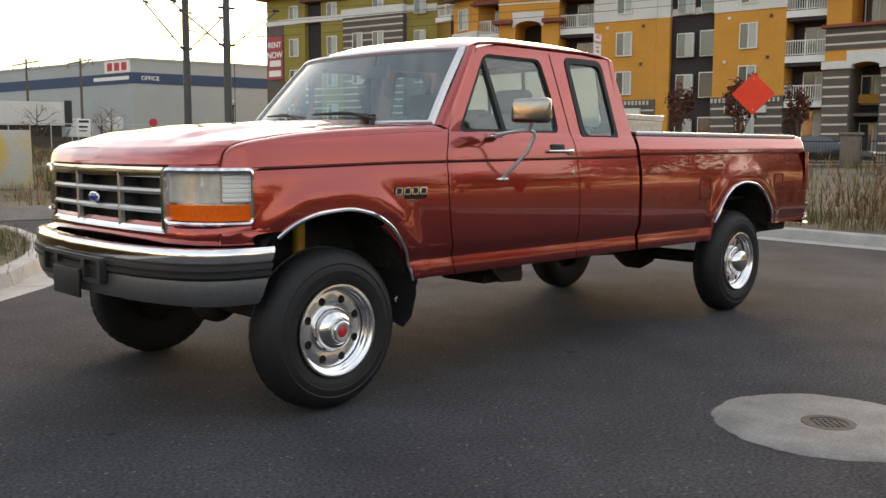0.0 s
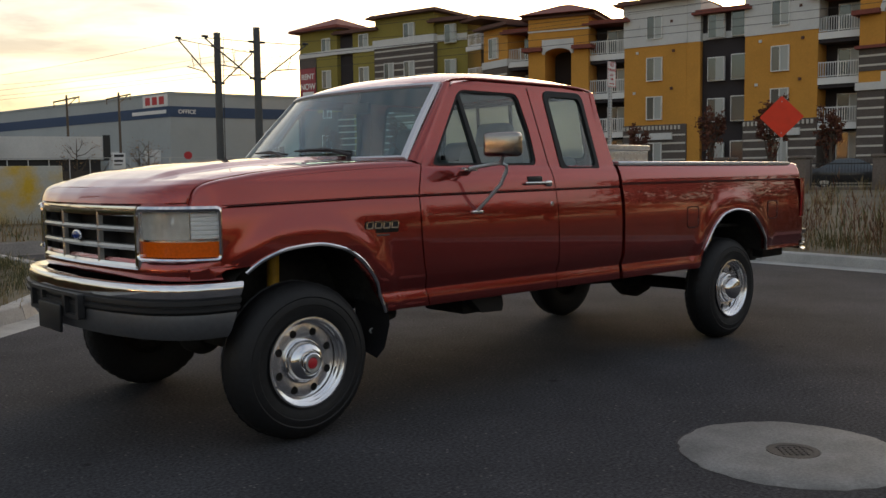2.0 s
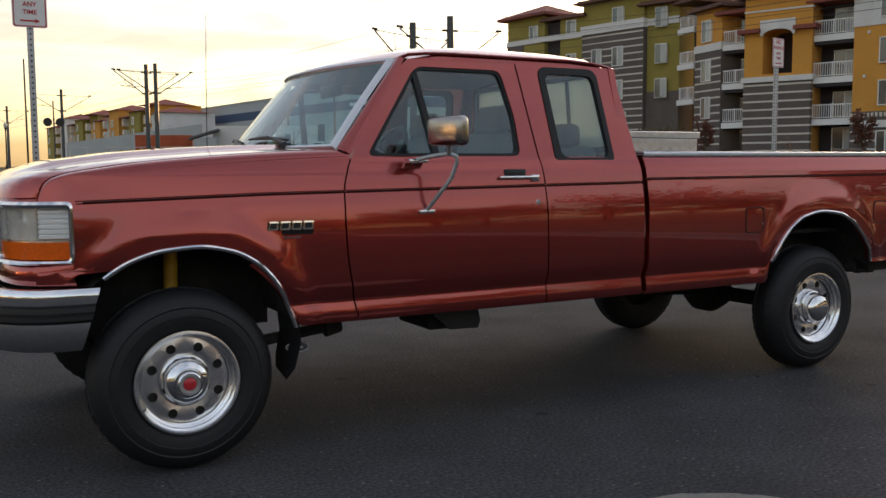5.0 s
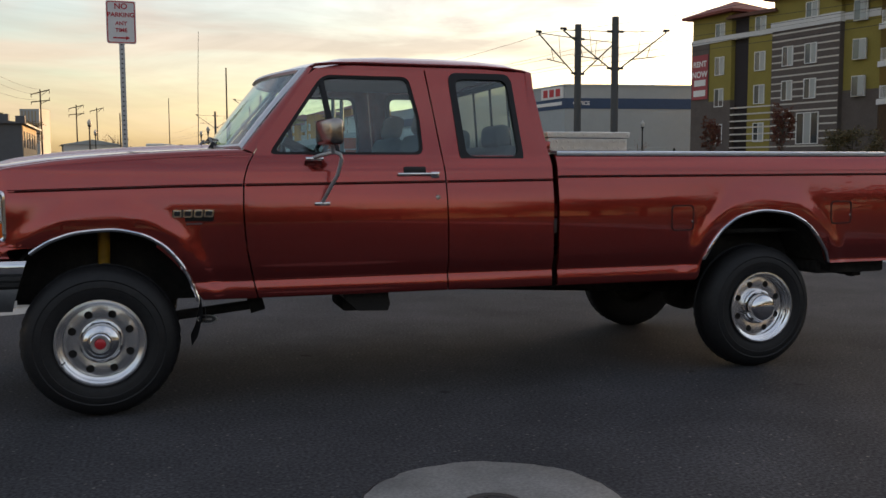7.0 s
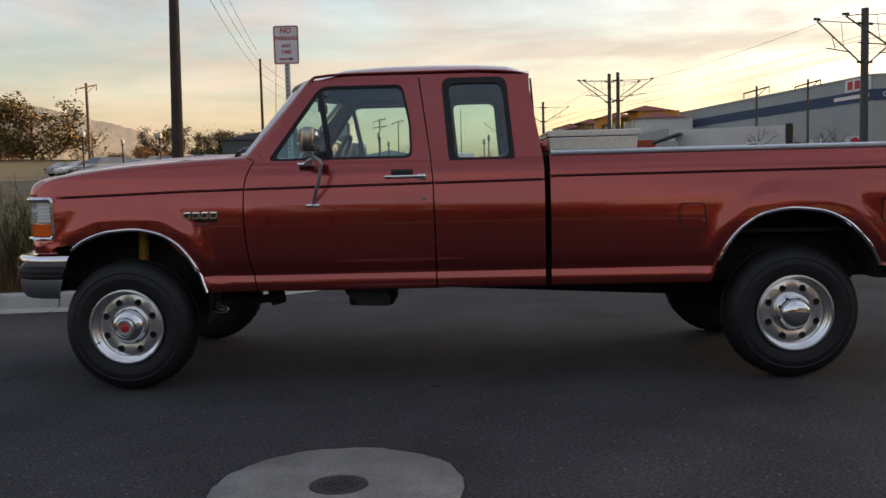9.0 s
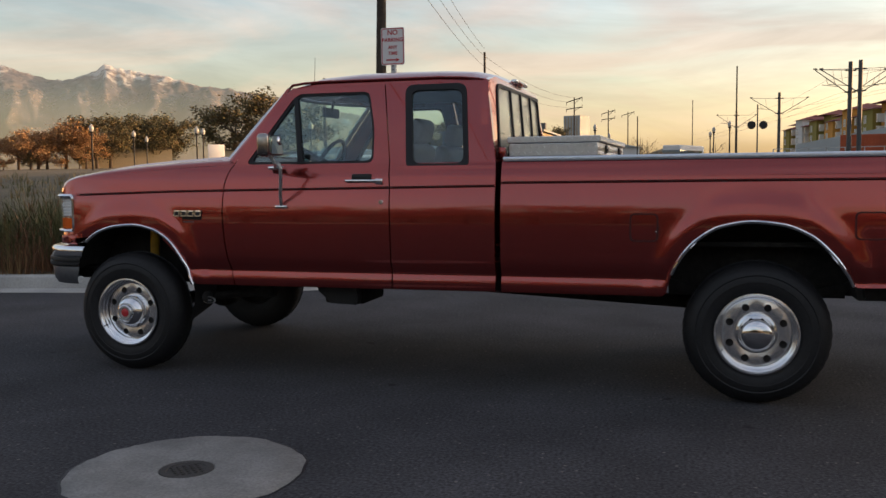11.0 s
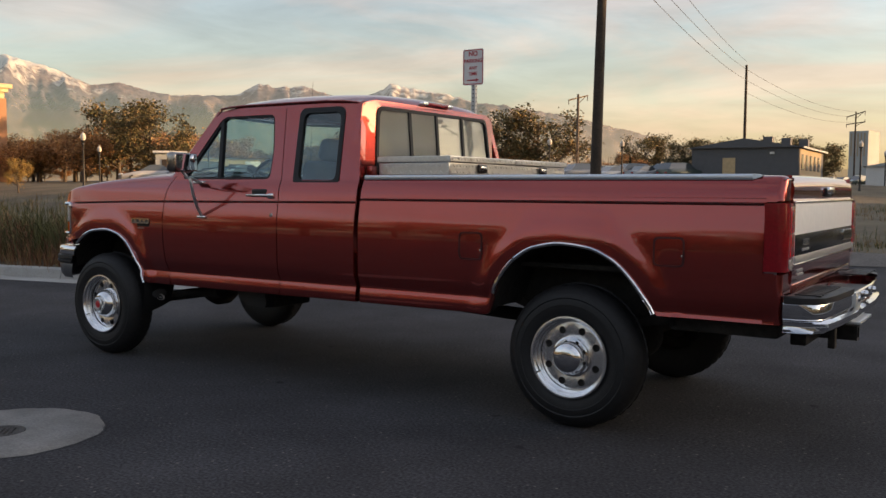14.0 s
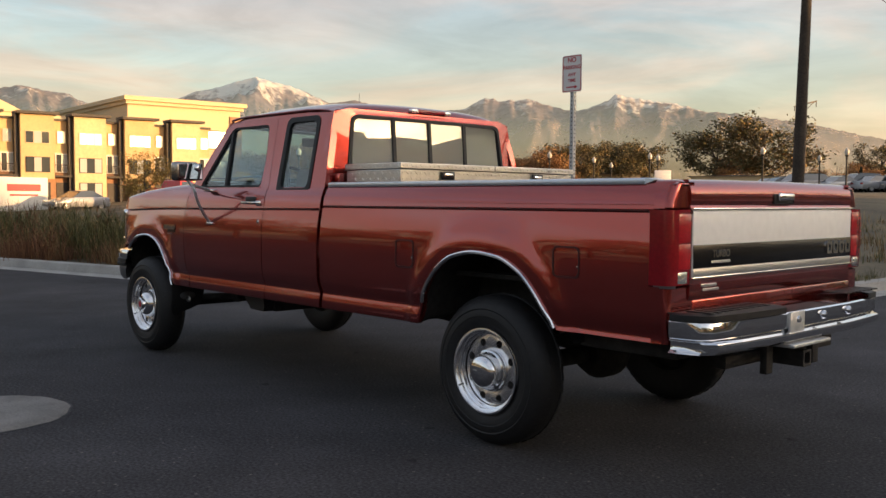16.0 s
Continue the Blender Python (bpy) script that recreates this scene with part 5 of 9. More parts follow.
bm = bmesh.new()
tube(bm, [(0.54, 0.80, 1.36), (0.54, 0.80, 1.40), (0.545, 0.805, 1.44)], [0.014, 0.012, 0.004], 8)
tube(bm, [(0.545, 0.805, 1.42), (0.552, 0.812, 1.85), (0.565, 0.82, 2.24)], [0.003, 0.0025, 0.0015], 5)
part("aerial", bm, BLACK, truck, "thin whip aerial")

# ---- side badge: plain hollow bright blocks, with a dark plate under them ----
def hollow_block(to3d, u0, u1, v0, v1, w, lean, depth, mat, parent, name):
    """An upright bright rectangle with an open middle, leaning a little."""
    bm = bmesh.new()
    out_l = rounded([(u0, v0), (u1, v0), (u1 + lean, v1), (u0 + lean, v1)], 0.2 * (v1 - v0), 3)
    in_l = rounded([(u0 + w, v0 + w), (u1 - w, v0 + w), (u1 - w + lean, v1 - w), (u0 + w + lean, v1 - w)], 0.1 * (v1 - v0), 2)
    plate(bm, out_l, [in_l], to3d, depth)
    return part(name, bm, mat, parent)


for s in (-1, 1):
    def on_side(u, v, s=s):
        return Vector((u, s * (side_y(u, v) + 0.007), v))

    bm = bmesh.new()
    plate(bm, rounded([(0.412, 1.008), (0.556, 1.008), (0.560, 1.050), (0.416, 1.050)], 0.006, 2), [], lambda u, v, s=s: Vector((u, s * (side_y(u, v) + 0.003), v)), (0, -s * 0.005, 0))
    badge = part("fender_badge", bm, GLOSS_BLACK, truck, "model badge of bright blocks over a dark plate")
    bm = bmesh.new()
    for z0, z1 in ((1.030, 1.068),):
        plate(bm, rounded([(0.347, z0), (0.557, z0), (0.562, z1), (0.352, z1)], 0.006, 2), [], lambda u, v, s=s: Vector((u, s * (side_y(u, v) + 0.0045), v)), (0, -s * 0.004, 0))
    part("badge_ground", bm, SEAL, badge)
    for x0, x1 in ((0.350, 0.394), (0.402, 0.449), (0.455, 0.501), (0.507, 0.555)):
        hollow_block(on_side, x0, x1, 1.029, 1.069, 0.008, 0.005, (0, -s * 0.005, 0), CHROME, badge, "badge_block")
    bm = bmesh.new()
    plate(bm, [(0.418, 0.992), (0.498, 0.992), (0.500, 1.0), (0.420, 1.0)], [], lambda u, v, s=s: Vector((u, s * (side_y(u, v) + 0.003), v)), (0, -s * 0.004, 0))
    part("badge_bar", bm, TRIM_GREY, badge)
# four raised blocks on the tailgate's stripe
for k in range(4):
    y0 = 0.47 + k * 0.074
    hollow_block(lambda u, v: Vector((5.0565, u, v)), y0, y0 + 0.060, 1.006, 1.072, 0.016, 0.0, (-0.006, 0, 0), CHROME, gate, "emblem_block")

# ---- cab interior ----
bm = bmesh.new()
rows = []
for y in span(-0.80, 0.80, 9):
    rows.append([(0.66, y, 1.36), (0.80, y, 1.372), (0.95, y, 1.352), (1.02, y, 1.29), (1.03, y, 1.12), (0.96, y, 1.0)])
grid(bm, rows)
part("dashboard", bm, INTERIOR, truck, "grey dashboard")
bm = bmesh.new()
m = Matrix.Translation((1.19, -0.40, 1.345)) @ Matrix.Rotation(radians(28), 4, "Y")
ring = [m @ Vector((0, 0.19 * math.cos(a), 0.19 * math.sin(a))) for a in [k * 2 * math.pi / 32 for k in range(33)]]
tube(bm, ring, 0.013, 8, cap=False)
for a in (0.35, math.pi - 0.35, -math.pi / 2):
    tube(bm, [m @ Vector((0.03, 0, 0)), m @ Vector((0, 0.18 * math.cos(a), 0.18 * math.sin(a)))], 0.014, 6)
tube(bm, [m @ Vector((0.05, 0, 0)), m @ Vector((-0.22, 0, 0))], 0.03, 10)
part("steering_wheel", bm, BLACK, truck, "black steering wheel")
for yc in (-0.42, 0.42):
    bm = bmesh.new()
    mm = Matrix.Translation((1.72, yc, 1.0)) @ Matrix.Rotation(radians(14), 4, "Y")
    box(bm, -0.06, 0.06, -0.27, 0.27, -0.02, 0.50, 0.05, 3, mm)
    box(bm, -0.05, 0.05, -0.15, 0.15, 0.50, 0.66, 0.045, 3, mm)
    box(bm, 1.28, 1.72, yc - 0.28, yc + 0.28, 0.90, 1.04, 0.05, 3)
    part("front_seat", bm, SEAT, truck, "grey cloth front seat with headrest")
bm = bmesh.new()
box(bm, 2.28, 2.40, -0.70, 0.70, 0.95, 1.42, 0.05, 3)
for yc in (-0.40, 0.40):
    box(bm, 2.28, 2.39, yc - 0.16, yc + 0.16, 1.40, 1.55, 0.045, 3)
box(bm, 2.0, 2.35, -0.70, 0.70, 0.86, 1.0, 0.05, 3)
part("rear_seat", bm, SEAT, truck, "grey cloth rear bench")
bm = bmesh.new()
box(bm, 1.03, 1.06, -0.13, 0.13, 1.695, 1.765, 0.012)
tube(bm, [(1.05, 0, 1.74), (1.07, 0, 1.82)], 0.01, 6)
part("inside_mirror", bm, BLACK, truck, "inside mirror")
bm = bmesh.new()
for s in (-1, 1):
    plate(bm, [(0.80, 0.66), (1.82, 0.66), (1.82, 1.36), (0.80, 1.36)], [], lambda u, v, s=s: Vector((u, s * (0.90 if v < 1.2 else 0.895), v)), (0, -s * 0.03, 0))
    plate(bm, [(1.84, 0.66), (2.44, 0.66), (2.44, 1.33), (1.84, 1.33)], [], lambda u, v, s=s: Vector((u, s * 0.89, v)), (0, -s * 0.03, 0))
part("door_trim", bm, INTERIOR, truck, "grey inner trim")
bm = bmesh.new()
rows = [[(x, y, 1.838 + 0.02 * (1 - (y / 0.78) ** 2)) for y in span(-0.78, 0.78, 9)] for x in (1.09, 1.5, 2.0, 2.38)]
grid(bm, rows)
part("headliner", bm, INTERIOR, truck)
bm = bmesh.new()
tube(bm, [(1.80, -0.77, 1.72), (1.84, -0.80, 1.30), (1.88, -0.78, 0.95)], 0.02, 6)
part("seat_belt", bm, SEAL, truck)

# ---- toolbox across the bed ----
tbx = thing("toolbox", "bright diamond-plate aluminium toolbox across the truck bed", "toolbox")


def tread_box(bm, x0, x1, y0, y1, z0, z1):
    box(bm, x0, x1, y0, y1, z0, z1, 0.004)
    nz = max(1, int((z1 - z0) / 0.026))
    for face in ("-y", "+x", "-x"):
        length = (x1 - x0) if face == "-y" else (y1 - y0)
        nu = int(length / 0.036)
        for i in range(nu):
            for j in range(nz):
                u = (i + 0.5) / nu * length
                z = z0 + (j + 0.5) / nz * (z1 - z0)
                a = radians(45 if (i + j) % 2 else -45)
                du, dz = 0.016 * math.cos(a), 0.016 * math.sin(a)
                pu, pz = -0.005 * math.sin(a), 0.005 * math.cos(a)
                def P(du_, dz_, h):
                    if face == "-y":
                        return (x0 + u + du_, y0 - h, z + dz_)
                    return ((x1 + h) if face == "+x" else (x0 - h), y0 + u + du_, z + dz_)
                v = [bm.verts.new(P(-du, -dz, -0.0005)), bm.verts.new(P(pu, pz, -0.0005)), bm.verts.new(P(du, dz, -0.0005)), bm.verts.new(P(-pu, -pz, -0.0005)), bm.verts.new(P(0, 0, 0.004))]
                for q in ((0, 1, 4), (1, 2, 4), (2, 3, 4), (3, 0, 4)):
                    bm.faces.new([v[w] for w in q])


bm = bmesh.new()
tread_box(bm, 2.535, 3.06, -0.80, 0.80, 1.383, 1.458)
qbox(bm, 2.56, 3.04, -0.75, 0.75, 1.10, 1.40)
part("toolbox_body", bm, DIAMOND, tbx, smooth=20)
bm = bmesh.new()
tread_box(bm, 2.525, 3.075, -0.808, -0.004, 1.462, 1.498)
part("toolbox_lid", bm, DIAMOND, tbx, smooth=20)
bm = bmesh.new()
tread_box(bm, 2.525, 3.075, 0.004, 0.808, 1.462, 1.498)
part("toolbox_lid", bm, DIAMOND, tbx, smooth=20)
for yv in (-0.42, 0.42):
    bm = bmesh.new()
    box(bm, 3.066, 3.078, yv - 0.055, yv + 0.055, 1.402, 1.452, 0.008)
    latch = part("latch", bm, BLACK, tbx, "recessed paddle latch")
    bm = bmesh.new()
    box(bm, 3.076, 3.084, yv - 0.035, yv + 0.035, 1.416, 1.442, 0.004)
    part("latch_paddle", bm, CHROME, latch)
tube_b = bmesh.new()
box(tube_b, 2.482, 2.524, -0.86, -0.80, 1.372, 1.44, 0.01)
part("toolbox_bracket", tube_b, PAINT, tbx, "red bracket beside the toolbox")

# ---- ground, road, kerbs ----
ASPHALT = material("dark_asphalt", (0.050, 0.050, 0.054), rough=0.95, grain=0.5, grain_scale=60, stain=0.16, stain_scale=1.4, bump=0.5, bump_scale=85, spec=0.18)
# pale aggregate chips in the asphalt
_nt = ASPHALT.node_tree
_bs = _nt.nodes["Principled BSDF"]
_geo = _nt.nodes.new("ShaderNodeNewGeometry")
_vor = _nt.nodes.new("ShaderNodeTexVoronoi")
_vor.inputs["Scale"].default_value = 34
_nt.links.new(_geo.outputs["Position"], _vor.inputs["Vector"])
_near = _nt.nodes.new("ShaderNodeMapRange")
_near.inputs["From Min"].default_value, _near.inputs["From Max"].default_value = 0.30, 0.18
_nt.links.new(_vor.outputs["Distance"], _near.inputs[0])
_pick = _nt.nodes.new("ShaderNodeMapRange")
_pick.inputs["From Min"].default_value, _pick.inputs["From Max"].default_value = 0.72, 0.92
_nt.links.new(_vor.outputs["Color"], _pick.inputs[0])
_mul = _nt.nodes.new("ShaderNodeMath")
_mul.operation = "MULTIPLY"
_nt.links.new(_near.outputs[0], _mul.inputs[0])
_nt.links.new(_pick.outputs[0], _mul.inputs[1])
_mix = _nt.nodes.new("ShaderNodeMix")
_mix.data_type = "RGBA"
_old = _bs.inputs["Base Color"].links[0].from_socket
_nt.links.new(_mul.outputs[0], _mix.inputs[0])
_nt.links.new(_old, _mix.inputs[6])
_mix.inputs[7].default_value = (0.16, 0.15, 0.135, 1)
_nt.links.new(_mix.outputs[2], _bs.inputs["Base Color"])
# dark drips and gum spots, and broad worn patches
_mixd = _nt.nodes.new("ShaderNodeMix")
_mixd.data_type = "RGBA"
_vd = _nt.nodes.new("ShaderNodeTexVoronoi")
_vd.inputs["Scale"].default_value = 2.3
_vd.inputs["Randomness"].default_value = 1.0
_wob = _nt.nodes.new("ShaderNodeTexNoise")
_wob.inputs["Scale"].default_value, _wob.inputs["Detail"].default_value = 14, 3
_nt.links.new(_geo.outputs["Position"], _wob.inputs["Vector"])
_wsc = _nt.nodes.new("ShaderNodeVectorMath")
_wsc.operation = "MULTIPLY_ADD"
_wsc.inputs[1].default_value = (0.09, 0.09, 0.0)
_nt.links.new(_wob.outputs["Color"], _wsc.inputs[0])
_nt.links.new(_geo.outputs["Position"], _wsc.inputs[2])
_nt.links.new(_wsc.outputs[0], _vd.inputs["Vector"])
_dn = _nt.nodes.new("ShaderNodeMapRange")
_dn.inputs["From Min"].default_value, _dn.inputs["From Max"].default_value = 0.085, 0.05
_nt.links.new(_vd.outputs["Distance"], _dn.inputs[0])
_dp = _nt.nodes.new("ShaderNodeMapRange")
_dp.inputs["From Min"].default_value, _dp.inputs["From Max"].default_value = 0.45, 0.75
_dp.inputs["To Max"].default_value = 0.75
_nt.links.new(_vd.outputs["Color"], _dp.inputs[0])
_dm = _nt.nodes.new("ShaderNodeMath")
_dm.operation = "MULTIPLY"
_nt.links.new(_dn.outputs[0], _dm.inputs[0])
_nt.links.new(_dp.outputs[0], _dm.inputs[1])
_nt.links.new(_dm.outputs[0], _mixd.inputs[0])
_nt.links.new(_mix.outputs[2], _mixd.inputs[6])
_mixd.inputs[7].default_value = (0.014, 0.014, 0.015, 1)
_worn = _nt.nodes.new("ShaderNodeTexNoise")
_worn.inputs["Scale"].default_value, _worn.inputs["Detail"].default_value, _worn.inputs["Roughness"].default_value = 0.45, 6, 0.6
_nt.links.new(_geo.outputs["Position"], _worn.inputs["Vector"])
_wr = _nt.nodes.new("ShaderNodeMapRange")
_wr.inputs["From Min"].default_value, _wr.inputs["From Max"].default_value = 0.35, 0.68
_wr.inputs["To Min"].default_value, _wr.inputs["To Max"].default_value = 0.80, 1.30
_nt.links.new(_worn.outputs[0], _wr.inputs[0])
_wv = _nt.nodes.new("ShaderNodeVectorMath")
_wv.operation = "SCALE"
_nt.links.new(_mixd.outputs[2], _wv.inputs[0])
_nt.links.new(_wr.outputs[0], _wv.inputs["Scale"])
_nt.links.new(_wv.outputs[0], _bs.inputs["Base Color"])
CONCRETE = material("pale_kerb_concrete", (0.36, 0.355, 0.335), rough=0.85, grain=0.12, grain_scale=60, stain=0.18, stain_scale=2.2, bump=0.2, bump_scale=120)
COLLAR = material("worn_concrete_collar", (0.205, 0.20, 0.19), rough=0.85, grain=0.18, grain_scale=70, stain=0.22, stain_scale=4, bump=0.25, bump_scale=110)
SOIL = material("dry_soil_and_grass", (0.105, 0.085, 0.052), rough=0.95, grain=0.3, grain_scale=7, stain=0.45, stain_scale=0.3, bump=0.5, bump_scale=10)
GRAVEL = material("grey_gravel", (0.125, 0.115, 0.105), rough=0.95, grain=0.4, grain_scale=45, stain=0.2, stain_scale=1.5, bump=0.6, bump_scale=50)
IRON = material("cast_iron", (0.040, 0.037, 0.034), rough=0.7, metal=0.0, grain=0.3, grain_scale=50)


def gz(x, y):
    """Height of the open ground."""
    rise = 0.013 * max(0.0, max(y - 14, (x - 14) * 0.9)) * smoothstep(-75, -30, x)
    knoll = 0.6 * smoothstep(58, 98, y) * smoothstep(-46, -29, x) * (1 - smoothstep(-3, 7, x))      # raised car park
    # bank that climbs behind the verge towards the car park and the tree line
    bank = (1.5 * smoothstep(15, 42, y) + min(0.015 * max(0.0, y - 42), 0.6)) * (1 - smoothstep(-14, 1, x))
    return 0.13 + max(min(rise, 0.95) + knoll, bank)


def low(x, y):
    """Height of the older, lower ground in which the tall poles stand."""
    return 0.13 + min(0.013 * max(0.0, max(y - 14, (x - 14) * 0.9)) * smoothstep(-75, -30, x), 0.95)


# kerb lines, along the gutter's edge
KERB_A = [(-70, -14.5), (-40, -6.9), (-20, -1.75), (-12, 0.30), (-9.6, 0.93), (-6.6, 1.70), (-4.5, 2.12), (-3.0, 2.40), (-1.85, 2.54), (-0.98, 2.82), (-0.19, 3.30), (0.51, 3.92), (1.05, 4.72), (1.49, 5.58),
          (1.82, 6.46), (2.07, 7.40), (2.25, 8.47), (2.30, 10.0), (2.30, 12.5)]
KERB_B = [(8.7, -40), (8.95, -12), (9.1, -2), (9.25, 0.0), (9.42, 1.5), (9.55, 3.0), (9.62, 5.0), (9.66, 8.0), (9.66, 12.5)]


def dense(line, step):
    out = []
    for (x0, y0), (x1, y1) in zip(line, line[1:]):
        n = max(1, int(math.hypot(x1 - x0, y1 - y0) / step))
        out += [(x0 + (x1 - x0) * i / n, y0 + (y1 - y0) * i / n) for i in range(n)]
    return out + [line[-1]]


def offset(line, d):
    """The line moved sideways by d to its left."""
    out = []
    for i, p in enumerate(line):
        a, b = Vector(line[max(i - 1, 0)]), Vector(line[min(i + 1, len(line) - 1)])
        t = (b - a).normalized()
        out.append((p[0] - t.y * d, p[1] + t.x * d))
    return out


def kerb(name, line, side):
    th = thing(name, "pale concrete kerb and gutter with joints", "kerb", kind="structure")
    prof = [(0.0, 0.004), (0.29, 0.007), (0.325, 0.012), (0.345, 0.10), (0.358, 0.135), (0.38, 0.149), (0.51, 0.151), (0.525, 0.14), (0.53, 0.0)]
    ln = dense(line, 0.25)
    # cast in lengths of about three metres, with an open joint between
    seg, acc, cuts = [], 0.0, [0]
    for i in range(1, len(ln)):
        acc += math.dist(ln[i], ln[i - 1])
        if acc > 3.0 or i == len(ln) - 1:
            cuts.append(i)
            acc = 0.0
    offs = [offset(ln, side * d) for d, z in prof]
    for a, b in zip(cuts, cuts[1:]):
        bm = bmesh.new()
        mid = ((ln[a][0] + ln[b][0]) / 2, (ln[a][1] + ln[b][1]) / 2)
        rows = []
        for i in range(a, b + 1):
            row = []
            for k, (d, z) in enumerate(prof):
                p = Vector((*offs[k][i], z))
                if i in (a, b):
                    j = a + 1 if i == a else b - 1
                    q = Vector((*offs[k][j], z))
                    p += (q - p).normalized() * 0.006
                row.append(p)
            rows.append(row)
        vs = grid(bm, rows)
        for r in (vs[0], vs[-1]):
            bm.faces.new(r)
        bmesh.ops.recalc_face_normals(bm, faces=bm.faces)
        part("kerb_length", bm, CONCRETE, th)
    return th


bm = bmesh.new()
A_BACK, B_BACK = offset(KERB_A, 0.48), offset(KERB_B, -0.48)
hole = A_BACK + B_BACK[::-1] + [(-70, -40)]
outer = [(-4800, -4800), (4800, -4800), (4800, 4800), (-4800, 4800)]
ring2 = [(-160, -120), (160, -120), (160, 260), (-160, 260)]
# near ground, uneven, with the road's outline left open
edges = []
for lp in (ring2, hole):
    vv = [bm.verts.new((x, y, gz(x, y))) for x, y in lp]
    edges += [bm.edges.new((vv[i], vv[(i + 1) % len(vv)])) for i in range(len(vv))]
bmesh.ops.triangle_fill(bm, use_beauty=True, use_dissolve=False, edges=edges)
for _ in range(5):
    long_e = [e for e in bm.edges if e.calc_length() > 14]
    if not long_e:
        break
    bmesh.ops.subdivide_edges(bm, edges=long_e, cuts=1)
    bmesh.ops.triangulate(bm, faces=bm.faces)
for v in bm.verts:
    v.co.z = gz(v.co.x, v.co.y)
ov = [bm.verts.new((x, y, -4.0)) for x, y in outer]
rv = [min((v for v in bm.verts), key=lambda v: (v.co.x - x) ** 2 + (v.co.y - y) ** 2) for x, y in ring2]
for i in range(4):
    a, b = rv[i], rv[(i + 1) % 4]
    # outer apron towards the horizon
    bm.faces.new((a, b, ov[(i + 1) % 4], ov[i]))
bmesh.ops.recalc_face_normals(bm, faces=bm.faces)
ground = tagged(part("ground", bm, SOIL, None, "dry grassy open ground around the street"), "", "ground", "", "structure")
bm = bmesh.new()
grid(bm, [[(x, y, 0.0) for y in span(-40, 14, 10)] for x in span(-70, 12, 14)])
road = tagged(part("road", bm, ASPHALT, None, "dark worn asphalt street"), "", "road", "", "structure")
kerb("kerb", KERB_A, 1)
kerb("kerb", KERB_B, -1)
bm = bmesh.new()
rows = [[(x, y + 0.25 * noise.noise((x * 0.9, y, 3)), 0.012 if y < 12.2 else gz(x, y) + 0.03) for y in (11.7, 12.1, 12.5, 13.1)] for x in span(1.6, 10.2, 24)]
grid(bm, rows)
tagged(part("gravel_edge", bm, GRAVEL, None, "loose grey gravel where the street ends"), "", "gravel", "", "structure")

# ---- manhole collar ----
mh = thing("manhole", "round concrete collar with a small iron cover set in asphalt", "manhole", (1.494, -2.718, 0.0))
bm = bmesh.new()
rnd = random.Random(4)
ring = [(0.515 + 0.009 * rnd.uniform(-1, 1), k * 2 * math.pi / 72) for k in range(72)]
rows = [[(0.118 * math.cos(a), 0.118 * math.sin(a), 0.002) for r, a in ring], [(0.122 * math.cos(a), 0.122 * math.sin(a), 0.010) for r, a in ring],
        [(0.35 * math.cos(a), 0.35 * math.sin(a), 0.012) for r, a in ring], [((r - 0.01) * math.cos(a), (r - 0.01) * math.sin(a), 0.008) for r, a in ring], [(r * math.cos(a), r * math.sin(a), 0.001) for r, a in ring]]
grid(bm, rows, close_v=True)
part("collar", bm, COLLAR, mh, "worn concrete collar")
bm = bmesh.new()
grid(bm, [[((r + e) * math.cos(a), (r + e) * math.sin(a), z) for r, a in ring] for e, z in ((-0.002, 0.002), (0.003, 0.0035), (0.010, 0.0012))], close_v=True)
part("tar_joint", bm, SEAL, mh, "dark tar joint round the collar")
bm = bmesh.new()
grid(bm, [[(r * math.cos(a), r * math.sin(a), z) for a in [k * 2 * math.pi / 40 for k in range(40)]] for r, z in ((0.001, 0.006), (0.085, 0.006), (0.09, 0.010), (0.116, 0.010), (0.118, 0.002))], close_v=True)
for i in range(-4, 5):
    for j in range(-4, 5):
        if math.hypot(i, j) * 0.019 < 0.08 and (i + j) % 2 == 0:
            qbox(bm, i * 0.019 - 0.006, i * 0.019 + 0.006, j * 0.019 - 0.006, j * 0.019 + 0.006, 0.005, 0.010)
part("cover", bm, IRON, mh, "rusty iron cover")

# ---- signs ----
SIGN_WHITE = material("white_sign_sheeting", (0.74, 0.73, 0.72), rough=0.45, grain=0.03, grain_scale=30)
SIGN_RED = material("sign_red", (0.50, 0.03, 0.04), rough=0.5)
ORANGE_RED = material("fluorescent_red_sign", (0.85, 0.05, 0.015), rough=0.5, stain=0.06, stain_scale=3)
POST_GREY = material("galvanised_sign_post", (0.45, 0.46, 0.47), rough=0.5, metal=0.5, grain=0.12, grain_scale=60)


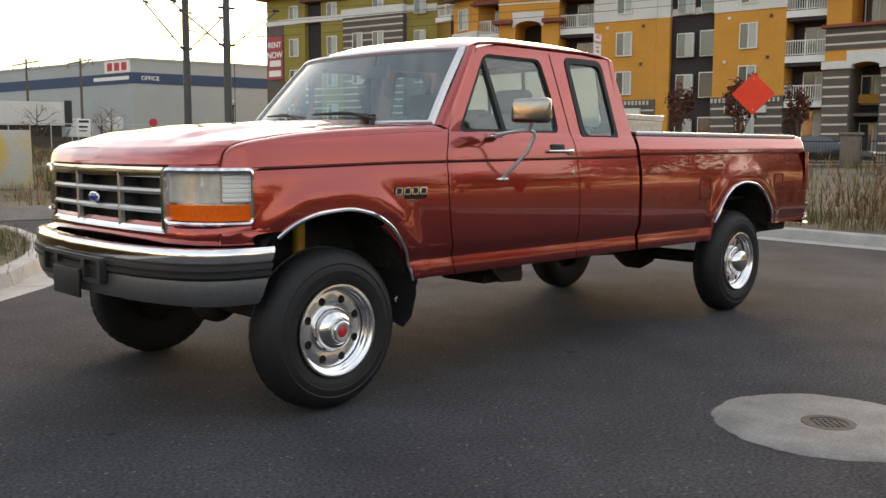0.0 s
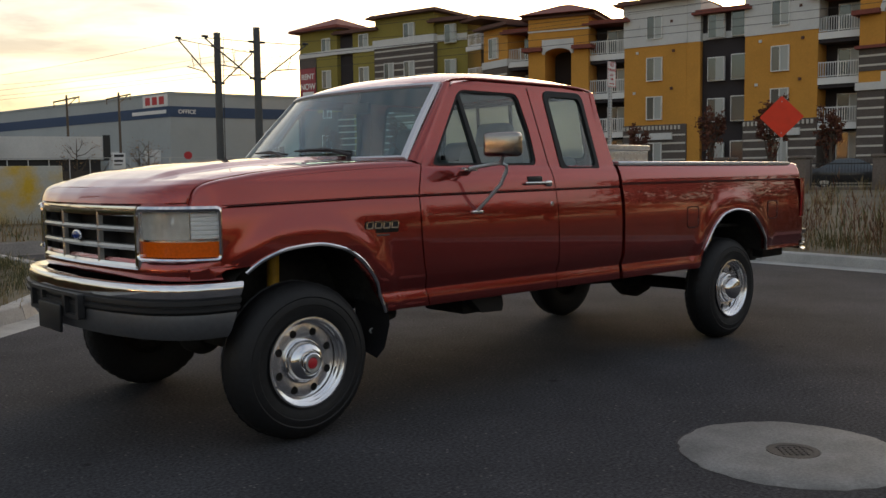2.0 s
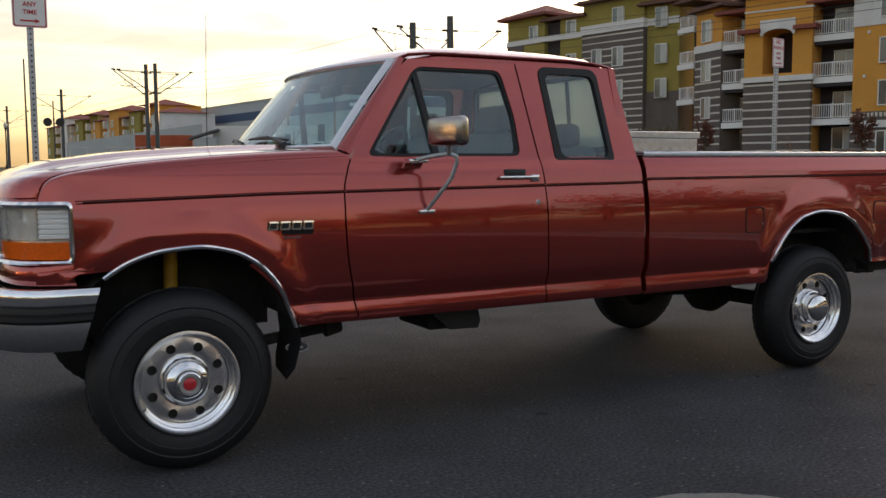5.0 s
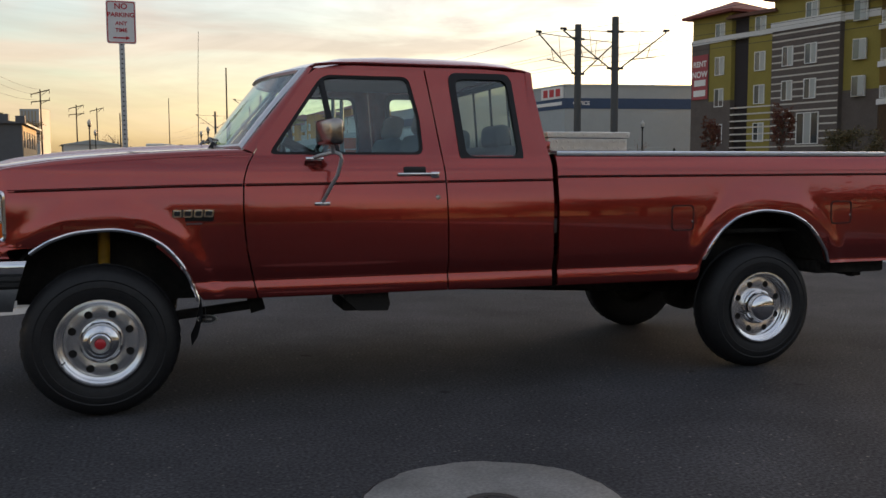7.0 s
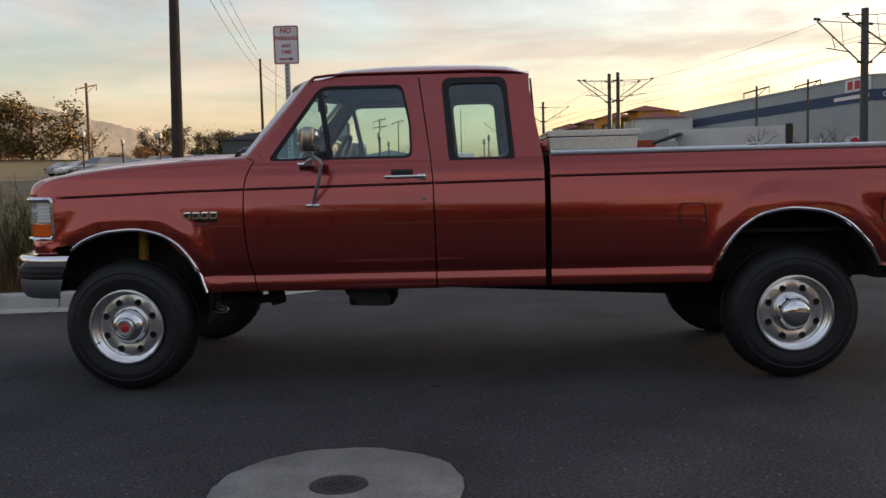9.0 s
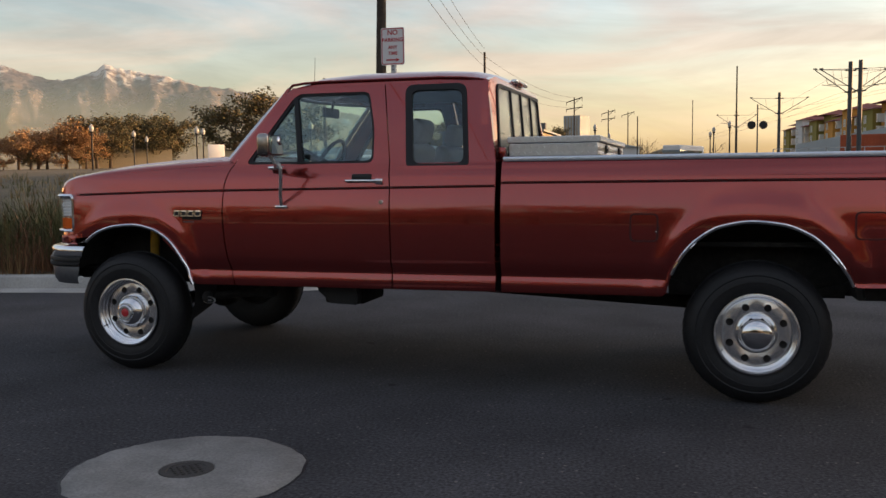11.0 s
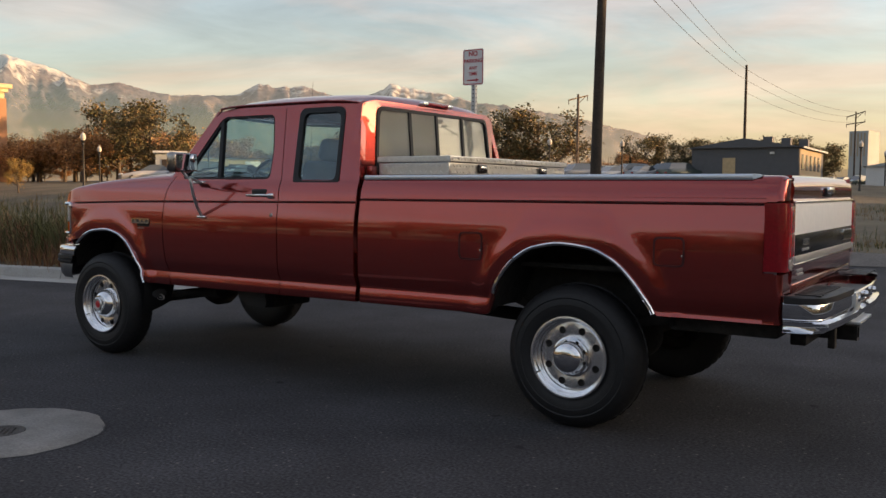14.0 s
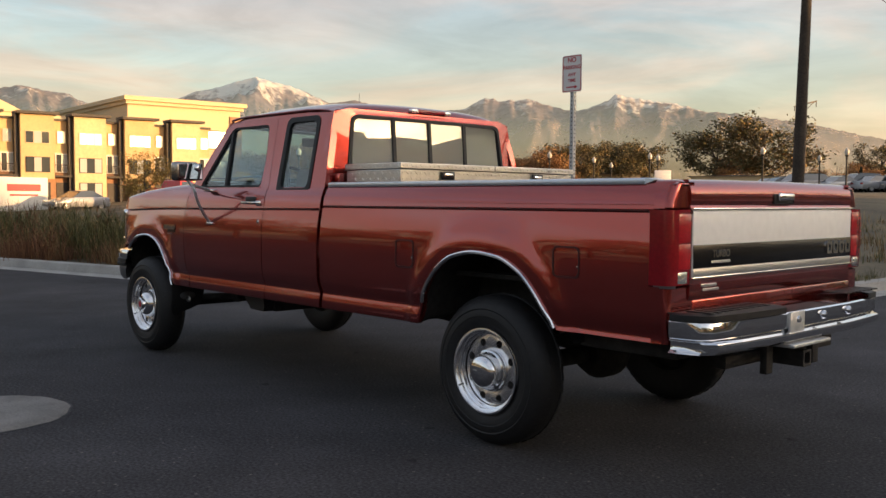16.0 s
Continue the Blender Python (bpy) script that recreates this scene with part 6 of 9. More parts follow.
def no_parking(loc, rz, top, both=False):
    """A red-bordered sign on a perforated square post."""
    th = thing("no_parking_sign", "white no parking sign with red writing on a perforated steel post", "sign", loc, rz, "no parking signs")
    bm = bmesh.new()
    w = 0.026
    for sx, sy in ((-w, 0), (w, 0), (0, -w), (0, w)):
        # four thin walls of the post, with a row of punched dimples on each
        qbox(bm, sx - (0.002 if sx else w), sx + (0.002 if sx else w), sy - (0.002 if sy else w), sy + (0.002 if sy else w), -0.2, top - 0.02)
    part("post", bm, POST_GREY, th, "perforated square steel post")
    bm = bmesh.new()
    for k in range(int((top - 0.3) / 0.0508)):
        z = 0.25 + k * 0.0508
        qbox(bm, -0.008, 0.008, -w - 0.0035, -w - 0.0015, z - 0.008, z + 0.008)
        qbox(bm, -w - 0.0035, -w - 0.0015, -0.008, 0.008, z - 0.008, z + 0.008)
        qbox(bm, w + 0.0015, w + 0.0035, -0.008, 0.008, z - 0.008, z + 0.008)
    tagged(part("post_holes", bm, SEAL, th, smooth=0), kind="stuff")
    bm = bmesh.new()
    lp = rounded([(-0.152, top - 0.457), (0.152, top - 0.457), (0.152, top), (-0.152, top)], 0.03, 4)
    plate(bm, lp, [], lambda u, v: Vector((u, -w - 0.008, v)), (0, 0.003, 0))
    sg = part("sign_plate", bm, SIGN_WHITE, th, "white sheet-metal plate")
    bm = bmesh.new()
    o = rounded([(-0.144, top - 0.449), (0.144, top - 0.449), (0.144, top - 0.008), (-0.144, top - 0.008)], 0.026, 4)
    i = rounded([(-0.134, top - 0.439), (0.134, top - 0.439), (0.134, top - 0.018), (-0.134, top - 0.018)], 0.02, 4)
    plate(bm, o, [i], lambda u, v: Vector((u, -w - 0.010, v)), (0, 0.001, 0))
    part("border", bm, SIGN_RED, sg)
    face = Matrix.Rotation(radians(90), 4, "X")
    for txt, size, dz in (("NO", 0.085, 0.062), ("PARKING", 0.066, 0.152), ("ANY", 0.058, 0.242), ("TIME", 0.058, 0.315)):
        lettering(txt, size, SIGN_RED, Matrix.Translation((0, -w - 0.0105, top - dz)) @ face, sg, "sign_lettering", 0.0008)
    bm = bmesh.new()
    za = top - 0.395
    plate(bm, [(-0.085, za - 0.008), (0.045, za - 0.008), (0.045, za - 0.022), (0.09, za), (0.045, za + 0.022), (0.045, za + 0.008), (-0.085, za + 0.008)], [], lambda u, v: Vector((u, -w - 0.0105, v)), (0, 0.001, 0))
    part("arrow", bm, SIGN_RED, sg)
    return th


no_parking((-0.10, 4.72, 0.14), 1, 2.95)
no_parking((10.92, 5.57, 0.14), 8, 3.16)

dm = thing("diamond_sign", "blank fluorescent red diamond road sign on a steel post", "sign", (33.0, 13.8, gz(33, 13.8)), -62, "diamond signs")
bm = bmesh.new()
plate(bm, rounded([(0, -0.86), (0.86, 0), (0, 0.86), (-0.86, 0)], 0.06, 3), [], lambda u, v: Vector((u, -0.03, v + 3.15)), (0, 0.004, 0))
dsp = part("sign_plate", bm, ORANGE_RED, dm)
bm = bmesh.new()
for dz in (-0.65, 0.62):
    lathe(bm, [(0, 0.0), (0.02, 0.0), (0.022, 0.008)], 10, Matrix.Translation((0, -0.042, 3.15 + dz)))
part("bolt", bm, ZINC, dsp)
bm = bmesh.new()
qbox(bm, -0.05, 0.05, -0.02, 0.04, -0.3, 3.3)
part("post", bm, POST_GREY, dm, "steel post")
copy_thing(dm, pose(36.0, 8.3, gz(36, 8.3), 0, 0, -66))

# ---- apartment buildings ----
STUCCO_ORANGE = material("ochre_orange_stucco", (0.590, 0.277, 0.053), rough=0.9, grain=0.05, grain_scale=6, stain=0.06, stain_scale=0.6)
STUCCO_OLIVE = material("olive_stucco", (0.270, 0.220, 0.053), rough=0.9, grain=0.05, grain_scale=6, stain=0.06, stain_scale=0.6)
STUCCO_WHITE = material("pale_grey_stucco", (0.624, 0.624, 0.612), rough=0.9, grain=0.04, grain_scale=6, stain=0.05, stain_scale=0.6)
STUCCO_DARK = material("dark_brown_siding", (0.036, 0.030, 0.033), rough=0.85, grain=0.06, grain_scale=8, stain=0.06, stain_scale=0.7)
BRICK_DARK = material("dark_brown_brick", (0.115, 0.095, 0.085), rough=0.9, grain=0.15, grain_scale=12, stain=0.1, stain_scale=1.0)
BAND_PALE = material("pale_stone_band", (0.567, 0.527, 0.472), rough=0.9, grain=0.06, grain_scale=10)
ROOF_RED = material("red_brown_roof_tile", (0.22, 0.06, 0.045), rough=0.8, grain=0.15, grain_scale=5)
ROOF_EAVE = material("brown_eave_board", (0.12, 0.055, 0.04), rough=0.7)
WIN_FRAME = material("white_window_frame", (0.72, 0.72, 0.70), rough=0.5)
WIN_GLASS = material("reflecting_window_glass", (0.05, 0.06, 0.065), rough=0.06, spec=0.9, coat=0.6)
BLIND = material("pale_blind", (0.36, 0.38, 0.37), rough=0.35, coat=0.5)
RAIL_WHITE = material("white_balcony_rail", (0.72, 0.72, 0.71), rough=0.5)
# shade of the balcony recess put into this wall's colour
SHADE_IN = material("recess_wall_with_shade", (0.10, 0.085, 0.07), rough=0.9)


class Facade:
    """A flat stretch of wall between two points of the plan: u runs along it, v into the building."""

    def __init__(self, p, q):
        self.p, self.d = Vector((*p, 0)), Vector((q[0] - p[0], q[1] - p[1], 0))
        self.w = self.d.length
        self.d.normalize()
        self.n = Vector((self.d.y, -self.d.x, 0))        # outward when u runs to the viewer's right
        self.m = Matrix((( self.d.x, -self.n.x, 0, p[0]), (self.d.y, -self.n.y, 0, p[1]), (0, 0, 1, 0), (0, 0, 0, 1)))

    def boxes(self, name, parent, mat, items, label="", bevel=0.0):
        bm = bmesh.new()
        for u0, u1, v0, v1, z0, z1 in items:
            qbox(bm, u0, u1, v0, v1, z0, z1)
        bmesh.ops.recalc_face_normals(bm, faces=bm.faces)
        bmesh.ops.transform(bm, matrix=self.m, verts=bm.verts)
        return part(name, bm, mat, parent, label, smooth=0)

    def window(self, parent, u, z, w=1.5, h=1.55, panes=2, out=0.0, trim=None):
        f = 0.07
        if panes == 2 and 1.2 < w < 1.7:
            w, h = w * 0.74, h * 0.94
        fr = [(u - w / 2 - f, u + w / 2 + f, -0.08 - out, 0.05, z - f, z), (u - w / 2 - f, u + w / 2 + f, -0.10 - out, 0.05, z + h, z + h + f),
              (u - w / 2 - f, u - w / 2, -0.08 - out, 0.05, z, z + h), (u + w / 2, u + w / 2 + f, -0.08 - out, 0.05, z, z + h)]
        for k in range(1, panes):
            c = u - w / 2 + w * k / panes
            fr.append((c - 0.035, c + 0.035, -0.07 - out, 0.03, z, z + h))
        wf = self.boxes("window", parent, WIN_FRAME, fr, "white-framed sliding window")
        for k in range(panes):
            a, b = u - w / 2 + w * k / panes, u - w / 2 + w * (k + 1) / panes
            self.boxes("pane", wf, BLIND if k % 2 else WIN_GLASS, [(a, b, -0.035 - out, 0.0, z, z + h)])
        return wf

    def balcony(self, parent, u0, u1, z, proud=0.6):
        it = [(u0, u1, -proud, 0.0, z - 0.45, z)]
        slab = self.boxes("balcony", parent, RAIL_WHITE, it, "white railed balcony")
        rails = [(u0, u1, -proud, -proud + 0.06, z + 1.0, z + 1.07), (u0, u1, -proud, -proud + 0.05, z + 0.08, z + 0.14)]
        n = max(6, int((u1 - u0) / 0.16))
        for k in range(n + 1):
            c = u0 + (u1 - u0) * k / n
            wd = 0.05 if k in (0, n, n // 2) else 0.02
            rails.append((c - wd, c + wd, -proud, -proud + 0.05, z + 0.1, z + (1.1 if wd > 0.03 else 1.0)))
        self.boxes("railing", slab, RAIL_WHITE, rails)
        return slab


def stripes(f, parent, z0, z1, out=0.03, step=0.62, h=0.13):
    items, z = [], z0 + 0.3
    while z < z1 - 0.1:
        items.append((-0.01, f.w + 0.01, -out - 0.02, 0.2, z, z + h))
        z += step
    for it in items:
        f.boxes("stone_band", parent, BAND_PALE, [it])


def cornice(f, parent, z, over=0.7, mat=ROOF_EAVE, h=0.35):
    f.boxes("cornice", parent, mat, [(-over, f.w + over, -over, 6, z, z + h * 0.5), (-over * 0.6, f.w + over * 0.6, -over * 0.6, 6, z + h * 0.5, z + h)])


ROWS4 = (1.55, 5.0, 8.0, 11.15)
apt = thing("apartment_building", "four-storey ochre apartment building with pale bands, brown siding and white balconies", "apartment building")
olv = thing("apartment_building", "four-storey olive apartment building with striped brick and a red hip roof", "apartment building")
Z0 = -1.5
SETBACK = Matrix.Translation((-2.7, -4.4, 1.35)) @ Matrix.Rotation(radians(0.25), 4, "Z") @ Matrix.Scale(1.18, 4) @ Matrix.Translation((2.7, 4.4, -1.3))
olv.matrix_basis = SETBACK @ pose(0, 0, 2.15)
apt.matrix_basis = SETBACK
# olive wing
f = Facade((50.5, 74.9), (51.3, 69.6))
f.boxes("wall", olv, STUCCO_OLIVE, [(0, f.w, 0, 7, Z0, 13.9)])
f.boxes("wall", olv, BRICK_DARK, [(-0.05, f.w * 0.45, -0.06, 2, Z0, 11.1), (f.w * 0.45, f.w + 0.05, -0.06, 2, Z0, 5.5)])
stripes(f, olv, 0.0, 5.3)
f.boxes("string_course", olv, STUCCO_WHITE, [(-0.1, f.w, -0.1, 2, 11.1, 11.6)])
ban = f.boxes("banner", olv, material("red_banner", (0.36, 0.07, 0.08), rough=0.7), [(0.15, 2.35, -0.16, -0.08, 5.8, 10.1)], "red and white hanging letting banner")
bm_face = f.m @ Matrix.Translation((0.93, -0.17, 0)) @ Matrix.Rotation(radians(90), 4, "X")
WHITE_INK = material("white_ink", (0.78, 0.78, 0.76), rough=0.7)
for txt, z in (("RENT", 9.2), ("NOW", 8.2)):
    ob = lettering(txt, 0.84 if txt == "NOW" else 0.76, WHITE_INK, f.m @ Matrix.Translation((1.25, -0.17, z)) @ Matrix.Rotation(radians(90), 4, "X"), ban, "banner_lettering", 0.01)
f.boxes("number_bar", ban, WHITE_INK, [(0.5, 2.1, -0.18, -0.16, 7.1, 7.7), (0.4, 2.1, -0.18, -0.16, 6.1, 6.7)], "white bars in place of digits")
for z in ROWS4[1:]:
    f.window(olv, f.w * 0.72, z, 1.1, 1.6, 2)
f.window(olv, f.w * 0.7, 1.5, 1.2, 1.7, 2)
bm = bmesh.new()
c = f.m @ Vector((f.w * 0.5, 2.8, 15.3))
cs = [f.m @ Vector(p) for p in ((-0.8, -0.8, 13.9), (f.w + 0.8, -0.8, 13.9), (f.w + 0.8, 6.5, 13.9), (-0.8, 6.5, 13.9))]
vv = [bm.verts.new(p) for p in cs]
vl = [bm.verts.new(p - Vector((0, 0, 0.25))) for p in cs]
vc = bm.verts.new(c)
for i in range(4):
    bm.faces.new((vv[i], vv[(i + 1) % 4], vc))
    bm.faces.new((vl[i], vl[(i + 1) % 4], vv[(i + 1) % 4], vv[i]))
bm.faces.new(vl)
bmesh.ops.recalc_face_normals(bm, faces=bm.faces)
part("hip_roof", bm, ROOF_RED, olv, "red metal hip roof", smooth=0)
f = Facade((51.3, 69.6), (52.6, 65.1))
f.boxes("wall", olv, STUCCO_DARK, [(0, f.w * 0.42, 0.5, 6, Z0, 12.9)])
f.boxes("wall", olv, STUCCO_OLIVE, [(f.w * 0.42, f.w, 0, 6, Z0, 13.0)])
for z in ROWS4:
    f.window(olv, f.w * 0.70, z, 1.4, 1.7, 2)
f.boxes("string_course", olv, STUCCO_WHITE, [(0, f.w, -0.1, 2, 11.1, 11.6)])
stripes(f, olv, 0.0, 5.3)
cornice(f, olv, 13.0, 0.4)
f = Facade((52.6, 65.1), (53.97, 58.2))
f.boxes("wall", olv, STUCCO_OLIVE, [(0, f.w, 0, 8, Z0, 14.0)])
f.boxes("wall", olv, BRICK_DARK, [(-0.06, f.w + 0.06, -0.12, 8, Z0, 11.3)])
stripes(f, olv, 0.0, 11.2, 0.12)
f.boxes("string_course", olv, STUCCO_WHITE, [(-0.2, f.w + 0.1, -0.2, 2, 11.2, 12.0)])
cornice(f, olv, 14.0)
for z in (5.1, 8.1, 11.6):
    f.window(olv, f.w * 0.60, z, 1.5, 1.7, 2, 0.14)
f.window(olv, f.w * 0.25, 8.1, 1.4, 1.7, 2, 0.14)
f.window(olv, f.w * 0.25, 5.1, 1.4, 1.7, 2, 0.14)
f.window(olv, f.w * 0.58, 1.2, 2.2, 2.6, 3, 0.14)
f = Facade((53.97, 58.2), (55.1, 55.2))
f.boxes("wall", olv, STUCCO_OLIVE, [(0, f.w, 0.4, 8, Z0, 13.0)])
f.boxes("wall", olv, BRICK_DARK, [(-0.06, f.w, 0.33, 8, Z0, 5.5)])
f.boxes("string_course", olv, STUCCO_WHITE, [(0, f.w, 0.3, 2, 11.3, 11.9)])
cornice(f, olv, 13.0, 0.5)
for z in ROWS4[1:]:
    f.window(olv, f.w * 0.5, z, 1.35, 1.65, 2, -0.35)
f = Facade((55.1, 55.2), (54.9, 53.0))
f.boxes("wall", olv, SHADE_IN, [(0, f.w, 1.8, 8, Z0, 12.6)])
for z in (4.6, 7.6, 10.6):
    f.balcony(olv, 0.0, f.w, z, -0.3)
cornice(f, olv, 12.7, 0.4)
# ochre wing
def balcony_bay(p, q, top=12.9, three=True):
    f = Facade(p, q)
    f.boxes("wall", apt, STUCCO_DARK, [(0, f.w, 1.7, 8, Z0, top)])
    for z in (1.9, 4.5, 7.55, 10.6):
        f.boxes("lintel", apt, STUCCO_DARK, [(0, f.w, 0.1, 1.8, z + 2.35, z + 2.6)])
        w = f.boxes("window", apt, WIN_FRAME, [(f.w * 0.32, f.w * 0.92, 1.6, 1.75, z, z + 2.05)], "sliding balcony door")
        f.boxes("pane", w, WIN_GLASS, [(f.w * 0.35, f.w * 0.61, 1.56, 1.6, z + 0.1, z + 1.95)])
        f.boxes("pane", w, BLIND, [(f.w * 0.64, f.w * 0.89, 1.56, 1.6, z + 0.1, z + 1.95)])
    for z in (4.5, 7.55, 10.6):
        f.balcony(apt, 0.0, f.w, z, -0.1)
    cornice(f, apt, top, 0.5, ROOF_RED)
    return f


f = Facade((54.2, 52.0), (53.6, 48.6))
f.boxes("wall", apt, STUCCO_ORANGE, [(0, f.w, 0, 8, Z0, 13.6)])
f.boxes("wall", apt, BRICK_DARK, [(-0.05, f.w + 0.05, -0.08, 8, Z0, 10.3)])
stripes(f, apt, 0, 10.0, 0.08)
f.boxes("string_course", apt, STUCCO_WHITE, [(-0.1, f.w + 0.1, -0.15, 2, 10.3, 10.9)])
cornice(f, apt, 13.6)
for z in ROWS4[1:]:
    f.window(apt, f.w * 0.45, z, 1.5, 1.7, 2, 0.1)
balcony_bay((53.6, 48.6), (54.2, 46.4))


def gate_block(p, q, top, z_floor, gable):
    """Ochre block with a deep arch between piers."""
    f = Facade(p, q)
    n = 14
    uw = f.w
    # springing heights and rises of the arched openings, from the ground up
    arches = [(8.0, 10.45 + z_floor, 0.45, 0.22)] if gable else [(0.6, 6.3 + z_floor, 0.4, 0.19), (9.4, 11.3 + z_floor, 1.0, 0.20)]
    holes, bands = [], []
    for foot, spring, rise, half in arches:
        def ring(k_half, extra):
            return [(uw * (0.5 - k_half * math.cos(math.pi * k / n)), spring + (rise + extra) * math.sin(math.pi * k / n)) for k in range(n + 1)]
        holes.append([(uw * (0.5 - half), foot)] + ring(half, 0) + [(uw * (0.5 + half), foot)])
        e = uw * (half + 0.04)
        bands.append(ring(half, 0) + ([(uw / 2 + e, spring), (uw / 2 + e, spring + 1.15), (uw / 2 - e, spring + 1.15), (uw / 2 - e, spring)] if rise < 0.9 else ring(half + 0.06, 0.5)[::-1]))
    bm = bmesh.new()
    plate(bm, [(0, Z0), (uw, Z0), (uw, top), (0, top)], holes, lambda u, v: Vector((u, -0.4, v)), (0, 2.6, 0))
    qbox(bm, 0, uw, 2.4, 8, Z0, top)
    bmesh.ops.transform(bm, matrix=f.m, verts=bm.verts)
    part("wall", bm, STUCCO_ORANGE, apt, "ochre block with a deep arched gateway", smooth=0)
    for band in bands:
        bm = bmesh.new()
        plate(bm, band, [], lambda u, v: Vector((u, -0.55, v)), (0, 0.2, 0))
        bmesh.ops.transform(bm, matrix=f.m, verts=bm.verts)
        part("arch_surround", bm, STUCCO_WHITE, apt, "pale arch surround", smooth=0)
    if gable:
        f.boxes("wall", apt, BRICK_DARK, [(0, uw, -0.46, 0, Z0, 7.4)])
        stripes(f, apt, 0, 7.3, 0.46)
        f.boxes("string_course", apt, STUCCO_WHITE, [(-0.15, uw + 0.15, -0.6, 0, 7.4, 7.8)])
        f.boxes("back_wall", apt, STUCCO_DARK, [(uw * 0.25, uw * 0.75, 2.2, 2.39, 8.0, 12.2)])
    else:
        f.boxes("jamb", apt, BRICK_DARK, [(uw * 0.31, uw * 0.33, -0.42, 2.2, 0.6, 6.5), (uw * 0.67, uw * 0.69, -0.42, 2.2, 0.6, 6.5)], "dark brick jamb")
        f.boxes("landing", apt, BRICK_DARK, [(uw * 0.33, uw * 0.67, 0.4, 2.1, 3.4, 3.6)], "dark stair landing")
        f.boxes("wall", apt, BRICK_DARK, [(0, uw, -0.46, 0, 7.75, 9.2)])
        stripes(f, apt, 7.75, 9.1, 0.46)
        f.boxes("coping", apt, ROOF_RED, [(-0.2, uw + 0.2, -0.8, 0, 9.2, 9.4)])
        f.boxes("back_wall", apt, STUCCO_DARK, [(uw * 0.22, uw * 0.78, 2.2, 2.39, 0.6, 12.4)])
        for z in (1.0, 4.2, 9.6):
            wn = f.boxes("window", apt, WIN_FRAME, [(uw * 0.33, uw * 0.67, 2.1, 2.2, z, z + 2.0)], "patio window")
            f.boxes("pane", wn, WIN_GLASS, [(uw * 0.345, uw * 0.49, 2.06, 2.1, z + 0.1, z + 1.9)])
            f.boxes("pane", wn, BLIND, [(uw * 0.51, uw * 0.655, 2.06, 2.1, z + 0.1, z + 1.9)])
    f.boxes("pier_cap", apt, ROOF_RED, [(-0.4, uw * 0.25, -0.95, 1, top - 2.6, top - 2.3)])
    f.boxes("pier_cap", apt, ROOF_RED, [(uw * 0.75, uw + 0.4, -0.95, 1, top - 2.6, top - 2.3)])
    for a, b in () if gable else ((0, uw * 0.31), (uw * 0.69, uw)):
        g = Facade((f.m @ Vector((a, -0.45, 0)))[:2], (f.m @ Vector((b, -0.45, 0)))[:2])
        g.boxes("wall", apt, BRICK_DARK, [(-0.05, g.w + 0.05, -0.05, 0.5, Z0, 6.6)])
        stripes(g, apt, 0, 6.5, 0.05)
        g.boxes("string_course", apt, STUCCO_WHITE, [(-0.15, g.w + 0.15, -0.2, 0.5, 6.5, 7.0)])
    f.boxes("gallery", apt, STUCCO_ORANGE, [(uw * 0.2, uw * 0.8, 1.6, 2.4, 4.3, 4.9)])
    if gable:
        f.boxes("string_course", apt, STUCCO_WHITE, [(-0.05, uw + 0.05, -0.46, 0, top - 1.05, top - 0.93)])
        bm = bmesh.new()
        vv = [bm.verts.new(f.m @ Vector(p)) for p in ((-0.75, -1.1, top + 0.3), (uw + 0.75, -1.1, top + 0.3), (uw + 0.75, 4.5, top + 0.3), (-0.75, 4.5, top + 0.3))]
        ridge = [bm.verts.new(f.m @ Vector(p)) for p in ((uw * 0.42, 1.6, top + 1.35), (uw * 0.58, 1.6, top + 1.35))]
        for face in ((vv[0], vv[1], ridge[1], ridge[0]), (vv[1], vv[2], ridge[1]), (vv[2], vv[3], ridge[0], ridge[1]), (vv[3], vv[0], ridge[0]), vv[::-1]):
            bm.faces.new(face)
        part("hip_roof", bm, ROOF_RED, apt, "small red-brown hip roof", smooth=0)
    cornice(f, apt, top, 0.6, ROOF_EAVE, 0.3)
    return f


gate_block((53.75, 46.2), (55.65, 41.55), 13.7, 0.4, True)
balcony_bay((55.65, 41.55), (56.57, 38.87))


def tall_block(p, q, top, side):
    f = Facade(p, q)
    f.boxes("wall", apt, STUCCO_ORANGE, [(0, f.w, 0, 8, Z0, 10.9)])
    f.boxes("wall", apt, STUCCO_WHITE, [(-0.05, f.w + 0.05, -0.06, 8, 10.9, top)])
    f.boxes("wall", apt, BRICK_DARK, [(-0.06, f.w + 0.06, -0.10, 8, Z0, 4.9)])
    stripes(f, apt, 0, 4.2, 0.10)
    dent = []
    for k in range(int(f.w / 0.3)):
        dent.append((k * 0.3, k * 0.3 + 0.15, -0.22, 0, 4.5, 4.8))
    f.boxes("dentil_course", apt, BAND_PALE, dent)
    cornice(f, apt, top, 0.7)
    u = f.w * (0.42 if side else 0.5)
    for z in (5.35, 8.3, 11.45):
        f.window(apt, u, z, 1.55, 1.75, 2, 0.08)
    f.boxes("hood_mould", apt, STUCCO_WHITE, [(u - 1.5, u + 1.5, -0.3, 0, 3.75, 4.25)])
    f.window(apt, u, 1.5, 1.6, 2.1, 2, 0.14)
    for k, (uu, zz) in enumerate(((0.15, 7.3), (0.75, 7.5), (0.2, 10.35), (0.78, 10.3), (0.22, 12.4), (0.75, 12.5))):
        f.boxes("wall_vent", apt, ROOF_EAVE if k % 2 else STUCCO_WHITE, [(f.w * uu, f.w * uu + 0.2, -0.1, 0.05, zz, zz + 0.2)])
    return f


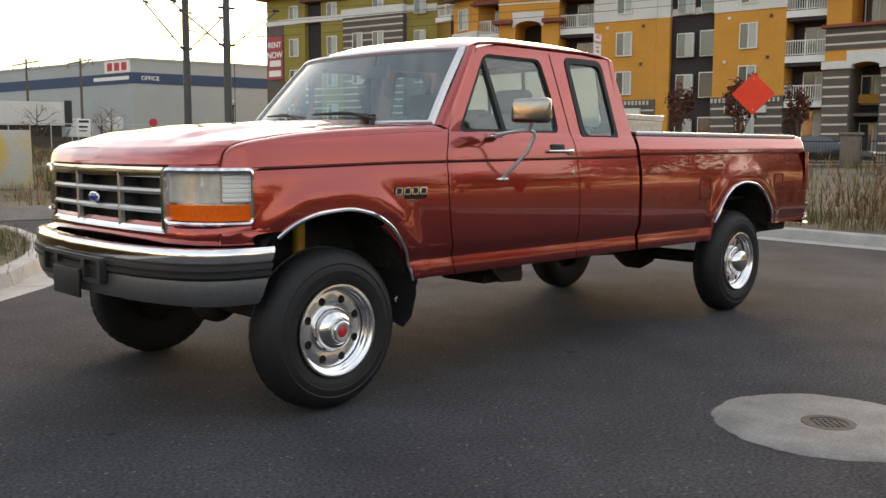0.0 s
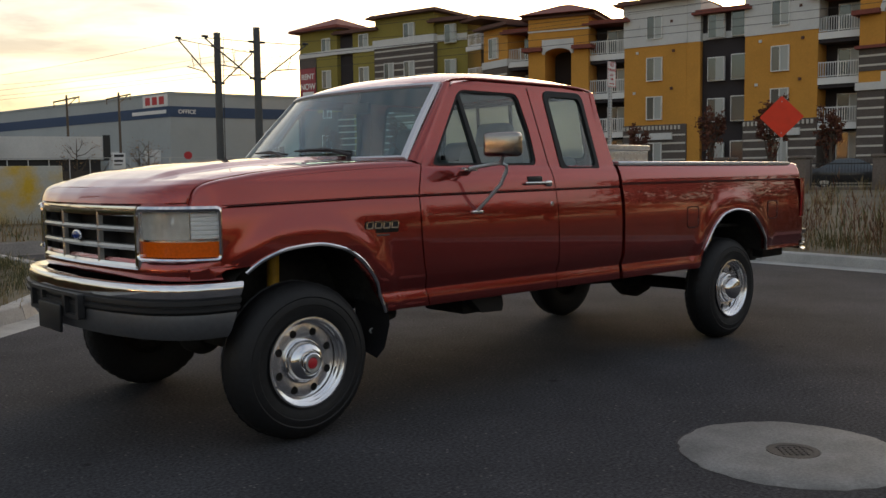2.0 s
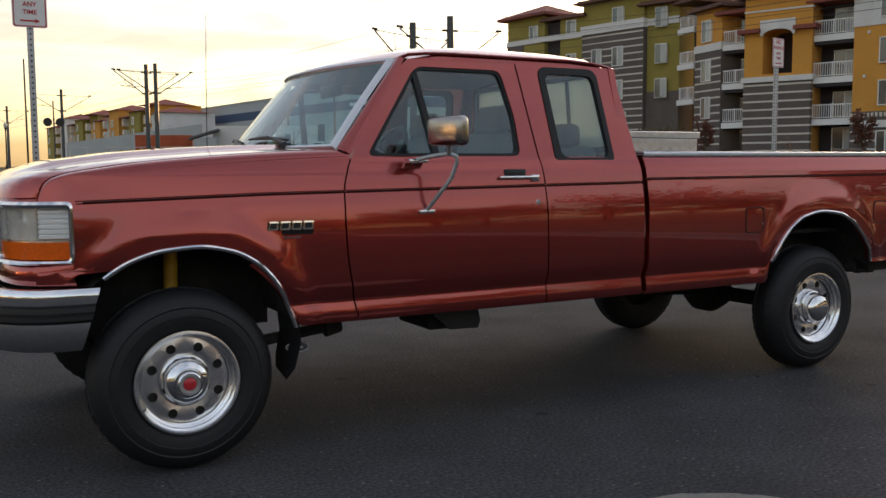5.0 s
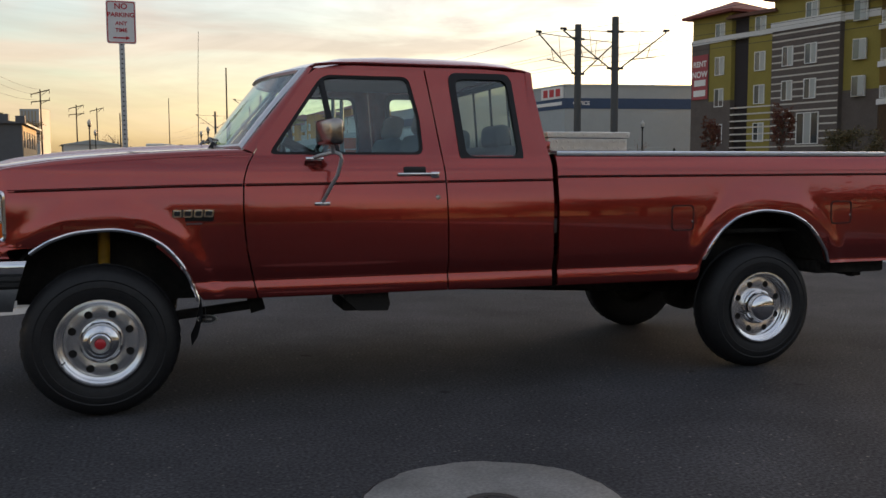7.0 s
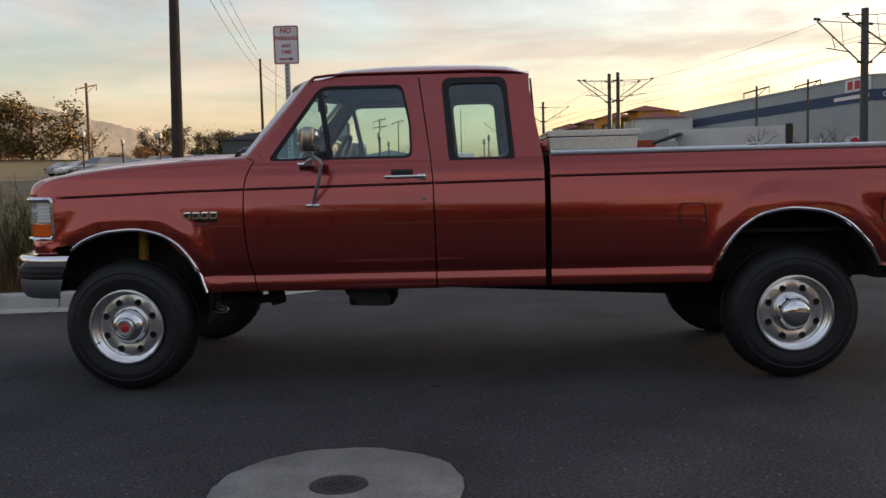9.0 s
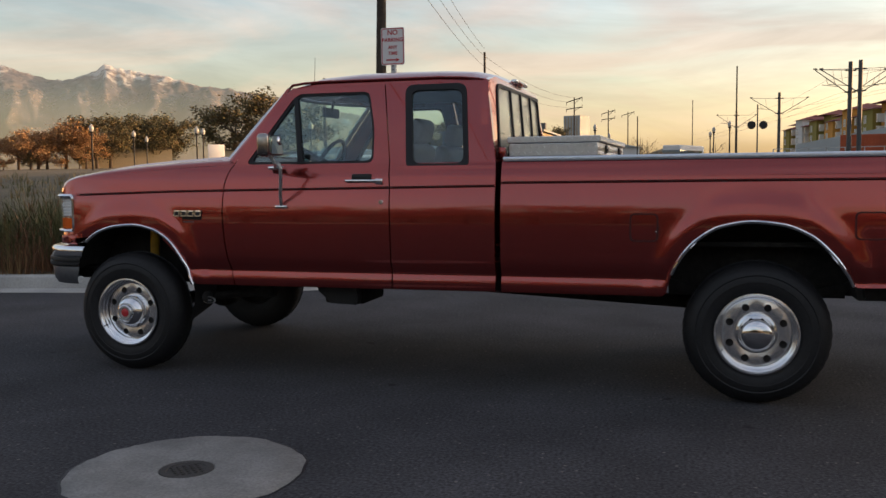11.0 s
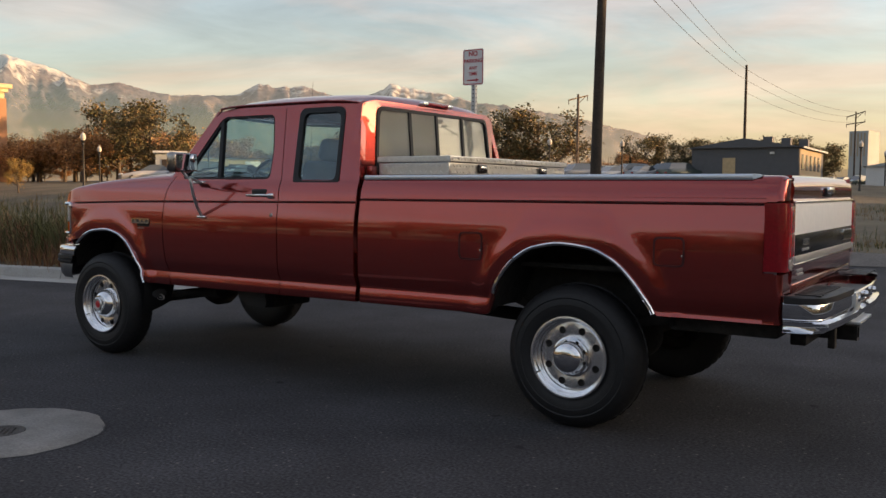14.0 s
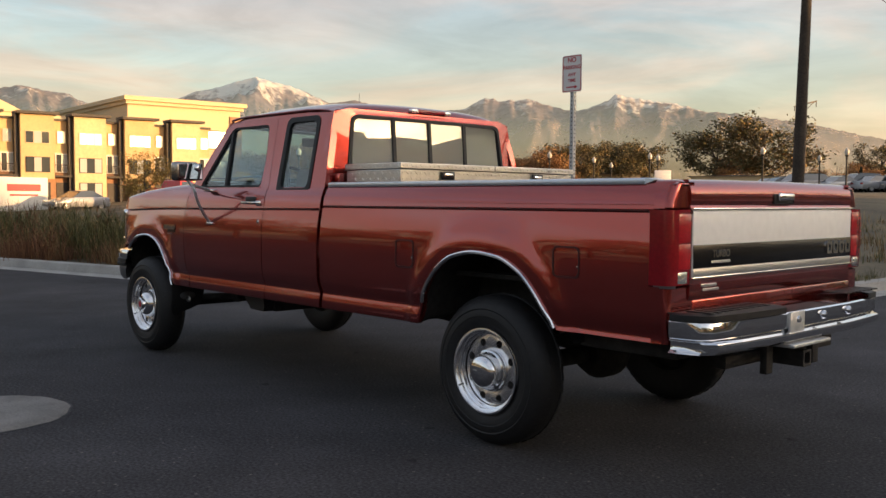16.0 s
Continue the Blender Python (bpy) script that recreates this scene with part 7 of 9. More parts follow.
f5 = tall_block((56.57, 38.87), (57.5, 33.9), 14.1, False)
f = Facade((57.75, 32.9), (58.32, 29.6))
f.boxes("wall", apt, STUCCO_DARK, [(0, f.w, 0.5, 8, Z0, 12.8)])
f.boxes("string_course", apt, STUCCO_WHITE, [(0, f.w, 0.4, 2, 11.0, 11.5)])
cornice(f, apt, 12.8, 0.5, ROOF_RED)
for z in (1.75, 5.0, 8.0, 11.1):
    f.window(apt, f.w * 0.35, z, 1.5, 1.7, 2, -0.42)
    f.window(apt, f.w * 0.86, z, 1.0, 1.7, 1, -0.42)
f = Facade((57.5, 33.9), (57.75, 32.9))
f.boxes("wall", apt, STUCCO_ORANGE, [(0, f.w, 0.02, 8, Z0, 10.9)])
f.boxes("wall", apt, STUCCO_WHITE, [(0, f.w, 0.02, 8, 10.9, 14.1)])
tall_block((58.32, 29.6), (58.9, 24.5), 14.3, False)
balcony_bay((58.9, 24.5), (59.4, 21.8))
gate_block((59.4, 21.8), (60.0, 16.6), 14.0, 0.2, False)
balcony_bay((60.0, 16.6), (60.4, 13.6))
tall_block((60.4, 13.6), (60.8, 8.5), 14.3, False)

# ---- fence with brick pillars, in front of the apartments ----
fence = thing("iron_fence", "black iron railing between brick pillars", "fence")
FENCE_BLACK = material("black_iron_railing", (0.02, 0.02, 0.022), rough=0.5)
PIL = material("brown_pillar_brick", (0.17, 0.14, 0.12), rough=0.9, grain=0.2, grain_scale=15)
fp = [(32.0, 26.0), (34.2, 22.1), (36.2, 18.2), (37.8, 15.3), (39.2, 12.2), (40.6, 9.0), (42.0, 5.8)]
for i, (x, y) in enumerate(fp):
    z = low(x, y)
    bm = bmesh.new()
    box(bm, x - 0.35, x + 0.35, y - 0.35, y + 0.35, z - 0.3, z + 1.45, 0.02)
    box(bm, x - 0.42, x + 0.42, y - 0.42, y + 0.42, z + 1.45, z + 1.58, 0.03)
    part("pillar", bm, PIL, fence, "brick pillar with a cap")
    if i:
        a, b = Vector((*fp[i - 1], 0)), Vector((x, y, 0))
        f = Facade(a[:2], b[:2])
        items = [(0.3, f.w - 0.3, 0, 0.04, z + 1.15, z + 1.2), (0.3, f.w - 0.3, 0, 0.04, z + 0.2, z + 0.25)]
        for k in range(1, int(f.w / 0.13)):
            items.append((k * 0.13, k * 0.13 + 0.022, 0.01, 0.03, z + 0.1, z + 1.35))
        f.boxes("railing", fence, FENCE_BLACK, items)
        if i > 2:
            f.boxes("low_wall", fence, PIL, [(0.3, f.w - 0.3, -0.1, 0.15, z - 0.4, z + 0.12)])

# ---- warehouse ----
WH_WALL = material("pale_grey_tilt_up_wall", (0.36, 0.39, 0.40), rough=0.9, grain=0.02, grain_scale=1.5, stain=0.06, stain_scale=0.15)
WH_BLUE = material("slate_blue_paint", (0.045, 0.075, 0.14), rough=0.8, grain=0.05, grain_scale=3)
wh = thing("warehouse", "long pale grey warehouse with a slate-blue band", "warehouse")
fl = Facade((43.0, 208.0), (55.5, 116.2))
fr = Facade((55.5, 116.2), (92.0, 110.3))
bm = bmesh.new()
c3 = fr.m @ Vector((fr.w, 95, 0))
for f in (fl, fr):
    f.boxes("wall", wh, WH_WALL, [(0, f.w, 0, 30, -0.5, 13.1)])
    f.boxes("band", wh, WH_BLUE, [(-0.05, f.w + 0.05, -0.06, 1, 9.9, 11.4)])
    f.boxes("coping", wh, WH_WALL, [(-0.1, f.w + 0.1, -0.12, 1, 13.1, 13.4)])
for k in range(9):
    fl.boxes("dock_door", wh, STUCCO_WHITE, [(6 + k * 10, 10 + k * 10, -0.08, 0.1, 1.0, 5.4)], "closed dock door")
fl.boxes("company_sign", wh, SIGN_WHITE, [(fl.w - 6.6, fl.w - 0.4, -0.12, 0, 11.45, 13.15)], "white sign board with red marks")
for k in range(3):
    fl.boxes("sign_mark", wh, SIGN_RED, [(fl.w - 5.9 + k * 1.75, fl.w - 4.7 + k * 1.75, -0.16, 0, 11.75, 12.85)])
fl.boxes("address_bar", wh, SIGN_WHITE, [(fl.w - 9.5, fl.w - 0.8, -0.12, 0, 10.45, 10.95)])
fl.boxes("lean_to", wh, WH_WALL, [(fl.w - 55, fl.w - 18, -4, 0, 0, 4.2)])
fl.boxes("tank", wh, FENCE_BLACK, [(fl.w - 24, fl.w - 19, -4.5, 0, 0.5, 5.2)])
lettering("OFFICE", 0.78, SIGN_WHITE, fr.m @ Matrix.Translation((2.4, -0.1, 10.65)) @ Matrix.Rotation(radians(90), 4, "X"), wh, "wall_lettering", 0.02)

# ---- catenary and utility poles ----
POLE_STEEL = material("dark_grey_steel_pole", (0.075, 0.08, 0.085), rough=0.55, metal=0.3, grain=0.08, grain_scale=8)
WOOD_POLE = material("dark_creosoted_wood", (0.045, 0.035, 0.028), rough=0.9, grain=0.35, grain_scale=14, stain=0.25, stain_scale=2)
WOOD_PALE = material("weathered_wood_pole", (0.12, 0.095, 0.075), rough=0.9, grain=0.3, grain_scale=14)
CABLE = material("dark_cable", (0.03, 0.03, 0.032), rough=0.6)


def catenary_mast(x, y, h, reach, turn):
    z = low(x, y)
    th = thing("catenary_mast", "dark steel tram catenary mast with bracket arms", "mast", (x, y, z), 0, "tram masts")
    bm = bmesh.new()
    tube(bm, [(0, 0, -0.3), (0, 0, h)], [0.21, 0.18], 14)
    part("mast", bm, POLE_STEEL, th)
    zt, zv = h - 0.75, h - 2.8
    for sgn in (-1, 1):
        d = Vector((math.cos(radians(turn)), math.sin(radians(turn)), 0)) * reach * sgn
        bm = bmesh.new()
        tube(bm, [d * 0.03 + Vector((0, 0, zv)), d + Vector((0, 0, zt))], 0.04, 6)
        tube(bm, [d * 0.03 + Vector((0, 0, zt)), d + Vector((0, 0, zt + 0.03))], 0.022, 6)
        tube(bm, [d * 0.30 + Vector((0, 0, zv + 0.62)), d * 0.80 + Vector((0, 0, zv + 0.78))], 0.028, 6)
        tube(bm, [d * 0.62 + Vector((0, 0, zv + 0.72)), d * 0.70 + Vector((0, 0, zv + 1.45))], 0.018, 6)
        tube(bm, [d * 0.45 + Vector((0, 0, zv + 0.9)), d * 0.50 + Vector((0, 0, zt))], 0.014, 6)
        part("bracket_arm", bm, POLE_STEEL, th)
        for q in (d + Vector((0, 0, zt + 0.1)), d * 0.10 + Vector((0, 0, zt)), d * 0.10 + Vector((0, 0, zv + 0.16))):
            bm = bmesh.new()
            tube(bm, [q - d.normalized() * 0.16, q + d.normalized() * 0.16], 0.07, 8)
            part("insulator", bm, CABLE, th)
    return th


for x, y, h, r, a in ((21.9, 40.2, 8.6, 3.0, 22), (22.9, 37.8, 8.7, 2.8, -8), (15.6, 81.4, 9.6, 3.2, 20), (16.4, 81.3, 9.7, 3.2, 0), (12.4, 119.0, 10.0, 3.6, 15), (8.2, 155.0, 10, 3.2, 15)):
    catenary_mast(x, y, h, r, a)


def cable(a, b, sag, r=0.012, n=14):
    a, b = Vector(a), Vector(b)
    return [a.lerp(b, i / n) - Vector((0, 0, sag * 4 * (i / n) * (1 - i / n))) for i in range(n + 1)], r


def cable_thing(name, label, runs):
    th = thing(name, label, "cable")
    for a, b, sag, r in runs:
        bm = bmesh.new()
        pts, rr = cable(a, b, sag, r)
        tube(bm, pts, rr, 5)
        part("cable_run", bm, CABLE, th)


runs = []
line = [(30.0, 8.0), (22.4, 39.0), (16.0, 81.3), (12.4, 119.0), (8.2, 155.0), (2.0, 205.0)]
for (x0, y0), (x1, y1) in zip(line, line[1:]):
    for off, z, sag in ((-2.6, 8.1, 0.5), (2.6, 8.1, 0.5), (-1.5, 6.9, 0.15), (1.5, 6.9, 0.15), (-2.3, 6.1, 0.1)):
        runs.append(((x0 + off * 0.9, y0 - off * 0.43, low(x0, y0) + z), (x1 + off * 0.9, y1 - off * 0.43, low(x1, y1) + z), sag, 0.010))
cable_thing("tram_wire", "thin dark overhead tram wires", runs)


def wood_pole(x, y, h, r=0.2, mat=WOOD_POLE, lean=(0, 0), arms=0, turn=0):
    z = low(x, y)
    th = thing("utility_pole", "tall dark wooden utility pole", "utility pole", (x, y, z), turn, "utility poles")
    bm = bmesh.new()
    tube(bm, [(0, 0, -0.4), (lean[0] * 0.5, lean[1] * 0.5, h * 0.5), (lean[0], lean[1], h)], [r, r * 0.86, r * 0.68], 14)
    part("pole", bm, mat, th)
    for k in range(arms):
        bm = bmesh.new()
        zc = h - 0.3 - 1.3 * k
        tube(bm, [(-1.7 + lean[0], lean[1], zc - 0.55), (1.7 + lean[0], lean[1], zc + 0.25 - 0.5 * k)], 0.09, 6)
        tube(bm, [(1.3 + lean[0], lean[1], zc + 0.1 - 0.4 * k), (lean[0], lean[1], zc - 0.9)], 0.05, 5)
        for u in (-1.65, 1.65):
            tube(bm, [(u + lean[0], lean[1], zc - 0.15 + u * 0.22), (u + lean[0], lean[1], zc - 0.75 + u * 0.2)], 0.05, 6)
        part("cross_arm", bm, mat, th)
    return th


wood_pole(-10.1, 31.5, 13.0, 0.25, WOOD_POLE, (0.28, 0.0))
wood_pole(-21.9, 100.3, 14.4, 0.19, WOOD_POLE)
wood_pole(-42.5, 100.2, 12.2, 0.22, WOOD_PALE, (0, 0), 1, 70)
for x, y, h, a in ((-20.7, 167.5, 14.1, 2), (-18.5, 207.8, 14.2, 2), (-15.8, 229.1, 15.0, 1), (0.7, 180.1, 13.9, 0), (-38.0, 200.0, 11.0, 1), (-5.5, 120.0, 7.5, 0), (6.5, 95.0, 11.0, 0)):
    wood_pole(x, y, h, 0.17 if a else 0.10, WOOD_POLE, (0, 0), a, -20)
for x, y, h in ((34.0, 96.0, 9.3), (38.5, 93.0, 9.6)):
    wood_pole(x, y, h, 0.16, WOOD_PALE, (0, 0), 1, 20)
cable_thing("power_line", "sagging dark power lines", [
    ((-9.9, 31.5, 12.7), (-21.9, 100.3, 15.0), 0.6, 0.017), ((-10.1, 31.5, 11.9), (-21.9, 100.3, 13.8), 0.6, 0.017), ((-9.9, 31.5, 14.1), (-21.9, 100.3, 15.9), 0.6, 0.017),
    ((-9.9, 31.5, 12.7), (-2.0, -30.0, 14.2), 0.9, 0.017), ((-10.1, 31.5, 11.9), (-3.0, -30.0, 13.4), 0.9, 0.017),
    ((-21.9, 100.3, 15.0), (-20.7, 167.5, 15.2), 1.1, 0.02), ((-21.9, 100.3, 13.8), (-20.7, 167.5, 14.3), 1.1, 0.02), ((-21.9, 100.3, 12.4), (-20.7, 167.5, 13.4), 1.1, 0.02),
    ((38.0, 10.0, 11.3), (40.0, 60.0, 13.2), 0.4, 0.008), ((38.0, 10.0, 9.6), (40.0, 60.0, 11.4), 0.4, 0.008)])

# ---- street lamps ----
LAMP_BLACK = material("black_cast_lamp_post", (0.02, 0.02, 0.021), rough=0.5)
GLOBE = material("white_lamp_globe", (0.50, 0.48, 0.44), rough=0.3)
lamp0 = thing("street_lamp", "black street lamp with a white acorn globe", "street lamp", (0, 0, 0), 0, "street lamps")
bm = bmesh.new()
lz = Matrix.Rotation(radians(90), 4, "X")
lathe(bm, [(0.0, 0.0), (0.18, 0.0), (0.17, 0.4), (0.10, 0.55), (0.075, 0.8), (0.055, 3.6), (0.09, 3.7), (0.06, 3.8), (0.14, 3.9), (0.15, 3.95), (0.0, 3.96)], 14, lz)
part("lamp_post", bm, LAMP_BLACK, lamp0)
bm = bmesh.new()
lathe(bm, [(0.11, 3.95), (0.16, 4.07), (0.175, 4.18), (0.14, 4.3), (0.07, 4.38), (0.03, 4.46), (0.0, 4.5)], 16, lz)
part("globe", bm, GLOBE, lamp0, "white acorn globe")
LAMP_SPOTS = [(-38.1, 49.0), (-47.6, 69.6), (-35.0, 57.7), (-36.1, 60.5), (-24.4, 55.9), (-21.1, 61.9), (-44.8, 30.8), (-58.8, 42.3), (-45.8, 42.2), (-41.9, 59.4), (-5.7, 73.4), (5.4, 74.0), (4.2, 88.0), (3.9, 99.0), (-14.0, 79.0), (-7.0, 98.0), (-28.3, 73.3), (38.0, 62.0)]
for i, (x, y) in enumerate(LAMP_SPOTS):
    m = pose(x, y, low(x, y) - 0.02, 0, 0, i * 40)
    if i == 0:
        lamp0.matrix_basis = m
    else:
        copy_thing(lamp0, m)

# ---- trees ----
BARK = material("grey_brown_bark", (0.09, 0.07, 0.055), rough=0.95, grain=0.3, grain_scale=10)


def leaf_material(name, a, b, c):
    m = material(name, a, rough=0.8)
    nt = m.node_tree
    bs = nt.nodes["Principled BSDF"]
    g = nt.nodes.new("ShaderNodeNewGeometry")
    r = nt.nodes.new("ShaderNodeValToRGB")
    r.color_ramp.elements[0].color, r.color_ramp.elements[1].color = (*a, 1), (*c, 1)
    e = r.color_ramp.elements.new(0.5)
    e.color = (*b, 1)
    nt.links.new(g.outputs["Random Per Island"], r.inputs[0])
    nt.links.new(r.outputs[0], bs.inputs["Base Color"])
    return m


LEAF_RUST = leaf_material("rust_autumn_leaves", (0.22, 0.10, 0.045), (0.34, 0.175, 0.07), (0.44, 0.275, 0.12))
LEAF_GREEN = leaf_material("dull_green_leaves", (0.06, 0.06, 0.025), (0.105, 0.09, 0.036), (0.19, 0.12, 0.05))
LEAF_RED = leaf_material("dark_red_leaves", (0.09, 0.022, 0.018), (0.13, 0.04, 0.025), (0.16, 0.07, 0.03))
LEAF_PINE = leaf_material("dark_conifer_needles", (0.018, 0.028, 0.014), (0.03, 0.042, 0.02), (0.045, 0.05, 0.025))
LEAF_GOLD = leaf_material("golden_leaves", (0.22, 0.13, 0.035), (0.30, 0.19, 0.05), (0.34, 0.25, 0.08))


def make_tree(name, label, leaf, h, w, n_leaf, seed, bare=0.0, conifer=False, leaf_size=0.22):
    rd = random.Random(seed)
    th = thing(name, label, "tree")
    bm = bmesh.new()
    th_h = h * 0.34
    tube(bm, [(0, 0, -0.2), (0.05, 0.02, th_h * 0.5), (0.1, -0.05, th_h), (0.05, 0.0, h * 0.62), (0.0, 0.05, h * 0.9)], [h * 0.028, h * 0.024, h * 0.02, h * 0.011, h * 0.003], 8)
    tips = []
    for k in range(11):
        a = k * 2.4 + rd.uniform(-0.4, 0.4)
        z0 = h * rd.uniform(0.16, 0.62)
        r = w * rd.uniform(0.5, 1.0)
        p0 = Vector((0.05, 0, z0))
        p2 = Vector((math.cos(a) * r, math.sin(a) * r, min(h * 0.97, z0 + h * rd.uniform(0.14, 0.34))))
        p1 = p0.lerp(p2, 0.5) + Vector((0, 0, -0.05 * h))
        tube(bm, [p0, p1, p2], [h * 0.011, h * 0.007, h * 0.002], 5)
        tips.append(p2)
        for q in range(4):
            b = a + rd.uniform(-0.9, 0.9)
            p3 = p1.lerp(p2, rd.uniform(0.1, 0.9))
            p4 = p3 + Vector((math.cos(b) * w * 0.4, math.sin(b) * w * 0.4, h * rd.uniform(0.03, 0.16)))
            tube(bm, [p3, p3.lerp(p4, 0.5) + Vector((0, 0, 0.01 * h)), p4], [h * 0.004, h * 0.0025, h * 0.001], 4)
            tips.append(p4)
    part("trunk", bm, BARK, th, "branching trunk")
    if n_leaf:
        vs, fs = [], []
        clumps = [(t + Vector((rd.gauss(0, 0.12 * w), rd.gauss(0, 0.12 * w), rd.gauss(0, 0.05 * h))), w * rd.uniform(0.16, 0.36)) for t in tips for _ in range(2)]
        clumps += [(Vector((rd.gauss(0, w * 0.3), rd.gauss(0, w * 0.3), h * rd.uniform(0.18, 0.95))), w * rd.uniform(0.2, 0.38)) for _ in range(26)]
        for k in range(n_leaf):
            if conifer:
                z = h * (0.08 + 0.92 * rd.random() ** 1.3)
                rr = w * (1.02 - z / h) * (0.55 + 0.45 * rd.random()) * (0.75 + 0.25 * math.sin(z * 7))
                a = rd.random() * 6.283
                c = Vector((math.cos(a) * rr, math.sin(a) * rr, z))
            else:
                cc, cr = rd.choice(clumps)
                c = cc + Vector((rd.gauss(0, cr * 0.5), rd.gauss(0, cr * 0.5), rd.gauss(0, cr * 0.42)))
                if c.z < h * 0.12:
                    continue
            d1 = Vector((rd.gauss(0, 1), rd.gauss(0, 1), rd.gauss(0, 1))).normalized()
            d2 = d1.cross(Vector((rd.gauss(0, 1), rd.gauss(0, 1), rd.gauss(0, 1)))).normalized()
            s = leaf_size * rd.uniform(0.5, 1.2)
            i = len(vs)
            vs += [c - d1 * s, c + d2 * s * 0.55, c + d1 * s, c - d2 * s * 0.55]
            fs.append((i, i + 1, i + 2, i + 3))
        me = bpy.data.meshes.new("crown")
        me.from_pydata([tuple(v) for v in vs], [], fs)
        me.materials.append(leaf)
        ob = new("crown", me)
        ob.parent = th
    return th


T_RUST = make_tree("tree", "broad tree with thin rust-brown autumn leaves", LEAF_RUST, 8.0, 3.1, 6800, 1, leaf_size=0.17)
T_RUST2 = make_tree("tree", "ragged tree with rust and brown autumn leaves", LEAF_RUST, 8.6, 2.9, 5200, 2, leaf_size=0.16)
T_GREEN = make_tree("tree", "round tree with dull green late leaves", LEAF_GREEN, 7.6, 3.0, 7000, 3, leaf_size=0.16)
T_BARE = make_tree("bare_tree", "leafless tree with fine grey twigs", LEAF_RUST, 7.5, 2.8, 260, 4, leaf_size=0.12)
T_RED = make_tree("young_tree", "slim young tree with dark red leaves", LEAF_RED, 4.4, 0.62, 1900, 5, leaf_size=0.09)
T_PINE = make_tree("conifer", "small dark green conifer tree", LEAF_PINE, 6.5, 1.9, 3800, 6, conifer=True)
T_GOLD = make_tree("tree", "small tree with golden leaves", LEAF_GOLD, 6.2, 2.0, 6000, 7, leaf_size=0.10)
TREES = {T_RUST: [], T_RUST2: [], T_GREEN: [], T_BARE: [], T_RED: [], T_PINE: [], T_GOLD: []}


def az(cam_x, cam_y, a, d):
    return cam_x + d * math.cos(radians(a)), cam_y + d * math.sin(radians(a))


rt = random.Random(11)
# autumn trees under the mountains and round the car park: x, y, scale
TREES[T_RUST2] += [(-72.7, 48.6, 0.63), (-76, 65.5, 1.01), (-64.6, 63, 0.80), (-71.2, 73.4, 0.56), (-64.2, 71.7, 0.72), (-59.3, 67.7, 0.67), (-55.5, 71, 0.63), (-73.6, 139.5, 1.30), (-40.5, 105.8, 0.53), (-90.1, 47.7, 0.81), (-37.2, 104.4, 0.58), (-23.4, 141.8, 0.83), (-32.7, 83.4, 0.46), (-25.7, 141.2, 0.67), (-79, 46.8, 0.85), (-77.5, 49.2, 0.76), (-75.2, 47.4, 0.80), (-73.8, 50.5, 0.88)]
TREES[T_RUST] += [(-69.4, 48.1, 0.67), (-74.8, 54.2, 0.76), (-71.5, 55.2, 1.01), (-73.9, 61.8, 0.75), (-71.6, 64.4, 0.94), (-64.4, 60.4, 0.89), (-64.6, 68.6, 0.66), (-66.7, 77.5, 0.84), (-63.4, 62.2, 0.63), (-59.5, 70.2, 0.72), (-58.2, 71.4, 0.92), (-34.2, 97.6, 0.64), (-19.9, 88.3, 0.44), (-80, 50, 0.90), (-74.8, 45.2, 0.74), (-76.4, 52.4, 0.90)]
TREES[T_GREEN] += [(-69.8, 52.5, 0.99), (-62.5, 50.5, 0.74), (-56.3, 73.7, 0.63), (-59.3, 86.3, 0.70), (-59.5, 88.6, 0.66), (-57.9, 78.1, 0.62), (-55.9, 83.3, 0.62), (-55.9, 85.8, 0.67), (-75.9, 138.2, 1.41), (-69.2, 141.9, 1.62), (-33.6, 100, 0.70), (-24.3, 86.2, 0.50), (-21.6, 87.9, 0.53), (-17.6, 87.8, 0.51), (-21.3, 142, 0.73), (-26.7, 141.3, 0.90), (-19.5, 132.4, 0.70)]
TREES[T_BARE] += [(-37.7, 89.5, 0.70), (-44.3, 99.2, 0.58), (-24.2, 90, 0.86), (-34.5, 78.3, 0.53), (-32.2, 85.7, 0.56), (-23.9, 88.4, 0.83), (-8.5, 173.6, 1.11), (-9.6, 184.4, 1.17), (4.9, 154.5, 1.00), (30.9, 85.3, 0.91), (37, 84.9, 0.79), (38.7, 86.4, 0.85), (33.8, 55.1, 0.47)]
TREES[T_PINE] += [(-32, 100, 0.68), (-27.9, 80.9, 0.56)]
TREES[T_BARE] += [(-13.0, 205.0, 0.95), (-7.5, 209.0, 1.1), (-3.0, 204.0, 0.9), (1.5, 210.0, 1.05), (-10.0, 214.0, 1.2)]
TREES[T_RUST2] += [(-5.5, 214.0, 0.75), (-16.5, 212.0, 0.7), (-0.5, 216.0, 0.6)]
TREES[T_GOLD] += [(-47.3, 21.0, 0.62), (-48.1, 28.4, 0.55)]
for x, y, t, s in ((50.5, 27.8, T_RED, 1.15), (51.5, 24.2, T_RED, 1.2), (53.0, 21.0, T_RED, 0.95), (41.0, 56.5, T_RED, 0.9), (44.0, 52.0, T_RED, 1.0), (46.5, 47.5, T_GREEN, 0.45), (39.5, 59.5, T_PINE, 0.5), (47.3, 44.0, T_RED, 0.9), (50.5, 33.5, T_RED, 0.9),
                   (33.0, 108.0, T_BARE, 0.95), (40.5, 104.0, T_BARE, 0.9), (47.0, 104.0, T_RUST, 0.45), (52.5, 100.0, T_RUST, 0.5)):
    TREES[t].append((x, y, s))
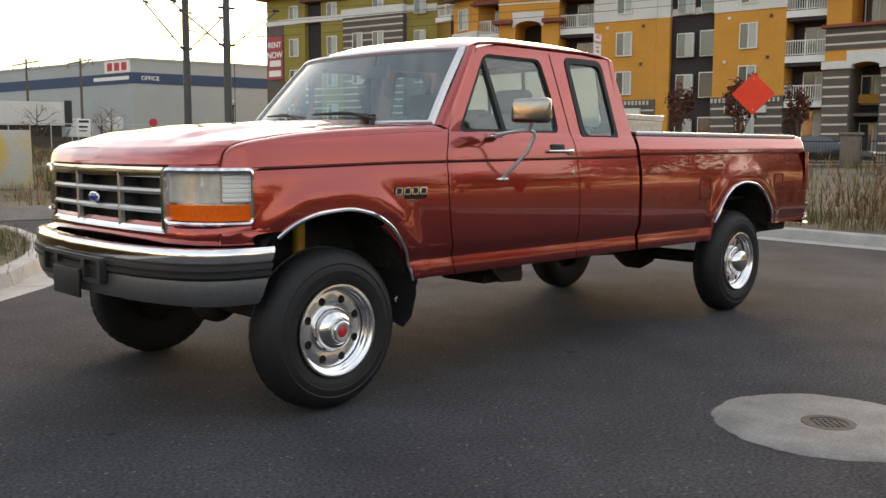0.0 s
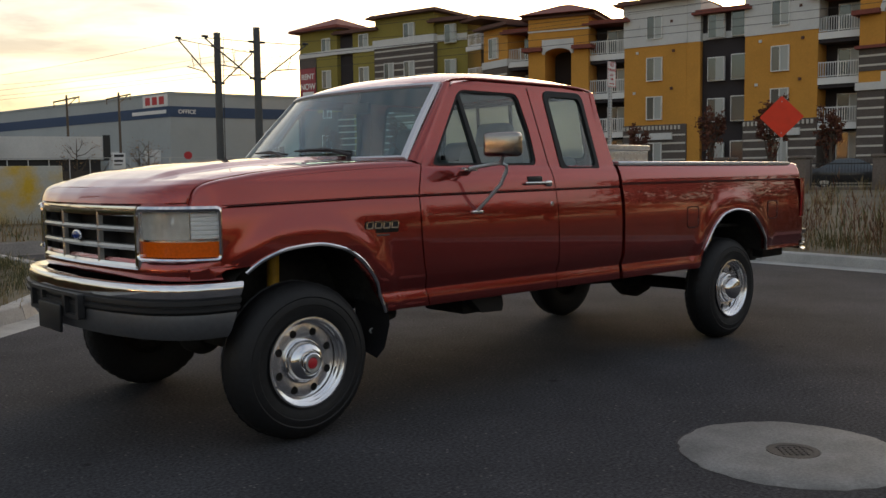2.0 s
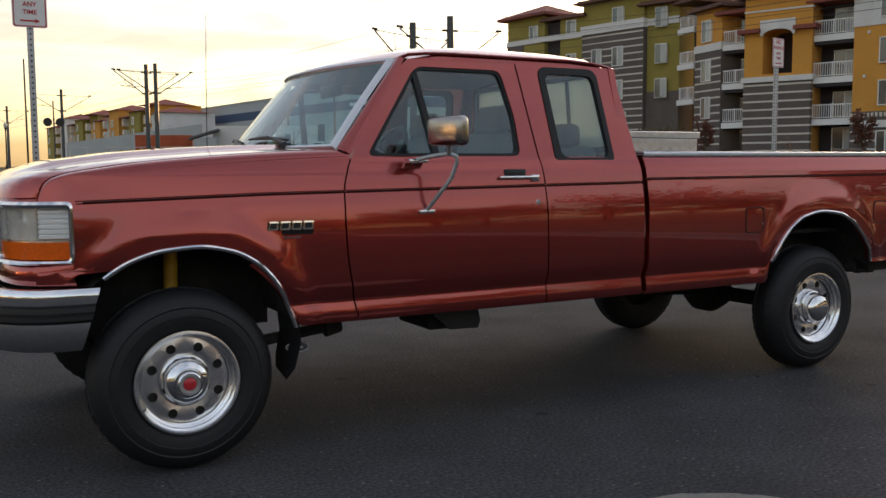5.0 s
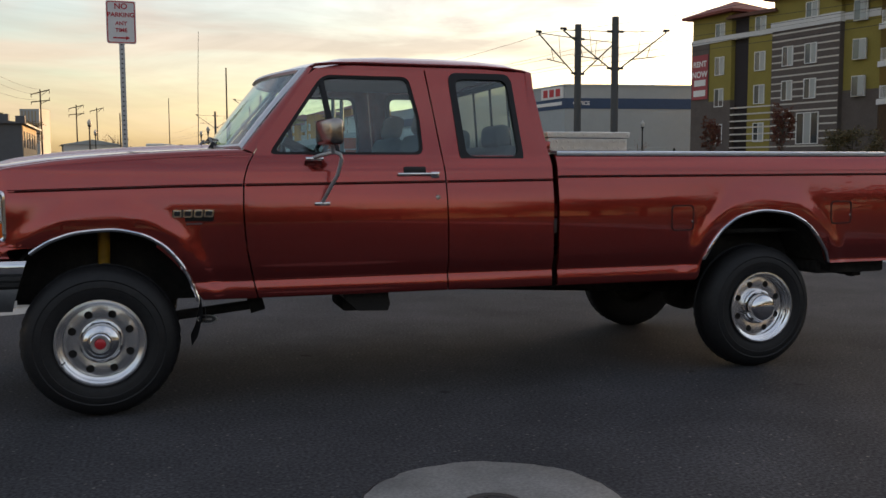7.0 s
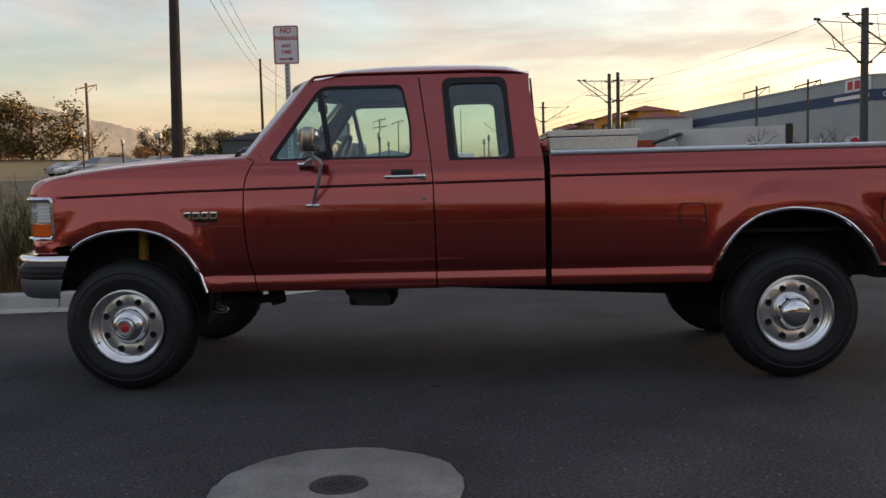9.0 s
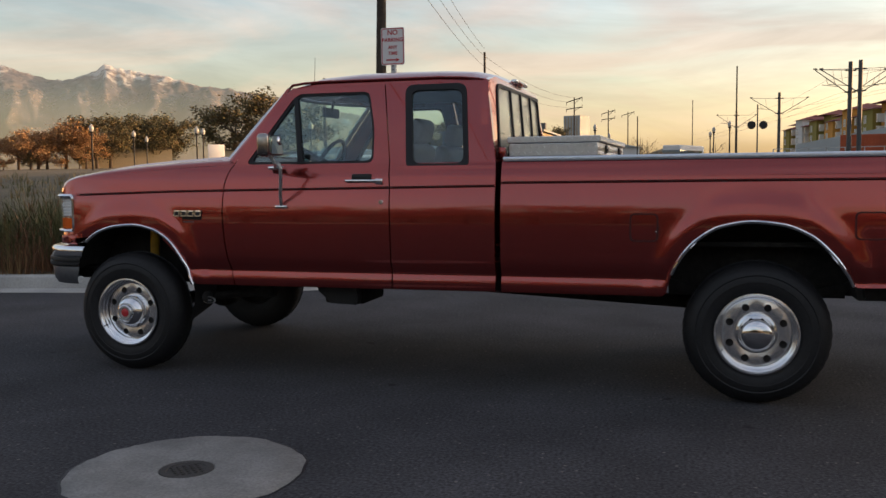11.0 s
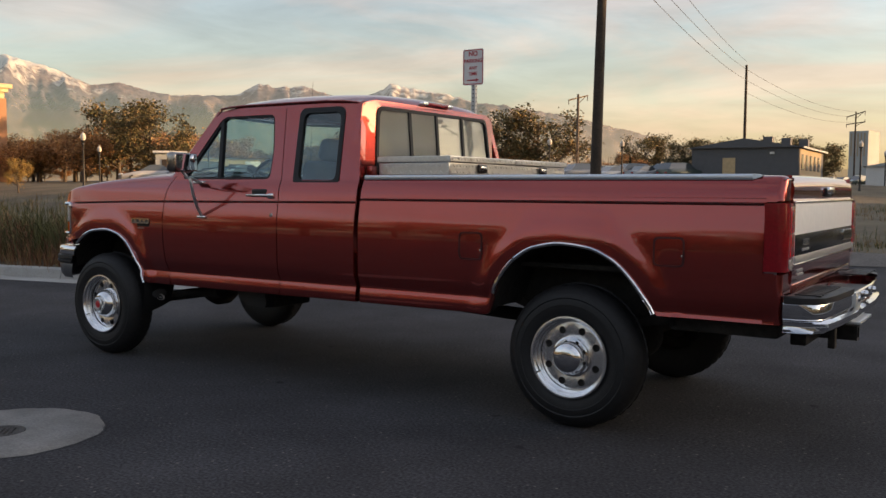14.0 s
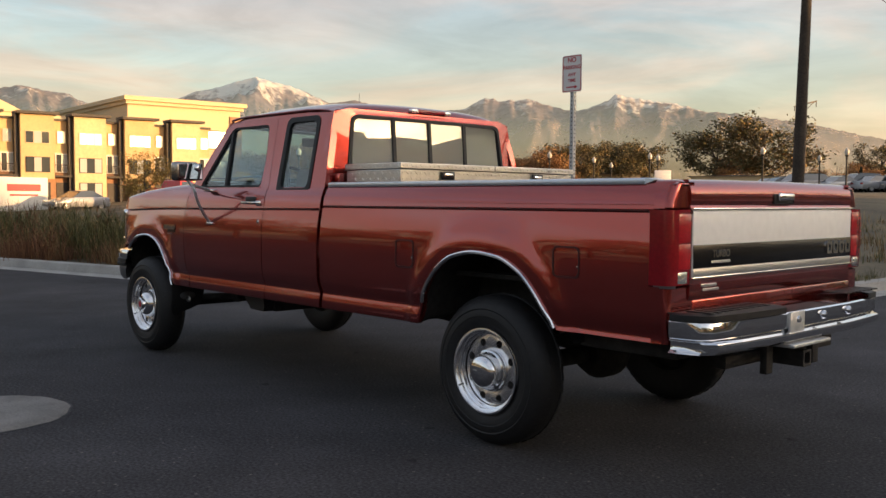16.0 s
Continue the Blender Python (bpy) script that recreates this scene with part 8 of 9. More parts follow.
# undergrowth along the tree line
for k in range(20):
    x, y = -77 + k * 1.05 + rt.uniform(-0.8, 0.8), 45.5 + k * 1.35 + rt.uniform(-1, 1)
    TREES[(T_RUST, T_GREEN, T_RUST2)[k % 3]].append((x, y, rt.uniform(0.2, 0.32)))
for t, spots in TREES.items():
    for i, (x, y, s) in enumerate(spots):
        m = pose(x, y, gz(x, y), 0, 0, rt.uniform(0, 360)) @ Matrix.Diagonal((s * (1.2 if x < -50 else 1), s * (1.2 if x < -50 else 1), s * rt.uniform(0.9, 1.1), 1))
        if i == 0:
            t.matrix_basis = m
        else:
            copy_thing(t, m)

# ---- mountains ----
def mountain_material():
    """Bare rock with darker scrub in the gullies and old snow high up."""
    m = material("hazed_mountain_rock", (0.165, 0.150, 0.180), rough=1.0, spec=0.0, stain=0.8, stain_scale=0.007, dirt=(0.24, 0.18, 0.17), grain=0.28, grain_scale=0.03)
    nt = m.node_tree
    bs = nt.nodes["Principled BSDF"]
    geo = nt.nodes.new("ShaderNodeNewGeometry")
    sep = nt.nodes.new("ShaderNodeSeparateXYZ")
    nt.links.new(geo.outputs["Position"], sep.inputs[0])
    ns = nt.nodes.new("ShaderNodeTexNoise")
    ns.inputs["Scale"].default_value, ns.inputs["Detail"].default_value = 0.008, 8
    ns.inputs["Roughness"].default_value = 0.65
    nt.links.new(geo.outputs["Position"], ns.inputs["Vector"])
    ad = nt.nodes.new("ShaderNodeMath")
    ad.operation = "MULTIPLY_ADD"
    ad.inputs[1].default_value = 520
    nt.links.new(ns.outputs[0], ad.inputs[0])
    nt.links.new(sep.outputs[2], ad.inputs[2])
    rg_ = nt.nodes.new("ShaderNodeMapRange")
    rg_.inputs["From Min"].default_value, rg_.inputs["From Max"].default_value = 690, 750
    nt.links.new(ad.outputs[0], rg_.inputs[0])
    mx = nt.nodes.new("ShaderNodeMix")
    mx.data_type = "RGBA"
    nt.links.new(rg_.outputs[0], mx.inputs[0])
    nt.links.new(bs.inputs["Base Color"].links[0].from_socket, mx.inputs[6])
    mx.inputs[7].default_value = (0.72, 0.70, 0.68, 1)
    nt.links.new(mx.outputs[2], bs.inputs["Base Color"])
    # crags
    cr = nt.nodes.new("ShaderNodeTexNoise")
    cr.inputs["Scale"].default_value, cr.inputs["Detail"].default_value, cr.inputs["Roughness"].default_value = 0.018, 9, 0.68
    nt.links.new(geo.outputs["Position"], cr.inputs["Vector"])
    bp = nt.nodes.new("ShaderNodeBump")
    bp.inputs["Strength"].default_value, bp.inputs["Distance"].default_value = 1.0, 45.0
    nt.links.new(cr.outputs[0], bp.inputs["Height"])
    nt.links.new(bp.outputs[0], bs.inputs["Normal"])
    # aerial haze put into the alpha: the rock fades to sky, most low down
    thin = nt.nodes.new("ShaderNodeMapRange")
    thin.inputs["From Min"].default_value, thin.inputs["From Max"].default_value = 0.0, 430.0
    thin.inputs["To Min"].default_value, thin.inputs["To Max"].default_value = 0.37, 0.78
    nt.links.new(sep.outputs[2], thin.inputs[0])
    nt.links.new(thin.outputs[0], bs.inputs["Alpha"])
    return m


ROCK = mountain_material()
# skyline of the range: bearing and elevation in degrees
RIDGE = [(96, 1), (102, 1.5), (106.08, 2), (107.5, 2.34), (108.88, 2.8), (110.98, 3.51), (112.56, 3.86), (113.88, 4.2), (115.58, 4.64), (116.82, 4.8), (118.08, 4.99), (119.36, 5.22), (120.98, 5.35), (122.64, 5.85), (124.31, 6.09), (125.67, 6.31), (126.32, 6.53), (126.86, 6.06), (128.29, 5.57), (129.44, 5.56), (130.86, 6), (131.6, 6.23), (133.22, 6.12), (134.45, 6.32)]
RIDGE += [(135.58, 5.67), (136.54, 5.53), (138.12, 5.55), (139.38, 5.46), (141.23, 5.76), (142.46, 6.12), (144.03, 5.88), (145.94, 6.7), (147.65, 7.13), (148.5, 7.37), (149.35, 7.14), (150.69, 6.69), (152.18, 6.34), (153.66, 5.65), (155.9, 5.3), (158.09, 5.37), (159.45, 5.99), (160.64, 6.05), (161.75, 6.3), (162.82, 6.09), (166, 5.6), (172, 4.9), (180, 4), (200, 2)]
mt = thing("mountains", "hazy bare mountain range with snow on the upper slopes", "mountains", kind="structure")
def ridged(x, y, z, octaves=6, gain=0.52):
    """Sharp-crested fractal noise, about 0 to 1."""
    v, amp, tot = 0.0, 1.0, 0.0
    for _ in range(octaves):
        v += amp * (1 - abs(noise.noise((x, y, z))) * 1.8)
        tot += amp
        x, y, amp = x * 2.03 + 3.1, y * 2.03 - 1.7, amp * gain
    return v / tot


vs, fs = [], []
NA, NR = 760, 110
for i in range(NA):
    a = 96 + 104 * i / (NA - 1)
    top = lerp(a, RIDGE)
    jag = 0.09 * noise.fractal((a * 1.9, 3.0, 0), 0.7, 2.0, 5) * min(1, top / 4)
    tt = math.tan(radians(top + jag))
    climb = -1.0
    for j in range(NR):
        t = j / (NR - 1)
        d = 2400 + 1800 * t
        wob = noise.noise((a * 0.16, t * 1.6, 1.0))
        # long spurs that run down from the crest, cut by finer gullies
        spur = ridged(a * 0.15 + 0.8 * wob + 0.7 * t, t * 0.9 + 0.3 * wob, 7.0, 3, 0.5)
        gully = ridged(a * 0.75 + 0.9 * wob - 0.9 * t, t * 3.4, 2.0, 5, 0.6)
        h = tt * 4200 * (0.22 * t + 0.78 * t ** 1.4)
        mid = math.sin(math.pi * min(1.0, t * 1.02)) ** 0.6
        h *= 1 + mid * (0.52 * (spur - 0.62) + 0.26 * (gully - 0.62))
        lim = tt * d * (0.988 if t < 1 else 1)
        climb = max(min(h, lim) / d, climb + 0.00012)          # no slope turns out of sight
        vs.append((4.5 + d * math.cos(radians(a)), -5.6 + d * math.sin(radians(a)), min(climb * d, max(lim, h if t == 1 else lim)) + 1.3))
for i in range(NA - 1):
    for j in range(NR - 1):
        fs.append((i * NR + j, i * NR + j + 1, (i + 1) * NR + j + 1, (i + 1) * NR + j))
me = bpy.data.meshes.new("mountain_range")
me.from_pydata(vs, [], fs)
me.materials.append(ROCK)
me.polygons.foreach_set("use_smooth", [True] * len(fs))
ob = new("mountain_range", me)
ob.parent = mt

# ---- townhouses ----
TH_TAN = material("tan_stucco", (0.52, 0.37, 0.20), rough=0.9, grain=0.05, grain_scale=5, stain=0.06, stain_scale=0.5)
TH_BRICK = material("brown_brick_wall", (0.30, 0.165, 0.095), rough=0.9, grain=0.12, grain_scale=9)
TH_CREAM = material("cream_render", (0.56, 0.45, 0.29), rough=0.9, grain=0.04, grain_scale=5)
TH_PANEL = material("ribbed_metal_siding", (0.50, 0.38, 0.22), rough=0.6, metal=0.1, grain=0.08, grain_scale=4)
DARK_TRIM = material("dark_bronze_trim", (0.035, 0.028, 0.024), rough=0.6)
# sun glint put into chosen window panes as a warm metal colour
GLINT_GLASS = material("sun_glint_glass", (0.85, 0.78, 0.62), rough=0.30, metal=1.0)
town = thing("townhouse_row", "row of tan and brick townhouses in low golden sun", "townhouse")
town.matrix_basis = Matrix.Translation((7.2, -4.3, 1.28)) @ Matrix.Scale(0.88, 4) @ Matrix.Translation((-7.2, 4.3, -1.28))
P0, P1 = (-80.4, 16.4), (-78.4, 42.4)
ft = Facade(P0, P1)
# seen from the camera, u must run to the viewer's right
L = ft.w
ft.boxes("wall", town, TH_TAN, [(0, L, 0, 9, -0.3, 8.3)])
ft.boxes("wall", town, TH_BRICK, [(-0.05, L + 0.05, -0.10, 9, -0.3, 5.2)])
ft.boxes("parapet", town, DARK_TRIM, [(-0.1, L + 0.1, -0.25, 1, 8.3, 8.5)])
k, u = 0, 2.9
while u < L - 3:
    w = 2.9
    mat = (TH_PANEL, TH_TAN)[k % 2]
    bay = ft.boxes("bay", town, mat, [(u, u + w, -1.1, 0.2, 2.9 if k % 2 else -0.3, 8.75)], "projecting bay")
    ft.boxes("bay_roof", bay, DARK_TRIM, [(u - 0.35, u + w + 0.35, -1.6, 0.4, 8.75, 8.98)])
    ft.boxes("downpipe", bay, DARK_TRIM, [(u - 0.4, u - 0.12, -0.7, 0.1, 0.0, 8.7)])
    for z, h in ((0.7, 1.9), (3.5, 1.4), (6.1, 1.15)):
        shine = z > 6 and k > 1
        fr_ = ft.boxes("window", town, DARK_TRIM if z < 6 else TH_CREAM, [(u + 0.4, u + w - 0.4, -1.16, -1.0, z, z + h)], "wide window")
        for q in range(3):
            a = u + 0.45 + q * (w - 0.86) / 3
            ft.boxes("pane", fr_, GLINT_GLASS if shine else WIN_GLASS if (q + k) % 2 else BLIND, [(a, a + (w - 1.04) / 3, -1.19, -1.15, z + 0.06, z + h - 0.06)])
    ft.boxes("entry", town, DARK_TRIM, [(u + w + 0.4, u + w + 1.4, -0.16, 0.1, 0.0, 2.6)], "dark entry door")
    sw = ft.boxes("window", town, TH_CREAM, [(u + w + 0.5, u + w + 1.3, -0.10, 0.05, 6.2, 7.4)], "small upper window")
    ft.boxes("pane", sw, GLINT_GLASS if k > 0 else BLIND, [(u + w + 0.56, u + w + 1.24, -0.13, -0.09, 6.26, 7.34)])
    ft.window(town, u + w + 0.9, 3.6, 1.0, 1.6, 2, 0.12)
    deck = ft.boxes("balcony", town, DARK_TRIM, [(u + w + 0.1, u + w + 1.7, -0.9, 0.0, 3.1, 3.25)], "small balcony with dark rails")
    ft.boxes("railing", deck, DARK_TRIM, [(u + w + 0.1, u + w + 1.7, -0.9, -0.86, 4.2, 4.26)] + [(u + w + 0.1 + q * 0.13, u + w + 0.125 + q * 0.13, -0.9, -0.87, 3.25, 4.2) for q in range(13)])
    ft.boxes("upper_band", town, TH_CREAM, [(u + w, u + 4.7, -0.04, 0.1, 5.2, 5.4)])
    u += 4.7
    k += 1
big = thing("brick_block", "large cream building with a deep cornice behind the townhouses", "building")
fb = Facade((-77.4, 33.3), (-76.6, 45.0))
fb.boxes("wall", big, TH_CREAM, [(0, fb.w, 0, 25, -0.3, 10.25)])
fb.boxes("cornice", big, TH_CREAM, [(-0.5, fb.w + 0.5, -0.6, 25.9, 10.55, 10.95), (-0.25, fb.w + 0.25, -0.3, 25.5, 10.2, 10.55)])
fb.boxes("corner_pier", big, TH_BRICK, [(fb.w - 1.2, fb.w + 0.1, -0.15, 0.3, -0.3, 9.6)])
for z in (3.2, 6.2):
    for q in range(2):
        fr_ = fb.boxes("window", big, DARK_TRIM, [(fb.w - 6.5 + q * 2.6, fb.w - 4.2 + q * 2.6, -0.12, 0.1, z, z + 1.9)], "dark-framed window")
        fb.boxes("pane", fr_, GLINT_GLASS, [(fb.w - 6.35 + q * 2.6, fb.w - 4.35 + q * 2.6, -0.16, -0.1, z + 0.12, z + 1.78)])
gab = thing("gabled_house", "tan gabled roof behind the townhouses", "house")
fg = Facade((-82.0, 12.0), (-84.0, 30.0))
fg.boxes("wall", gab, TH_CREAM, [(0, fg.w, 0, 8, -0.3, 9.2)])
bm = bmesh.new()
plate(bm, [(4, 9.2), (14, 9.2), (9, 11.4)], [], lambda u, v: Vector((u, -0.3, v)), (0, 8, 0))
bmesh.ops.transform(bm, matrix=fg.m, verts=bm.verts)
part("gable", bm, TH_CREAM, gab, smooth=0)

# ---- sheds and low buildings in the distance ----
SHED_GREY = material("grey_ribbed_shed", (0.10, 0.105, 0.115), rough=0.8, grain=0.05, grain_scale=3)
SHED_TAN = material("tan_block_wall", (0.34, 0.28, 0.20), rough=0.9, grain=0.06, grain_scale=4)


def shed(name, label, p, q, h, ridge, depth, mat, roof):
    th = thing(name, label, "building")
    f = Facade(p, q)
    zg = gz((p[0] + q[0]) / 2, (p[1] + q[1]) / 2) - 0.3
    f.boxes("wall", th, mat, [(0, f.w, 0, depth, zg, zg + h)])
    bm = bmesh.new()
    plate(bm, [(-0.4, zg + h), (f.w + 0.4, zg + h), (f.w / 2, zg + h + ridge)], [], lambda u, v: Vector((u, -0.3, v)), (0, depth + 0.6, 0))
    bmesh.ops.transform(bm, matrix=f.m, verts=bm.verts)
    part("roof", bm, roof, th, smooth=0)
    return th, f, zg


th, f, zg = shed("metal_shed", "dark grey gabled metal shed with a paler windowed side", (-20.9, 78.5), (-11.5, 78.9), 3.3, 0.85, 14.0, SHED_GREY, SHED_GREY)
f.boxes("side_wall", th, SHED_TAN, [(f.w, f.w + 0.06, 0.2, 12.4, zg, zg + 3.2)], "dull tan side wall")
f.boxes("eave_trim", th, WH_WALL, [(f.w + 0.38, f.w + 0.45, -0.3, 14.2, zg + 3.2, zg + 3.36)])
for q in range(5):
    wn = f.boxes("window", th, DARK_TRIM, [(f.w + 0.05, f.w + 0.1, 0.9 + q * 2.3, 1.9 + q * 2.3, zg + 1.3, zg + 2.7)], "dark side window")
    f.boxes("pane", wn, WIN_GLASS, [(f.w + 0.09, f.w + 0.12, 1.0 + q * 2.3, 1.8 + q * 2.3, zg + 1.4, zg + 2.6)])
f.boxes("wall_lamp", th, STUCCO_WHITE, [(f.w * 0.74, f.w * 0.78, -0.2, 0.0, zg + 2.7, zg + 2.9)])
f.boxes("bay_door", th, TH_PANEL, [(f.w * 0.3, f.w * 0.42, -0.06, 0.0, zg, zg + 2.4)], "pale roller door")
for q in range(3):
    f.boxes("roof_unit", th, SHED_GREY, [(f.w - 3.4 + q * 1.1, f.w - 2.6 + q * 1.1, 1.5 + q * 2.8, 2.5 + q * 2.8, zg + 3.4, zg + 4.35)], "boxy roof vent")
shed("low_building", "long cream shop with a flat roof behind trees", (-61.5, 78.0), (-53.8, 83.5), 2.4, 0.1, 8, TH_CREAM, SHED_GREY)
shed("low_building", "low cream shop front behind trees", (-50.0, 88.0), (-41.0, 93.0), 2.2, 0.1, 8, TH_CREAM, SHED_GREY)
shed("low_building", "low building with a blue roof", (-36.0, 103.0), (-24.0, 107.0), 2.3, 0.4, 8, SHED_TAN, WH_BLUE)
shed("low_building", "pale low shed beyond the car park", (-13.4, 130.0), (-6.0, 131.0), 3.2, 0.75, 9, STUCCO_WHITE, WH_WALL)
th, f, zg = shed("low_building", "low cream workshop behind autumn trees", (-57.6, 47.2), (-51.9, 53.6), 2.35, 0.06, 6, TH_CREAM, WH_WALL)
f.boxes("office", th, WH_WALL, [(-0.1, 2.3, -1.2, 3, zg, zg + 2.75)], "taller white office end")
f.boxes("office_roof", th, STUCCO_WHITE, [(-0.3, 2.5, -1.5, 3.2, zg + 2.75, zg + 2.92)])
f.boxes("doorway", th, DARK_TRIM, [(0.4, 1.2, -1.24, -1.15, zg, zg + 2.2)], "dark doorway")
f.boxes("doorway", th, DARK_TRIM, [(4.2, 4.9, -0.05, 0.1, zg, zg + 2.0)], "dark doorway")
wn = f.boxes("window", th, DARK_TRIM, [(6.0, 7.4, -0.05, 0.1, zg + 0.9, zg + 1.9)], "wide workshop window")
f.boxes("pane", wn, WIN_GLASS, [(6.1, 7.3, -0.08, -0.04, zg + 1.0, zg + 1.8)])
fen = thing("yard_fence", "thin dark railing fence before the workshop", "fence")
fy = Facade((-56.4, 45.0), (-49.6, 53.2))
fy.boxes("rail", fen, DARK_TRIM, [(0, fy.w, 0, 0.04, zg + 1.25, zg + 1.30), (0, fy.w, 0, 0.04, zg + 0.35, zg + 0.40)])
for q in range(24):
    fy.boxes("post", fen, DARK_TRIM, [(q * fy.w / 23.5, q * fy.w / 23.5 + 0.05, 0, 0.05, zg - 0.2, zg + 1.4)])
twr = thing("tower_block", "distant pale tower block", "building")
f = Facade((-42.3, 296.5), (-36.7, 295.0))
f.boxes("wall", twr, WH_WALL, [(0, f.w, 0, 8, 0, 19.6)])
for q in range(5):
    f.boxes("window_strip", twr, SHED_TAN, [(0.5 + q * 1.0, 0.9 + q * 1.0, -0.05, 0.2, 12, 19.0)])
# earth mound by the tram line
md = thing("earth_mound", "brown heap of bare earth by the line", "mound", (-4.4, 222.0, gz(-4.4, 222)), 10, kind="stuff")
bm = bmesh.new()
bmesh.ops.create_grid(bm, x_segments=36, y_segments=20, size=1)
for v in bm.verts:
    x, y = v.co.x, v.co.y
    e = max(0.0, 1 - math.hypot(x, y))
    v.co = Vector((x * 15, y * 9, 5.2 * math.sin(e * 1.45) ** 1.3 * (1 + 0.3 * noise.noise((x * 2.3, y * 2.3, 1))) - 0.3))
part("heap", bm, material("bare_brown_earth", (0.24, 0.19, 0.125), rough=0.95, grain=0.3, grain_scale=1.5, stain=0.5, stain_scale=0.4, dirt=(0.09, 0.08, 0.045)), md)
# row of ochre houses and a grey wall along the tram line
fw = Facade((21.0, 194.0), (25.5, 103.0))
wall = thing("boundary_wall", "long grey screen wall beside the tram line", "wall")
fw.boxes("wall_run", wall, WH_WALL, [(0, fw.w, 0, 0.4, 0, 6.3)])
row = thing("house_row", "row of gabled ochre and olive houses behind a wall", "house")
fh = Facade((23.0, 254.0), (36.2, 163.0))
u, k = 0.0, 0
while u < fh.w - 7:
    mat = (STUCCO_OLIVE, STUCCO_ORANGE, STUCCO_WHITE, STUCCO_ORANGE, STUCCO_OLIVE)[k % 5]
    hh = 11.5 + (k % 3) * 0.9
    fh.boxes("wall", row, mat, [(u, u + 6.4, (k % 2) * 1.5, 10, 0, hh)])
    bm = bmesh.new()
    cs = [fh.m @ Vector(p) for p in ((u - 0.5, -0.6, hh), (u + 6.9, -0.6, hh), (u + 6.9, 9, hh), (u - 0.5, 9, hh))]
    vv = [bm.verts.new(p) for p in cs]
    vc = bm.verts.new(fh.m @ Vector((u + 3.2, 4, hh + 1.3)))
    for i in range(4):
        bm.faces.new((vv[i], vv[(i + 1) % 4], vc))
    bm.faces.new(vv[::-1])
    part("roof", bm, ROOF_RED, row, smooth=0)
    for z in (4.8, 7.6, 9.9):
        fh.window(row, u + 2.2, z, 1.4, 1.5, 2, -(k % 2) * 1.5 + 0.1)
    u += 6.6
    k += 1
# stained concrete box beside the street
ubx = thing("utility_box", "pale concrete wall block stained yellow", "concrete block", (5.4, 19.3, gz(5.4, 19.3)), -18)
bm = bmesh.new()
box(bm, -1.9, 0.60, 0, 1.2, -0.2, 1.46, 0.02)
part("block", bm, material("yellow_stained_concrete", (0.46, 0.45, 0.40), rough=0.9, stain=1.0, stain_scale=1.3, dirt=(0.60, 0.38, 0.04), grain=0.06, grain_scale=20), ubx)

# ---- plain trees and building added behind the camera, seen only as reflections ----
rb = random.Random(5)
for k in range(34):
    a = 178 + k * 5.6 + rb.uniform(-1.5, 1.5)
    x, y = az(2.0, 0.0, a, rb.uniform(36, 52))
    k2 = rb.uniform(0.6, 1.15)
    copy_thing((T_RUST, T_GREEN, T_RUST2, T_GREEN)[k % 4], pose(x, y, 0.1, 0, 0, k * 50) @ Matrix.Diagonal((1.25, 1.25, k2, 1)))
shed("low_building", "unseen long low tan building added for paint reflections", (30.0, -52.0), (-34.0, -58.0), 4.6, 0.3, 10, SHED_TAN, SHED_GREY)

# ---- parked vehicles ----


